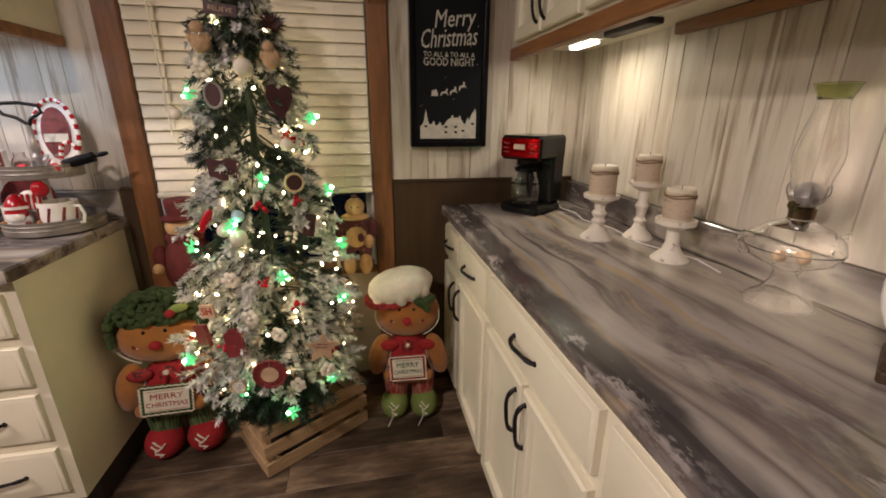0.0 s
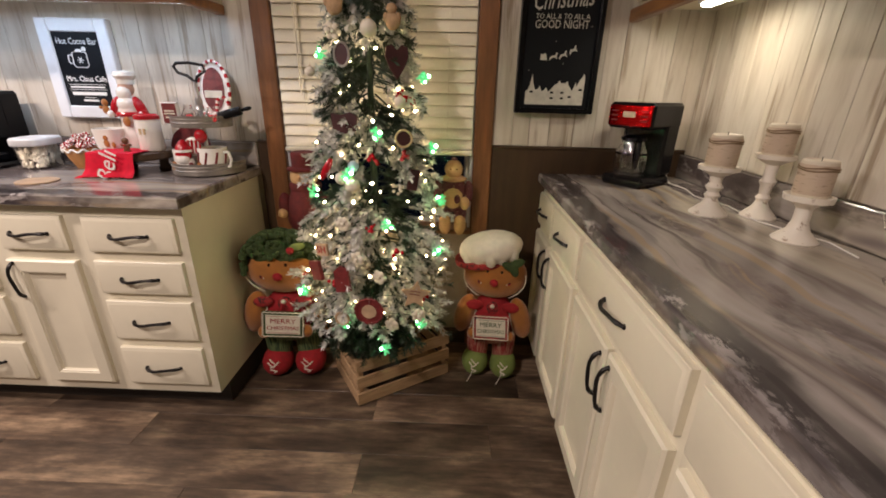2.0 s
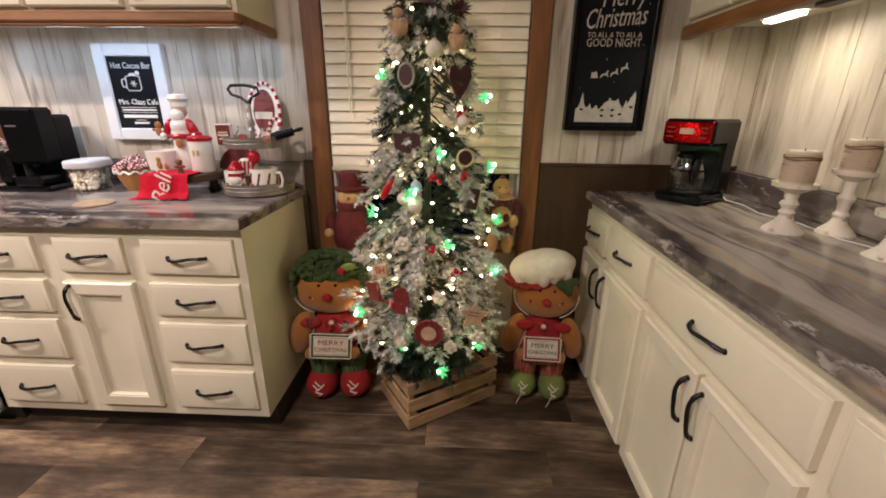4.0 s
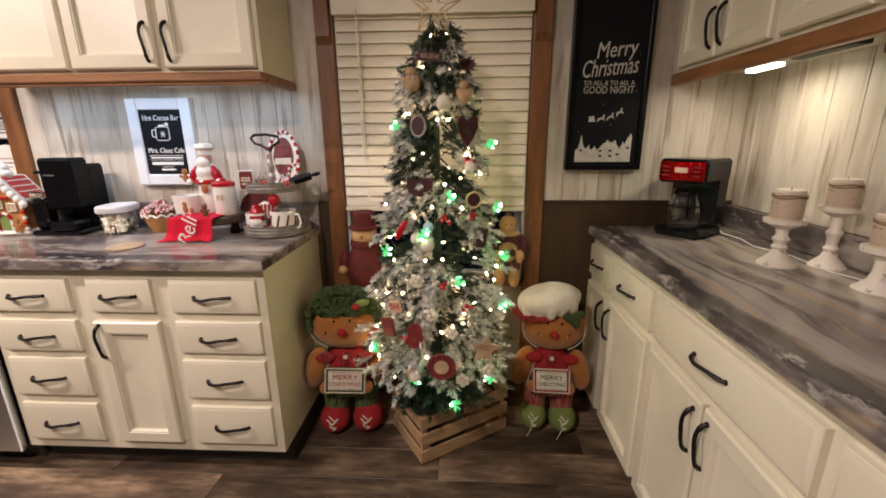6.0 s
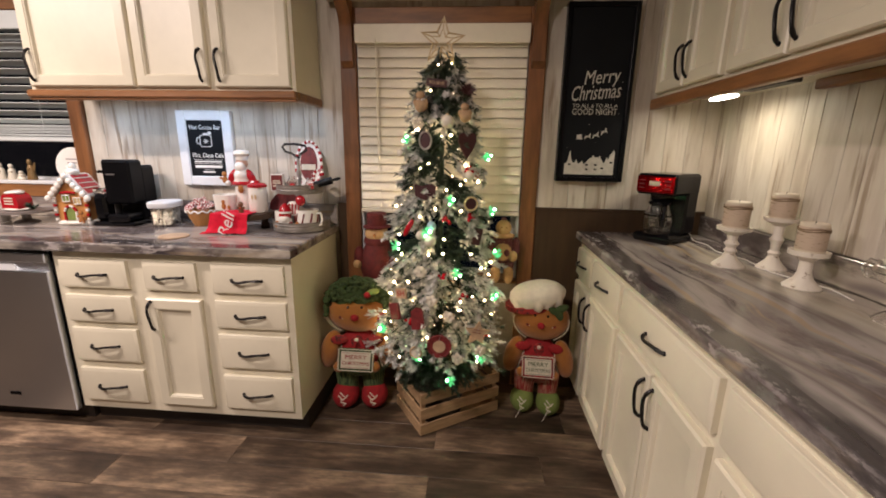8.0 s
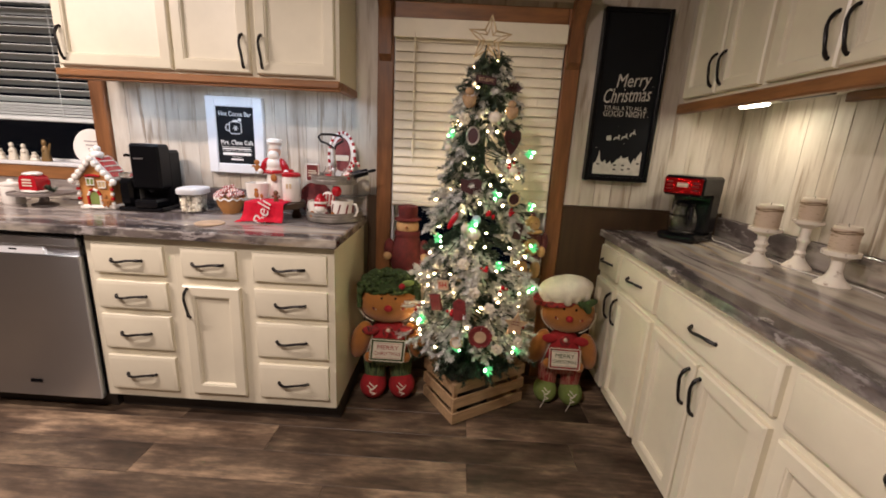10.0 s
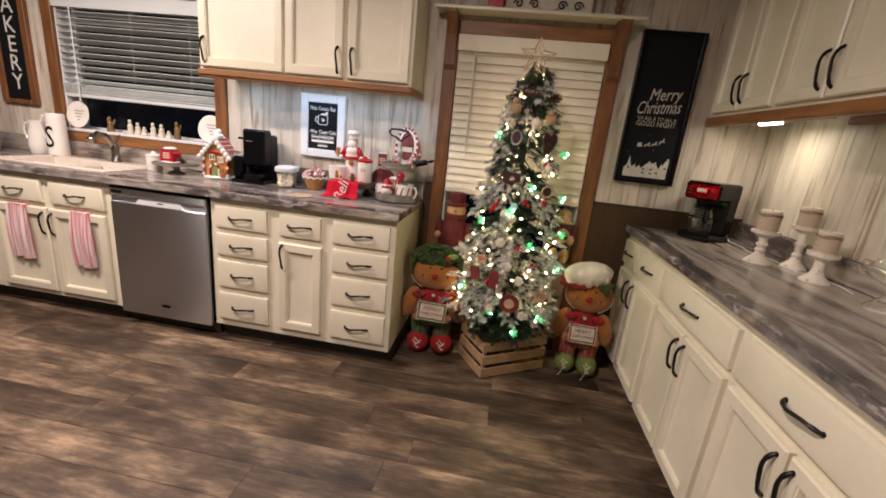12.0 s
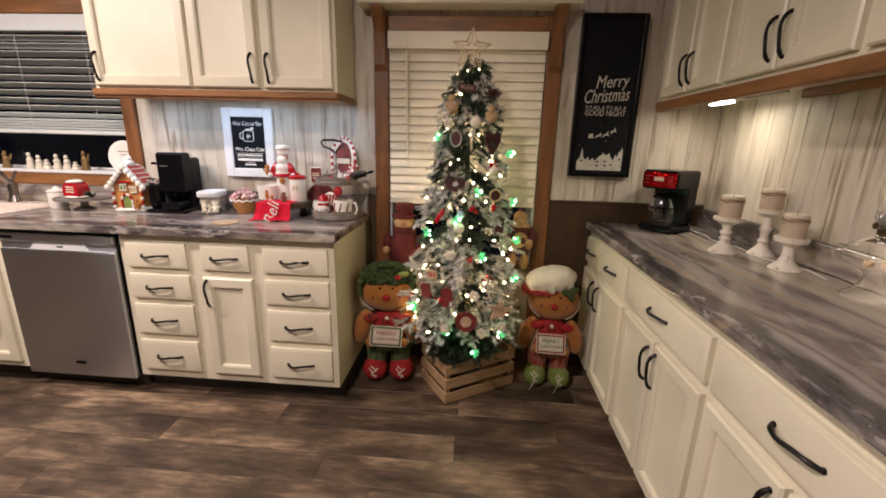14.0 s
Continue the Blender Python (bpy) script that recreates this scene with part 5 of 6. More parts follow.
    if stand == "turned":
        prof = [(0.056, 0.0), (0.056, 0.004), (0.044, 0.016), (0.027, 0.032), (0.018, 0.050), (0.024, 0.060), (0.016, 0.070), (0.019, 0.5 * h), (0.026, 0.58 * h), (0.017, 0.66 * h), (0.020, h - 0.030), (0.046, h - 0.016), (0.058, h - 0.012), (0.060, h), (0.052, h), (0.050, h - 0.004)]
    else:
        prof = [(0.060, 0.0), (0.062, 0.004), (0.050, 0.014), (0.032, 0.030), (0.022, 0.052), (0.022, h - 0.034), (0.034, h - 0.022), (0.062, h - 0.014), (0.064, h), (0.056, h), (0.054, h - 0.004)]
    o = thing("candle_holder", label, "candle holder", pose(x, y, z0) @ Matrix.Diagonal((slim, slim, 1, 1)), "candle holders")
    part("stand", Shape().lathe(prof, 28), DISTRESSED, o)
    c = thing("candle", "cream pillar candle wrapped in birch bark and twine", "candle", pose(x, y, plate - 0.0035) @ Matrix.Diagonal((slim, slim, 1, 1)), "pillar candles")
    part("wax", Shape().lathe([(r, 0.0), (r, hh - 0.004), (r - 0.004, hh), (r - 0.008, hh - 0.003), (0.004, hh - 0.006)], 28), WAX, c)
    part("bark_wrap", Shape().lathe([(r + 0.0015, 0.008), (r + 0.0022, 0.012), (r + 0.0022, hh - 0.014), (r + 0.0015, hh - 0.011)], 28), BARK, c, "papery birch bark sleeve")
    for k in range(2):
        part("twine", Shape().tube([((r + 0.0042) * math.cos(a), (r + 0.0042) * math.sin(a), hh - 0.024 + 0.006 * k + 0.002 * math.sin(3 * a + k)) for a in [2 * math.pi * i / 28 for i in range(28)]], 0.0017, 5, closed=True), TWINE, c)
    part("wick", Shape().tube([(0, 0, hh - 0.007), (0.001, 0, hh + 0.006)], 0.0012, 5), BLACK, c)


WAX = material("cream_wax", (0.74, 0.66, 0.52), rough=0.45, vary=0.05)
BARK = material("birch_bark", (0.58, 0.46, 0.34), rough=0.7, dark=(0.20, 0.13, 0.08), scale=6, stretch=(4, 4, 26), contrast=(0.30, 0.46), bump=0.12)
TWINE = material("jute_twine", (0.26, 0.17, 0.09), rough=0.9)
pillar_candle(1.722, -0.640, 1.060, "turned", 0.042, "short chipped white turned candle stand on the counter", 0.94, 0.096)
pillar_candle(1.862, -0.660, 1.100, "turned", 0.042, "tall chipped white turned candle stand", 0.85, 0.090)
pillar_candle(1.806, -0.880, 1.032, "plain", 0.044, "low white fluted candle stand on the counter", 0.82, 0.090)

# ---- oil lamp ----
ol = thing("oil_lamp", "clear glass oil lamp with a green-rimmed chimney", "oil lamp", pose(1.840, -1.172, COUNTER) @ Matrix.Diagonal((0.82, 0.82, 0.955, 1)))
foot = [(0.078, 0.0005), (0.080, 0.006), (0.070, 0.016), (0.050, 0.030), (0.030, 0.055), (0.027, 0.074), (0.034, 0.086)]
part("foot", Shape().lathe(foot + [(r - 0.003, z) for r, z in foot[::-1]], 36, loop=True), THIN_GLASS, ol)
bowl = [(0.034, 0.0865), (0.052, 0.094), (0.092, 0.112), (0.106, 0.135), (0.098, 0.160), (0.066, 0.182), (0.030, 0.196), (0.026, 0.204)]
part("font", Shape().lathe(bowl + [(r - 0.003, z + 0.0015) for r, z in bowl[::-1]], 36, loop=True), THIN_GLASS, ol)
h = Shape().tube([(0.094, 0, 0.158), (0.120, 0, 0.165), (0.132, 0, 0.145), (0.120, 0, 0.122), (0.100, 0, 0.122)], 0.006, 8)
part("handle", h, THIN_GLASS, ol, at=pose(0, 0, 0, 0, 0, -20))
h2 = part("handle", h, THIN_GLASS, ol, at=pose(0, 0, 0, 0, 0, 160))
part("collar", Shape().lathe([(0.027, 0.200), (0.028, 0.222), (0.020, 0.226)], 20), BRASS_DARK, ol, "dark brass collar")
b = Shape().lathe([(0.022, 0.226), (0.036, 0.238), (0.038, 0.248), (0.030, 0.262), (0.016, 0.274), (0.006, 0.278)], 22)
for k in range(8):
    a = k * math.pi / 4
    b.tube([(0.036 * math.cos(a), 0.036 * math.sin(a), 0.244), (0.042 * math.cos(a), 0.042 * math.sin(a), 0.258), (0.040 * math.cos(a), 0.040 * math.sin(a), 0.275)], 0.0020, 5)
part("burner", b, SILVER, ol, "bright metal burner")
part("wick_knob", Shape().tube([(-0.03, -0.01, 0.232), (-0.066, -0.02, 0.234)], 0.002, 6).lathe([(0.010, 0), (0.010, 0.004)], 12, at=pose(-0.066, -0.02, 0.234, 0, 90, 0)), BRASS_DARK, ol)
ch = [(0.037, 0.262), (0.041, 0.285), (0.050, 0.320), (0.050, 0.340), (0.042, 0.380), (0.032, 0.420), (0.031, 0.440), (0.042, 0.466)]
part("chimney", Shape().lathe(ch + [(r - 0.002, z) for r, z in ch[::-1]], 30, loop=True), THIN_GLASS, ol, "clear hourglass chimney")
part("chimney_rim", Shape().lathe([(0.0315, 0.441), (0.0428, 0.4665), (0.045, 0.470), (0.0425, 0.471), (0.0300, 0.445)], 30, loop=True), GREEN_TINT, ol, "green tinted glass rim")
# Tan lumps stand for the orange tone refracted in the font.
solid("amber_lumps", Shape().ball((0.014, -0.016, 0.013), 0.015, seg=10, rings=8).ball((-0.018, 0.008, 0.011), 0.013, seg=10, rings=8), TAN, "amber lumps inside the lamp font", "ornament", pose(1.840, -1.172, COUNTER + 0.096))

o = thing("plate_stand", "green and white plate on a dark wooden stand", "plate stand", pose(1.848, -1.486, COUNTER, 0, 0, -60))
part("foot", Shape().box(-0.11, 0.11, -0.09, 0.05, 0.0, 0.020, 0.004), WAINSCOT, o, "dark wooden foot")
part("lip", Shape().box(-0.11, 0.11, -0.09, -0.070, 0.0205, 0.040, 0.004), WAINSCOT, o)
part("plate", Shape().lathe([(0.060, 0.0), (0.095, 0.006), (0.130, 0.018), (0.131, 0.022), (0.092, 0.012), (0.004, 0.008)], 40, at=pose(0, -0.050, 0.150, 78, 0, 0)), PEA_GREEN, o, "pale green plate")
part("plate_rim", Shape().tube([(0.131 * math.cos(a), 0.131 * math.sin(a), 0.020) for a in [2 * math.pi * i / 40 for i in range(40)]], 0.005, 6, at=pose(0, -0.050, 0.150, 78, 0, 0), closed=True), WHITE, o)

# ---- sink ----
sk = thing("sink", "white double-bowl sink set in the counter", "sink", pose(0, 0, COUNTER))
SINKW = material("sink_enamel", (0.64, 0.56, 0.49), rough=0.28, vary=0.05)
s = Shape()
x0, x1, y0, y1 = SX0 - 0.018, SX1 + 0.018, SY0 - 0.018, SY1 + 0.018
rings = [(x0, x1, y0, y1, 0.0005), (x0, x1, y0, y1, 0.006), (x0 + 0.008, x1 - 0.008, y0 + 0.008, y1 - 0.008, 0.011), (SX0 + 0.024, SX1 - 0.024, SY0 + 0.024, SY1 - 0.07, 0.010), (SX0 + 0.032, SX1 - 0.032, SY0 + 0.032, SY1 - 0.078, -0.002), (SX0 + 0.045, SX1 - 0.045, SY0 + 0.045, SY1 - 0.09, -0.17)]
vs = [p for a, b, c, d, z in rings for p in ((a, c, z), (b, c, z), (b, d, z), (a, d, z))]
s.add(vs, [(4 * k + j, 4 * k + (j + 1) % 4, 4 * k + 4 + (j + 1) % 4, 4 * k + 4 + j) for k in range(5) for j in range(4)] + [(20, 21, 22, 23)])
part("basin", s, SINKW, sk)
part("divider", Shape().box(-2.200, -2.165, SY0 + 0.04, SY1 - 0.085, -0.169, -0.012, 0.008), SINKW, sk)
fa = thing("faucet", "brushed nickel pull-out faucet behind the sink", "faucet", pose(-2.105, SY1 - 0.035, COUNTER + 0.0105))
NICKEL = material("nickel", (0.36, 0.32, 0.29), rough=0.28, metal=1.0)
part("body", Shape().lathe([(0.032, 0.0), (0.032, 0.008), (0.026, 0.016), (0.023, 0.06), (0.025, 0.10), (0.022, 0.118)], 20), NICKEL, fa)
part("spout", Shape().tube([(0, 0, 0.085), (-0.008, -0.012, 0.130), (-0.020, -0.045, 0.172), (-0.028, -0.085, 0.182), (-0.034, -0.120, 0.160)], [0.020, 0.021, 0.021, 0.021, 0.022], 14), NICKEL, fa)
part("spray_head", Shape().lathe([(0.018, -0.030), (0.024, -0.026), (0.024, 0.010), (0.016, 0.018)], 18, at=pose(-0.036, -0.126, 0.150, 25, 0, 0)), NICKEL, fa)
part("lever", Shape().tube([(0.0, 0.004, 0.115), (0.010, 0.012, 0.150), (0.026, 0.020, 0.182)], [0.012, 0.009, 0.006], 10), NICKEL, fa)

# ---- dish towels ----
TOWEL = material("striped_towel", (0.74, 0.66, 0.62), rough=0.9, dark=(0.60, 0.13, 0.19), scale=2.6, stretch=(15, 0.3, 0.3), contrast=(0.43, 0.57), bump=0.2, bump_scale=500)
for cx, tw in ((-2.330, 0.165), (-1.897, 0.160)):
    s = Shape()
    nx, nz = 26, 22
    for side, sy in ((0, -1), (1, 1)):
        vs, fs = [], []
        for j in range(nz):
            v = j / (nz - 1)
            for i in range(nx):
                u = i / (nx - 1) - 0.5
                w = tw * (0.80 + 0.20 * min(1, v * 2.2))
                fold = 0.0075 * math.sin(u * 19 + 0.8 * v + cx * 3) * (0.35 + 0.65 * v)
                vs.append((u * w + 0.006 * math.sin(v * 3), -0.020 - fold - 0.010 * math.sin(v * math.pi) + side * 0.0035, -0.335 * v - 0.006 * math.sin(u * 9)))
        for j in range(nz - 1):
            for i in range(nx - 1):
                q = (j * nx + i, j * nx + i + 1, (j + 1) * nx + i + 1, (j + 1) * nx + i)
                fs.append(q if side else q[::-1])
        s.add(vs, fs)
    s.box(-tw * 0.4, tw * 0.4, -0.020, 0.012, -0.002, 0.003, 0.002)
    solid("dish_towel", s, TOWEL, "red and white striped towel hung over a door", "towel", pose(cx, FACE_L - 0.012, 0.6715), "dish towels")

# ---- on the window sill over the sink ----
SILL = 1.1125
CREAM_STONE = material("ivory_figurine", (0.72, 0.67, 0.55), rough=0.4, vary=0.06)
BROWN_FIG = material("bronze_figurine", (0.26, 0.16, 0.06), rough=0.45, metal=0.3, vary=0.15, scale=40)
for k, (x, hh, m) in enumerate(((-2.095, 0.100, CREAM_STONE), (-2.035, 0.085, CREAM_STONE), (-1.985, 0.060, CREAM_STONE), (-1.915, 0.095, CREAM_STONE), (-1.850, 0.090, CREAM_STONE), (-1.795, 0.050, CREAM_STONE), (-1.730, 0.118, BROWN_FIG), (-2.255, 0.105, BROWN_FIG))):
    s = Shape().lathe([(0.022, 0.0), (0.024, 0.006), (0.017, hh * 0.35), (0.016, hh * 0.58), (0.010, hh * 0.70)], 14)
    s.ball((0, -0.002, hh * 0.84), 0.011, 0.011, hh * 0.15, 12, 8)
    s.ball((0.004, -0.013, hh * 0.52), 0.014, 0.007, 0.008, 10, 6)
    if m is BROWN_FIG:
        for sx in (-1, 1):
            s.ball((0, 0, 0), 0.009, 0.004, hh * 0.28, 10, 6, at=pose(sx * 0.020, 0.008, hh * 0.60, 0, sx * 28, 0))
    solid("figurine", s, m, ("ivory nativity figurine" if m is CREAM_STONE else "bronze angel figurine") + " on the window sill", "figurine", pose(x, -0.030, SILL, 0, 0, 20 * (k % 3) - 20), "nativity figurines")
GREY_PRINT = material("faded_print", (0.36, 0.30, 0.30), rough=0.5)
for x, r in ((-2.500, 0.092), (-1.468, 0.092)):
    o = thing("plate", "white decorated plate propped in the sink window", "plate", pose(x, -0.028, SILL + r, 80, 0, 0))
    part("dish", Shape().lathe([(r * 0.55, 0.0), (r * 0.97, 0.010), (r, 0.013), (r * 0.95, 0.014), (r * 0.6, 0.005), (0.003, 0.004)], 32), WHITE, o)
    for k in range(4):
        part("ink_mark", Shape().box(-r * 0.42 + 0.01 * k, r * 0.40 - 0.008 * k, r * (0.30 - 0.22 * k) - 0.003, r * (0.30 - 0.22 * k) + 0.003, 0.0052, 0.0066), GREY_PRINT, o)

# ---- jug, pitcher and planter by the sink ----
o = thing("jug", "tall white enamel jug with a black letter S", "jug", pose(-2.560, -0.150, COUNTER + 0.0105) @ Matrix.Diagonal((0.68, 0.68, 0.98, 1.0)))
part("vessel", Shape().lathe([(0.086, 0.0), (0.090, 0.006), (0.086, 0.10), (0.078, 0.24), (0.076, 0.275), (0.072, 0.282), (0.068, 0.276), (0.072, 0.12), (0.01, 0.02)], 30), WHITE, o)
part("lettering", Shape().text("S", 0.205, at=pose(0.012, -0.0885, 0.118, -3, 0, 8)), IRON, o)
part("handle", Shape().tube([(-0.072, 0, 0.25), (-0.125, -0.02, 0.262), (-0.150, -0.03, 0.20), (-0.125, -0.02, 0.12), (-0.084, 0, 0.09)], 0.008, 8), WHITE, o)
o = thing("pitcher", "white glazed pitcher with a loop handle by the sink", "pitcher", pose(-2.740, -0.130, COUNTER))
part("vessel", Shape().lathe([(0.050, 0.0), (0.055, 0.006), (0.062, 0.06), (0.054, 0.14), (0.044, 0.19), (0.050, 0.225), (0.046, 0.225), (0.040, 0.19), (0.050, 0.14), (0.01, 0.02)], 28), WHITE, o)
part("handle", Shape().tube([(-0.044, 0, 0.20), (-0.085, -0.01, 0.205), (-0.100, -0.01, 0.16), (-0.085, -0.01, 0.10), (-0.056, 0, 0.085)], 0.007, 8), WHITE, o)
o = thing("planter", "white pot holding a frosted green sprig", "planter", pose(-2.985, -0.29, COUNTER))
part("pot", Shape().lathe([(0.066, 0.0), (0.075, 0.02), (0.080, 0.15), (0.076, 0.17), (0.070, 0.165), (0.068, 0.06), (0.01, 0.05)], 26), WHITE, o)
sp = Shape()
rng = random.Random(14)
for k in range(26):
    needle_spray(sp, rng, Vector((rng.uniform(-0.05, 0.05), rng.uniform(-0.05, 0.05), 0.16)), Vector((rng.uniform(-0.6, 0.6), rng.uniform(-0.6, 0.6), 1)), rng.uniform(0.08, 0.2), 40, 0.035)
part("sprig", sp, NEEDLE, o)

# ---- cake stand with a red mailbox ----
o = thing("cake_stand", "small grey cake stand on the counter", "cake stand", pose(-1.570, -0.240, COUNTER))
GREYWOOD = material("grey_metal", (0.30, 0.27, 0.25), rough=0.4, metal=0.4)
part("stand", Shape().lathe([(0.055, 0.0), (0.050, 0.006), (0.020, 0.018), (0.018, 0.042), (0.07, 0.052), (0.132, 0.056), (0.134, 0.068), (0.128, 0.068), (0.126, 0.062)], 34), GREYWOOD, o)
o = thing("toy_mailbox", "little red and white mailbox figurine on a cake stand", "figurine", pose(-1.600, -0.245, COUNTER + 0.0625))
part("box", Shape().prism([(-0.045, 0.014), (-0.045, 0.055), (-0.036, 0.078), (-0.016, 0.090), (0.016, 0.090), (0.036, 0.078), (0.045, 0.055), (0.045, 0.014)], 0.075, at=pose(0, -0.037, 0)), RED_GLOSS, o)
part("snow_base", Shape().ball((0, 0, 0.008), 0.060, 0.052, 0.010, 20, 8), WHITE, o)
part("snow_cap", Shape().ball((0, 0, 0.092), 0.036, 0.042, 0.012, 16, 8, rough=0.2), WHITE, o)
for k in range(3):
    part("ink_mark", Shape().box(-0.024, 0.024, -0.0395, -0.0378, 0.034 + 0.014 * k, 0.040 + 0.014 * k), WOOL, o)
o = thing("pine_sprig", "tiny green pine sprig on a cake stand", "sprig", pose(-1.505, -0.250, COUNTER + 0.070))
sp = Shape()
for k in range(8):
    needle_spray(sp, rng, Vector((0, 0, 0)), Vector((rng.uniform(-1, 1), rng.uniform(-1, 1), 0.9)), 0.035, 26, 0.016)
part("sprig", sp, NEEDLE, o)
o = thing("canister", "white lidded canister beside the cake stand", "canister", pose(-1.735, -0.235, COUNTER))
part("vessel", Shape().lathe([(0.040, 0.0), (0.044, 0.006), (0.044, 0.085), (0.038, 0.092)], 24), WHITE, o)
part("lid", Shape().lathe([(0.046, 0.092), (0.046, 0.102), (0.016, 0.110), (0.010, 0.122)], 24), WHITE, o)

# ---- gingerbread house ----
gh = thing("gingerbread_house", "ceramic gingerbread house with snowy red roof", "gingerbread house", pose(-1.262, -0.225, COUNTER, 0, 0, 10) @ Matrix.Diagonal((0.90, 0.95, 1.06, 1)))
COOKIE = material("cookie_glaze", (0.50, 0.23, 0.07), rough=0.4, vary=0.12, scale=25)
w = Shape().prism([(-0.078, 0.022), (-0.078, 0.135), (0.0, 0.222), (0.078, 0.135), (0.078, 0.022)], 0.13, at=pose(0, -0.065, 0))
part("wall", w, COOKIE, gh)
part("base", Shape().ball((0, 0, 0.012), 0.100, 0.086, 0.016, 24, 8).box(-0.088, 0.088, -0.075, 0.075, 0.0, 0.024, 0.008), WHITE, gh)
for sx in (-1, 1):
    rf = part("roof", Shape().box(-0.066, 0.070, -0.078, 0.078, -0.006, 0.010, 0.005), WHITE, gh, at=pose(sx * 0.045, 0, 0.188, 0, sx * 48, 0))
    part("shingle_panel", Shape().box(-0.058, 0.058, -0.060, 0.060, 0.0105, 0.014, 0.002), RED_GLOSS, rf, "red shingled panel")
    for k in range(3):
        part("icing_line", Shape().box(-0.036 + 0.03 * k, -0.032 + 0.03 * k, -0.060, 0.060, 0.0142, 0.0165), WHITE, rf)
    for k in range(5):
        part("stripe", Shape().tube([(sx * 0.081, -0.071, 0.026 + 0.022 * k), (sx * 0.081, -0.071, 0.037 + 0.022 * k)], 0.0095, 8), RED_GLOSS if k % 2 else WHITE, gh)
    part("stripe", Shape().tube([(sx * 0.081, -0.071, 0.1365), (sx * 0.081, -0.071, 0.146)], 0.0090, 8), WHITE, gh)
rs = Shape()
for k in range(11):
    u = -1 + 2 * k / 10
    rs.ball((0.100 * u, -0.084, 0.232 - 0.100 * abs(u)), 0.017, 0.013, 0.015, 10, 6, rough=0.1)
part("snow_edge", rs, WHITE, gh)
part("chimney", Shape().box(-0.046, -0.016, 0.0, 0.03, 0.200, 0.265, 0.004).ball((-0.031, 0.015, 0.268), 0.024, 0.022, 0.012, 12, 6), WHITE, gh)
part("roof_knob", Shape().ball((0.0, -0.02, 0.250), 0.032, 0.036, 0.022, 14, 8, rough=0.15).ball((0.004, -0.02, 0.276), 0.018, 0.018, 0.018, 12, 8), WHITE, gh)
part("door", Shape().prism([(-0.022, 0.026), (-0.022, 0.066), (-0.012, 0.080), (0.0, 0.084), (0.012, 0.080), (0.022, 0.066), (0.022, 0.026)], 0.006, at=pose(-0.008, -0.071, 0)), OLIVE, gh)
arch = [(-0.030, 0.026), (-0.030, 0.068), (-0.018, 0.088), (0.0, 0.095), (0.018, 0.088), (0.030, 0.068), (0.030, 0.026)]
for k in range(6):
    (ax, az), (bx, bz) = arch[k], arch[k + 1]
    part("door_trim", Shape().tube([(ax - 0.008, -0.072, az), (bx - 0.008, -0.072, bz)], 0.006, 8), RED_GLOSS if k % 2 == 0 else WHITE, gh)
for px, pz in ((0.036, 0.118), (-0.020, 0.130)):
    wn = part("window", Shape().box(px - 0.017, px + 0.017, -0.071, -0.066, pz - 0.014, pz + 0.014, 0.003), OLIVE if px < 0 else GOLD, gh)
    part("window_frame", Shape().tube([(px - 0.018, -0.072, pz - 0.015), (px + 0.018, -0.072, pz - 0.015), (px + 0.018, -0.072, pz + 0.015), (px - 0.018, -0.072, pz + 0.015)], 0.0032, 6, closed=True).tube([(px, -0.072, pz - 0.015), (px, -0.072, pz + 0.015)], 0.002, 5), WHITE, wn)
part("garland", Shape().tube([(-0.045, -0.071, 0.155), (-0.01, -0.074, 0.160), (0.03, -0.071, 0.156)], 0.006, 6), RED_GLOSS, gh)
g = Shape().ball((0.052, -0.086, 0.040), 0.014, 0.006, 0.018, 12, 8).ball((0.052, -0.086, 0.064), 0.012, 0.006, 0.012, 12, 8)
for sx in (-1, 1):
    g.ball((0.052 + sx * 0.014, -0.086, 0.046), 0.009, 0.005, 0.006, 8, 6).ball((0.052 + sx * 0.008, -0.086, 0.024), 0.007, 0.005, 0.009, 8, 6)
part("cookie_figure", g, GINGER, gh)

# ---- pod coffee machine ----
pm = thing("pod_coffee_machine", "black single-cup pod coffee machine", "coffee maker", pose(-1.030, -0.185, COUNTER, 0, 0, 4) @ Matrix.Diagonal((0.84, 0.95, 1.04, 1)))
part("base", Shape().box(-0.150, 0.105, -0.110, 0.110, 0.0, 0.022, 0.009), BLACK, pm)
part("tower", Shape().box(-0.068, 0.100, 0.000, 0.108, 0.020, 0.290, 0.012), BLACK_SATIN, pm)
part("head", Shape().box(-0.068, 0.100, -0.085, 0.020, 0.105, 0.318, 0.012), BLACK_SATIN, pm)
part("drip_tray", Shape().box(-0.048, 0.082, -0.118, -0.002, 0.020, 0.060, 0.010), BLACK, pm)
part("brand_bar", Shape().box(-0.040, 0.012, -0.0868, -0.0852, 0.246, 0.252), SILVER, pm)
part("spout", Shape().lathe([(0.012, 0.088), (0.020, 0.100), (0.020, 0.106)], 14, at=pose(0.016, -0.045, 0)), BLACK, pm)
part("lever", Shape().tube([(-0.062, -0.05, 0.255), (-0.10, -0.06, 0.262), (-0.112, -0.055, 0.258)], 0.007, 8), BLACK, pm)
part("side_strip", Shape().box(-0.0725, -0.0685, -0.03, 0.10, 0.03, 0.262, 0.001), SILVER, pm)
tk = part("water_tank", Shape().box(-0.150, -0.076, -0.085, 0.090, 0.0225, 0.150, 0.014), BLACK, pm, "black canister beside the machine")
part("tank_lid", Shape().box(-0.146, -0.080, -0.080, 0.085, 0.1505, 0.182, 0.006), THIN_GLASS, tk, "clear lid")

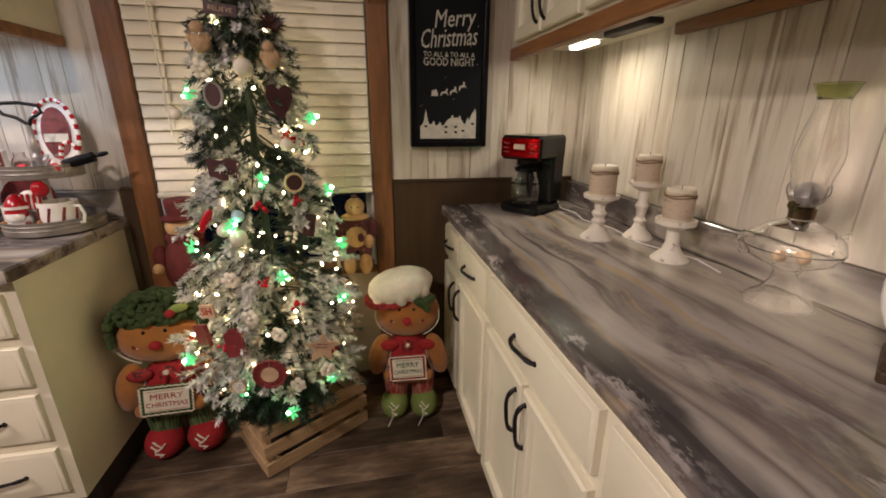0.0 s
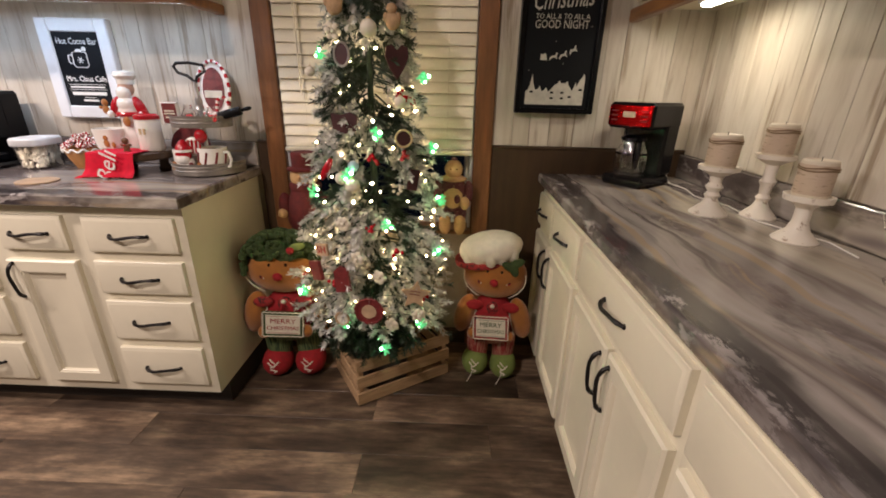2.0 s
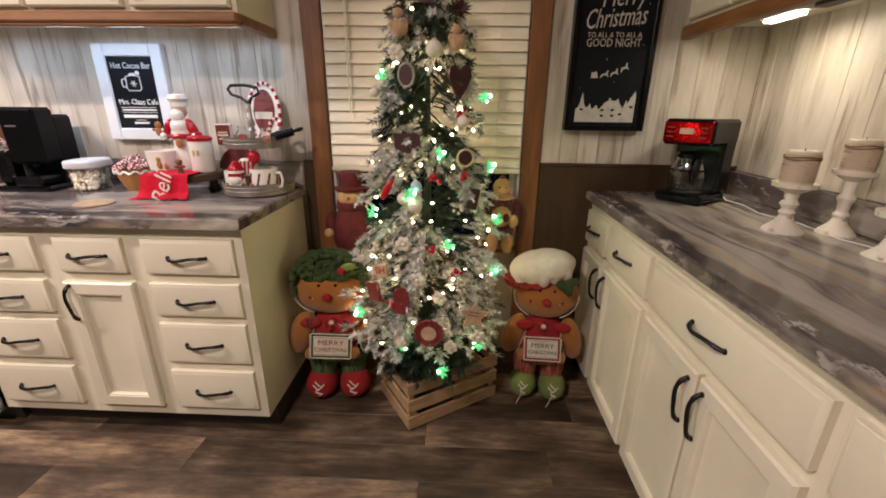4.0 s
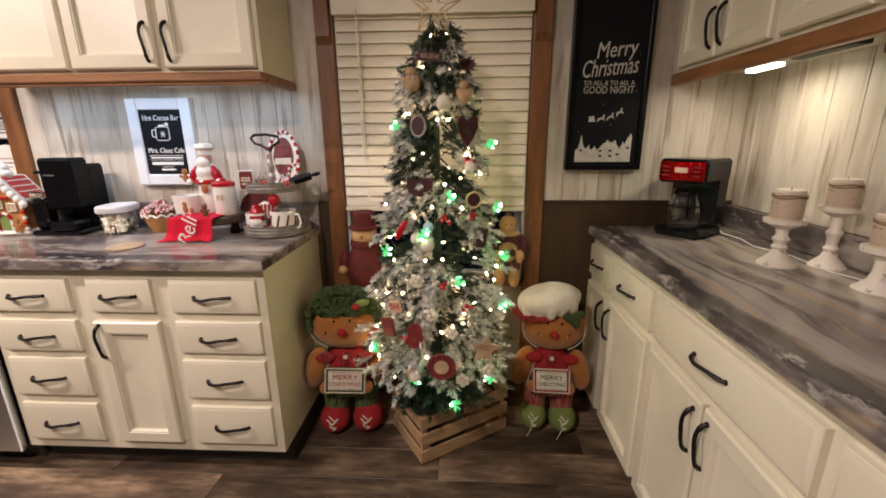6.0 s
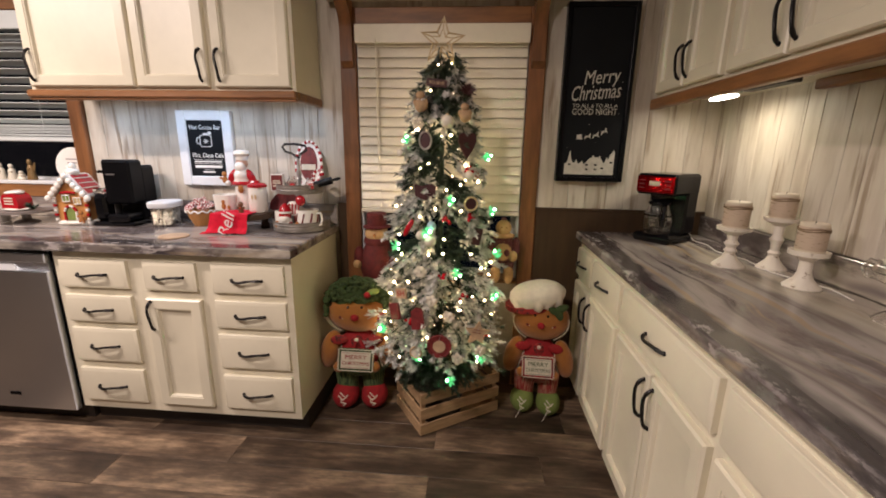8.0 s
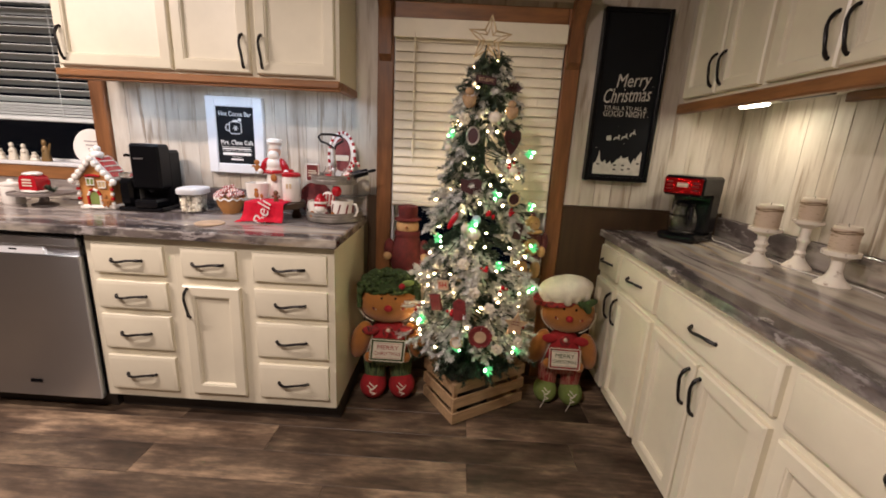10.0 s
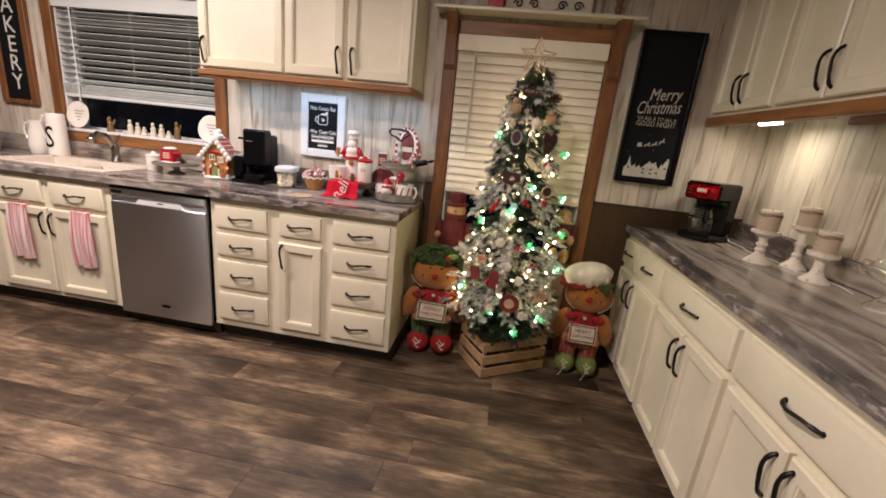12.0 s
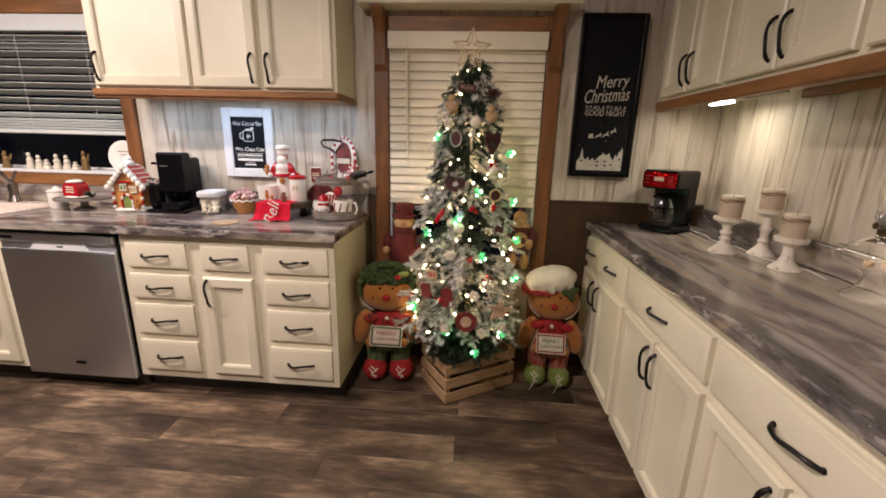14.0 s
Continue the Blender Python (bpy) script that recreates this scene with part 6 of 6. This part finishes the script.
# ---- marshmallow jar and peppermint bowl ----
mj = thing("marshmallow_jar", "clear tub of mini marshmallows with a white lid", "jar", pose(-0.824, -0.195, COUNTER, 0, 0, 10) @ Matrix.Diagonal((0.82, 1.18, 1.08, 1)))
sq = lambda a, n=28: [(a * (abs(math.cos(t)) ** 0.55) * (1 if math.cos(t) > 0 else -1), a * (abs(math.sin(t)) ** 0.55) * (1 if math.sin(t) > 0 else -1)) for t in [2 * math.pi * i / n for i in range(n)]]


def squircle(levels, n=28):
    s = Shape()
    vs = [(x, y, z) for a, z in levels for x, y in sq(a, n)]
    fs = [(j * n + i, j * n + (i + 1) % n, (j + 1) * n + (i + 1) % n, (j + 1) * n + i) for j in range(len(levels) - 1) for i in range(n)]
    return s.add(vs, fs + [tuple(range(n))[::-1], tuple(range((len(levels) - 1) * n, len(levels) * n))])


part("tub", squircle([(0.056, 0.0), (0.062, 0.006), (0.068, 0.088), (0.0665, 0.088), (0.060, 0.008), (0.02, 0.004)]), THIN_GLASS, mj)
part("lid", squircle([(0.072, 0.088), (0.075, 0.092), (0.075, 0.110), (0.070, 0.116), (0.03, 0.117)]), FRAME_WHITE, mj)
rng = random.Random(17)
mm = Shape()
for k in range(250):
    a = rng.uniform(0.010, 0.058)
    if rng.random() < 0.75:
        a = rng.uniform(0.045, 0.054)
    x, y = sq(a)[rng.randrange(28)]
    m = Matrix.Translation((x * 0.98, y * 0.98, rng.uniform(0.010, 0.080))) @ pose(0, 0, 0, rng.uniform(0, 180), rng.uniform(0, 180), 0)
    mm.lathe([(0.0052, -0.006), (0.0062, -0.004), (0.0062, 0.004), (0.0052, 0.006)], 8, at=m)
tagged(part("marshmallows", mm, WOOL, mj, "white mini marshmallows"), kind="stuff")

pb = thing("candy_bowl", "brown bowl with an icing rim", "bowl", pose(-0.652, -0.165, COUNTER) @ Matrix.Diagonal((0.90, 0.90, 1.15, 1)))
part("bowl", Shape().lathe([(0.045, 0.0), (0.048, 0.006), (0.066, 0.035), (0.080, 0.070), (0.082, 0.074), (0.076, 0.073), (0.060, 0.036), (0.01, 0.012)], 30), COOKIE, pb)
part("icing_rim", Shape().tube([(0.082 * math.cos(a), 0.082 * math.sin(a), 0.066 + 0.005 * math.sin(a * 12)) for a in [2 * math.pi * i / 72 for i in range(72)]], 0.004, 6, closed=True), WHITE, pb)
rng = random.Random(19)
CANDY = [WHITE, RED_GLOSS]
for k in range(64):
    a, rr = rng.uniform(0, 2 * math.pi), 0.066 * math.sqrt(rng.random())
    s = Shape()
    n = 12
    for j in range(n):
        t0, t1 = 2 * math.pi * j / n, 2 * math.pi * (j + 1) / n
        s.add([(0, 0, 0.005), (0.013 * math.cos(t0), 0.013 * math.sin(t0), 0.003), (0.013 * math.cos(t1), 0.013 * math.sin(t1), 0.003), (0, 0, -0.005), (0.013 * math.cos(t0), 0.013 * math.sin(t0), -0.003), (0.013 * math.cos(t1), 0.013 * math.sin(t1), -0.003)], [(0, 1, 2), (3, 5, 4), (1, 4, 5, 2)], j % 2)
    solid("peppermint", s, CANDY, "red and white striped peppermint candy in a bowl", "candy", pose(-0.652 + rr * math.cos(a), -0.165 + rr * math.sin(a), COUNTER + 0.086 + (0.074 - rr) * 0.85 * rng.uniform(0.7, 1.0), rng.uniform(-60, 60), rng.uniform(-60, 60), 0), "peppermints in the bowl")

solid("coaster", Shape().lathe([(0.060, 0.0), (0.062, 0.002), (0.062, 0.005), (0.058, 0.007), (0.040, 0.006)], 32), TAN, "round tan coaster on the counter", "coaster", pose(-0.585, -0.470, COUNTER + 0.0003))

# ---- riser with santa, mugs and red towel ----
rz = thing("wooden_riser", "round dark wooden riser on the counter", "riser", pose(-0.372, -0.235, COUNTER))
part("top", Shape().lathe([(0.128, 0.058), (0.132, 0.062), (0.132, 0.084), (0.128, 0.088), (0.05, 0.0885)], 40), WAINSCOT, rz)
for k in range(3):
    a = k * 2.094 + 0.5
    part("foot", Shape().lathe([(0.020, 0.0), (0.024, 0.015), (0.016, 0.030), (0.020, 0.0578)], 14, at=pose(0.085 * math.cos(a), 0.085 * math.sin(a), 0)), WAINSCOT, rz)
RT = COUNTER + 0.0888
s = Shape()
nx, nz = 30, 26
for side in (0, 1):
    vs, fs = [], []
    for j in range(nz):
        v = j / (nz - 1)
        for i in range(nx):
            u = i / (nx - 1) - 0.5
            if v < 0.30:
                y, z = 0.060 - 0.135 * (v / 0.30) * 1.0, 0.0035
            else:
                q = (v - 0.30) / 0.70
                y, z = -0.075 - 0.012 * q - 0.030 * max(0, q - 0.75) * 4 * 0.5 - 0.006 * math.sin(u * 16 + 1) * q, 0.0035 - 0.086 * q
            spread = 0.185 + 0.035 * max(0, v - 0.5)
            z = max(z, -0.0855 + 0.003 * math.sin(u * 12))
            vs.append((u * spread - 0.012 * v, y - 0.056, z + side * 0.0022 - (0 if v > 0.3 else 0)))
    for j in range(nz - 1):
        for i in range(nx - 1):
            q = (j * nx + i, j * nx + i + 1, (j + 1) * nx + i + 1, (j + 1) * nx + i)
            fs.append(q[::-1] if side else q)
    s.add(vs, fs)
tw = thing("red_towel", "red cloth towel with white script draped over the riser", "towel", pose(-0.378, -0.235, RT))
part("cloth", s, RED, tw)
part("lettering", Shape().text("Beli", 0.085, at=pose(-0.004, -0.151, -0.040, 8, -72, 0) @ lean), CHALK_WHITE, tw)
part("corner_fold", Shape().add([(-0.09, -0.15, -0.0845), (-0.135, -0.165, -0.0865), (-0.125, -0.150, -0.080), (-0.07, -0.130, -0.070), (-0.09, -0.15, -0.0865), (-0.135, -0.165, -0.0880), (-0.125, -0.150, -0.082), (-0.07, -0.130, -0.072)], [(0, 1, 2, 3), (7, 6, 5, 4), (0, 4, 5, 1), (1, 5, 6, 2), (2, 6, 7, 3), (3, 7, 4, 0)]), RED, tw)

sn = Shape()
sn.lathe([(0.046, 0.0), (0.050, 0.01), (0.046, 0.06), (0.040, 0.10), (0.045, 0.13), (0.030, 0.185)], 20, 0)
sn.lathe([(0.052, 0.118), (0.054, 0.126), (0.050, 0.134)], 20, 1)
sn.ball((0, -0.014, 0.160), 0.036, 0.030, 0.034, 16, 10, 0)
sn.ball((0, -0.004, 0.215), 0.027, 0.026, 0.028, 16, 10, 2)
sn.ball((0, -0.022, 0.198), 0.026, 0.018, 0.026, 14, 10, 0)
sn.lathe([(0.028, 0.230), (0.027, 0.246), (0.036, 0.258), (0.032, 0.272), (0.014, 0.276)], 18, 0)
for sx in (-1, 1):
    sn.ball((0, 0, 0), 0.018, 0.018, 0.042, 12, 8, 1, pose(sx * 0.046, -0.014, 0.150, 0, sx * -24, 0))
    sn.ball((sx * 0.060, -0.030, 0.125), 0.013, 0.013, 0.013, 10, 6, 0)
sn.ball((-0.075, -0.030, 0.140), 0.014, 0.006, 0.017, 10, 8, 3).ball((-0.075, -0.030, 0.165), 0.013, 0.006, 0.013, 10, 8, 3)
sn.ball((-0.093, -0.030, 0.148), 0.008, 0.005, 0.006, 8, 6, 3).ball((0.01, -0.052, 0.10), 0.015, 0.006, 0.018, 10, 8, 3)
solid("santa_figurine", sn, [WHITE, RED_GLOSS, material("figurine_face", (0.62, 0.36, 0.25), rough=0.4), GINGER], "white and red santa cookie figurine on the riser", "figurine", pose(-0.405, -0.165, RT) @ Matrix.Scale(1.08, 4))


def canister(x, y, z, r, h, lid, label):
    o = thing("canister", label, "canister", pose(x, y, z))
    part("vessel", Shape().lathe([(r * 0.92, 0.0), (r, 0.006), (r, h - 0.01), (r * 0.94, h)], 26), WHITE, o)
    if lid:
        part("lid", Shape().lathe([(r * 1.03, h), (r * 1.04, h + 0.012), (r * 0.8, h + 0.020), (0.012, h + 0.022), (0.012, h + 0.030), (0.004, h + 0.034)], 26), RED_GLOSS, o, "red lid")
    return o


o = canister(-0.300, -0.235, RT, 0.044, 0.122, True, "white canister with a red lid on the riser")
for k in range(2):
    part("ink_mark", Shape().box(-0.010 + 0.016 * k, -0.002 + 0.016 * k, -0.0455, -0.042, 0.066, 0.088), GOLD, o)
o = thing("white_box", "small white tub with gingerbread motif on the riser", "tub", pose(-0.478, -0.215, RT))
part("vessel", squircle([(0.040, 0.0), (0.046, 0.006), (0.052, 0.080), (0.049, 0.081), (0.042, 0.012), (0.01, 0.010)]), WHITE, o)
part("motif", Shape().ball((0.012, -0.048, 0.026), 0.012, 0.004, 0.016, 10, 8).ball((0.012, -0.049, 0.048), 0.010, 0.004, 0.010, 10, 8).ball((0.036, -0.044, 0.020), 0.008, 0.004, 0.012, 10, 8), GINGER, o)
g = Shape().ball((0, 0, 0.020), 0.012, 0.008, 0.018, 12, 8, 0).ball((0, 0, 0.046), 0.013, 0.009, 0.013, 12, 8, 0).ball((0, -0.008, 0.030), 0.006, 0.004, 0.004, 8, 6, 1)
for sx in (-1, 1):
    g.ball((sx * 0.014, 0, 0.030), 0.008, 0.006, 0.006, 8, 6, 0).ball((sx * 0.007, 0, 0.006), 0.006, 0.007, 0.008, 8, 6, 0)
solid("gingerbread_figurine", g, [material("cocoa_brown", (0.16, 0.07, 0.03), rough=0.5), RED_GLOSS], "tiny brown gingerbread figurine on the riser", "figurine", pose(-0.345, -0.318, RT))

# ---- two-tier tray ----
GALV = material("galvanised_tin", (0.30, 0.27, 0.235), rough=0.42, metal=0.25, vary=0.2, scale=14)
TRX, TRY = -0.098, -0.200
tt = thing("tiered_tray", "galvanised two-tier tray with a wire handle", "tiered tray", pose(TRX, TRY, COUNTER))


def tin(r, z, h):
    pr = [(r * 0.985, z), (r, z + 0.004), (r * 0.99, z + h * 0.30), (r * 1.012, z + h * 0.38), (r * 0.99, z + h * 0.46), (r * 0.99, z + h * 0.62), (r * 1.012, z + h * 0.70), (r * 0.99, z + h * 0.78), (r * 1.015, z + h), (r * 0.985, z + h), (r * 0.975, z + 0.008), (0.01, z + 0.006)]
    return Shape().lathe(pr, 44)


part("lower_tray", tin(0.138, 0.006, 0.046), GALV, tt)
part("upper_tray", tin(0.112, 0.186, 0.044), GALV, tt)
part("base_ring", Shape().lathe([(0.120, 0.0), (0.122, 0.0055), (0.110, 0.006)], 36), BLACK, tt)
part("post", Shape().lathe([(0.014, 0.014), (0.008, 0.03), (0.008, 0.186), (0.008, 0.24), (0.016, 0.25), (0.010, 0.262), (0.015, 0.28), (0.008, 0.30), (0.007, 0.352)], 14), SILVER, tt)
part("handle", Shape().tube([(0.0, 0, 0.345), (0.012, 0, 0.372), (0.046, 0, 0.392), (0.040, 0, 0.412), (-0.01, 0, 0.420), (-0.062, 0, 0.418), (-0.075, 0, 0.405), (-0.062, 0, 0.384), (-0.028, 0, 0.374), (0.0, 0, 0.352)], 0.0058, 8), IRON, tt, "dark iron loop handle")
LOW, HIGH = COUNTER + 0.0145, COUNTER + 0.1945


def mug(x, y, z, r, h, turn, label, stripes=True):
    o = thing("mug", label, "mug", pose(x, y, z, 0, 0, turn), "christmas mugs")
    part("cup", Shape().lathe([(r * 0.85, 0.0), (r * 0.96, 0.005), (r, 0.02), (r, h), (r * 0.94, h), (r * 0.92, 0.014), (0.006, 0.010)], 28), WHITE, o)
    part("handle", Shape().tube([(r * 0.97, 0, h * 0.82), (r + 0.020, 0, h * 0.84), (r + 0.029, 0, h * 0.55), (r + 0.020, 0, h * 0.26), (r * 0.97, 0, h * 0.22)], 0.0055, 8), WHITE, o)
    if stripes:
        for k in range(9):
            a = 2 * math.pi * k / 9
            part("stripe", Shape().tube([((r + 0.0002) * math.cos(a - 0.16), (r + 0.0002) * math.sin(a - 0.16), h * 0.16), ((r + 0.0008) * math.cos(a), (r + 0.0008) * math.sin(a), h * 0.5), ((r + 0.0002) * math.cos(a + 0.16), (r + 0.0002) * math.sin(a + 0.16), h * 0.84)], 0.0042, 6, flat=0.6), DARK_RED, o)
    return o


mug(-0.044, -0.258, LOW, 0.054, 0.096, -12, "white mug with dark red candy stripes in the tray")
mug(-0.175, -0.230, LOW, 0.044, 0.082, 150, "plain white mug in the lower tray", False)
s = Shape().ball((0, 0, 0.030), 0.030, 0.022, 0.032, 16, 10, 0).ball((0, -0.006, 0.058), 0.026, 0.020, 0.024, 16, 10, 1).ball((0, -0.014, 0.048), 0.024, 0.014, 0.020, 14, 10, 0)
s.lathe([(0.026, 0.074), (0.024, 0.086), (0.012, 0.104), (0.004, 0.110)], 16, 1)
s.lathe([(0.029, 0.070), (0.029, 0.078)], 16, 0)
solid("santa_figurine", s, [WHITE, RED_GLOSS], "small red and white santa figurine in the lower tray", "figurine", pose(-0.140, -0.290, LOW) @ Matrix.Scale(1.15, 4))
for k, (x, y) in enumerate(((-0.170, -0.305), (-0.105, -0.315), (-0.085, -0.310))):
    solid("cookie_ornament", Shape().ball((0, 0, 0.016), 0.014, 0.006, 0.016, 12, 8).ball((0.0, 0, 0.034), 0.009, 0.005, 0.009, 10, 6), GINGER if k != 1 else DARK_RED, "small gingerbread cookie leaning in the tray", "cookie", pose(x, y, LOW + 0.001, 0, 14 * k - 12, 0), "tray cookies")
s = Shape().ball((0, 0, 0.024), 0.024, 0.020, 0.026, 14, 10)
solid("red_bauble", s, RED_GLOSS, "glossy red bauble hanging under the upper tray", "ornament", pose(-0.060, -0.292, COUNTER + 0.132))
s = Shape().ball((0, 0, 0.045), 0.034, 0.010, 0.036, 18, 10, 0)
for k in range(5):
    s.tube([(-0.034 + 0.016 * k, -0.011, 0.020), (-0.028 + 0.016 * k, -0.013, 0.070)], 0.004, 6, 1)
solid("peppermint_plate", s, [WHITE, RED_GLOSS], "red and white striped candy disc in the lower tray", "ornament", pose(-0.108, -0.272, LOW + 0.055))
sb = thing("baking_sign", "small red block sign with white border in the tray", "sign", pose(-0.188, -0.255, HIGH, 0, 0, 6))
part("block", Shape().box(-0.030, 0.030, 0.0, 0.022, 0.0, 0.082, 0.002), WHITE, sb)
part("panel", Shape().box(-0.026, 0.026, -0.0022, -0.0003, 0.004, 0.078, 0.0008), DARK_RED, sb)
for k, (w, z) in enumerate(((0.036, 0.050), (0.040, 0.040), (0.034, 0.026))):
    part("ink_line", Shape().box(-w / 2, w / 2, -0.0036, -0.0024, z - 0.003, z + 0.003), WOOL, sb)
pl = thing("oval_plate", "oval red plate edged with candy-cane twist", "plate", pose(-0.085, -0.118, HIGH + 0.001, -8, 0, 0) @ Matrix.Scale(1.08, 4))
ov = [(0.062 * math.cos(a), 0.112 + 0.110 * math.sin(a)) for a in [2 * math.pi * i / 40 for i in range(40)]]
part("dish", Shape().prism([(x * 0.92, 0.112 + (z - 0.112) * 0.94) for x, z in ov], 0.008), WHITE, pl)
part("red_centre", Shape().prism([(x * 0.66, 0.120 + (z - 0.112) * 0.72) for x, z in ov], 0.003, at=pose(0, -0.0035, 0)), DARK_RED, pl)
part("label_bar", Shape().box(-0.034, 0.034, -0.0065, -0.004, 0.090, 0.116), WOOL, pl)
for k in range(40):
    (ax, az), (bx, bz) = ov[k], ov[(k + 1) % 40]
    part("twist", Shape().tube([(ax, -0.002, az), (bx, -0.002, bz)], 0.0065, 7), RED_GLOSS if k % 2 else WHITE, pl)
for x, y, hh in ((-0.108, -0.262, 0.075), (-0.020, -0.258, 0.068)):
    o = thing("glass_jar", "little clear glass jar with candy in the upper tray", "jar", pose(x, y, HIGH))
    part("vessel", Shape().lathe([(0.018, 0.0), (0.023, 0.006), (0.025, hh * 0.6), (0.014, hh * 0.85), (0.015, hh), (0.012, hh), (0.011, hh * 0.85), (0.022, hh * 0.6), (0.019, 0.008), (0.004, 0.006)], 20), THIN_GLASS, o)
    part("candy", Shape().ball((0, 0, 0.024), 0.017, 0.017, 0.016, 12, 8), RED_GLOSS, o)
cc = Shape()
for k in range(14):
    t0, t1 = k / 14, (k + 1) / 14
    f3 = lambda t: (0.0, 0.0, 0.085 * t / 0.6) if t < 0.6 else (0.022 - 0.022 * math.cos((t - 0.6) / 0.4 * math.pi), 0.0, 0.085 + 0.022 * math.sin((t - 0.6) / 0.4 * math.pi))
    cc.tube([f3(t0), f3(t1)], 0.0068, 8, k % 2)
solid("candy_cane", cc, CANDY, "red and white candy cane standing in the tray", "candy cane", pose(-0.026, -0.225, HIGH, -6, 8, 0))
rp = thing("rolling_pin", "small black rolling pin laid across the upper tray", "rolling pin", pose(0.030, -0.215, COUNTER + 0.238, 0, 74, 10))
part("roller", Shape().lathe([(0.012, -0.045), (0.017, -0.043), (0.017, 0.043), (0.012, 0.045)], 18), BLACK_SATIN, rp)
part("grip", Shape().lathe([(0.005, 0.045), (0.006, 0.050), (0.0085, 0.068), (0.006, 0.082), (0.003, 0.086)], 12), BLACK_SATIN, rp)
o = thing("red_plate", "dark red plate leaning on the wall behind the tray", "plate", pose(-0.225, -0.092, COUNTER + 0.0865, 80, 0, 0))
part("dish", Shape().lathe([(0.05, 0.0), (0.086, 0.010), (0.088, 0.014), (0.06, 0.006), (0.004, 0.005)], 30), DARK_RED, o)

# ---- on the shelf over the tall window ----
SH = 2.0185
o = thing("scroll_sign", "cream sign with dark iron scrollwork on the shelf", "sign", pose(0.640, -0.095, SH))
part("board", Shape().box(-0.235, 0.235, 0.0, 0.018, 0.0, 0.20, 0.003), WOOL, o)
for sx in (-1, 1):
    for k in range(2):
        pts = [(sx * (0.075 + 0.085 * k) + sx * 0.026 * (1 - i / 16) * math.cos(i * 0.62), -0.004, 0.042 + 0.026 * (1 - i / 16) * math.sin(i * 0.62)) for i in range(15)]
        part("scroll", Shape().tube(pts, 0.0042, 6), IRON, o)
part("scroll", Shape().tube([(-0.06, -0.004, 0.030), (-0.03, -0.004, 0.016), (0.03, -0.004, 0.016), (0.06, -0.004, 0.030)], 0.0042, 6), GOLD, o)
solid("red_tin", Shape().box(-0.045, 0.045, -0.03, 0.03, 0.0, 0.11, 0.006), RED_GLOSS, "small red tin on the shelf", "tin", pose(0.360, -0.100, SH))
s = Shape().lathe([(0.030, 0.0), (0.030, 0.01), (0.014, 0.02), (0.022, 0.05), (0.012, 0.06), (0.020, 0.085), (0.024, 0.12)], 16)
solid("wooden_spindle", s, TRIM, "turned wooden spindle candlestick on the shelf", "candlestick", pose(1.010, -0.095, SH))

# clear glass lets the room's light through
for ob in scene.objects:
    if ob.type == "MESH" and ob.data.materials and ob.data.materials[0] in (GLASS, THIN_GLASS, GREEN_TINT):
        ob.visible_shadow = False

# ---- boards and planks ----
BOARD_MESH = {}


def board(parent, axis, a, b, z0, z1, plane):
    w = round(b - a, 3)
    key = (w, round(z0, 3), round(z1, 3))
    if key not in BOARD_MESH:
        BOARD_MESH[key] = Shape().box(0.0006, w - 0.0006, -0.001, 0.010, z0, z1, 0.0016).mesh("board", BOARD)
    part("board", BOARD_MESH[key], None, wall_back if axis == "x" else wall_right, at=pose(a, plane, 0) if axis == "x" else pose(plane, a, 0, 0, 0, -90))


rng = random.Random(3)
WIDTHS = (0.062, 0.085, 0.104, 0.074, 0.118, 0.092)


def board_run(axis, a, b, z0, z1, plane):
    u = a
    while u < b - 0.001:
        w = min(rng.choice(WIDTHS), b - u)
        if b - u - w < 0.03:
            w = b - u
        if axis == "x":
            board(parent=None, axis="x", a=u, b=u + w, z0=z0, z1=z1, plane=plane)
        else:
            board(None, "y", -u, -u + w, z0, z1, plane)
        u += w


board_run("x", LEFT, -2.682, 1.021, TOP, BACK)
board_run("x", -2.680, -1.340, 2.062, TOP, BACK)
board_run("x", -1.338, 0.084, 1.021, TOP, BACK)
board_run("x", 0.086, 1.089, 1.977, TOP, BACK)
board_run("x", 1.091, RIGHT, WAINS + 0.001, TOP, BACK)
board_run("y", 0.031, 4.9, 1.013, TOP, RIGHT)

PW, PL = 0.162, 1.345
JOINT = {4: -0.25, 5: 0.62, 6: 0.06, 7: 0.30, 8: -1.14}
PLANK_MESH = {}
rng = random.Random(11)
row = 0
y = 0.033
while y > -4.9:
    y1 = y - PW
    u = LEFT - (LEFT - JOINT.get(row, rng.uniform(0, PL))) % PL
    while u < RIGHT:
        a, b = max(u, LEFT), min(u + PL, RIGHT)
        if b - a > 0.01 and y1 > -4.95:
            w = round(b - a, 3)
            if w not in PLANK_MESH:
                PLANK_MESH[w] = Shape().box(0.0004, w - 0.0004, 0.0004, PW - 0.0004, -0.004, 0.0, 0.0009).mesh("plank", PLANK)
            part("plank", PLANK_MESH[w], None, floor, at=pose(a, y1, 0))
        u += PL
    y, row = y1, row + 1
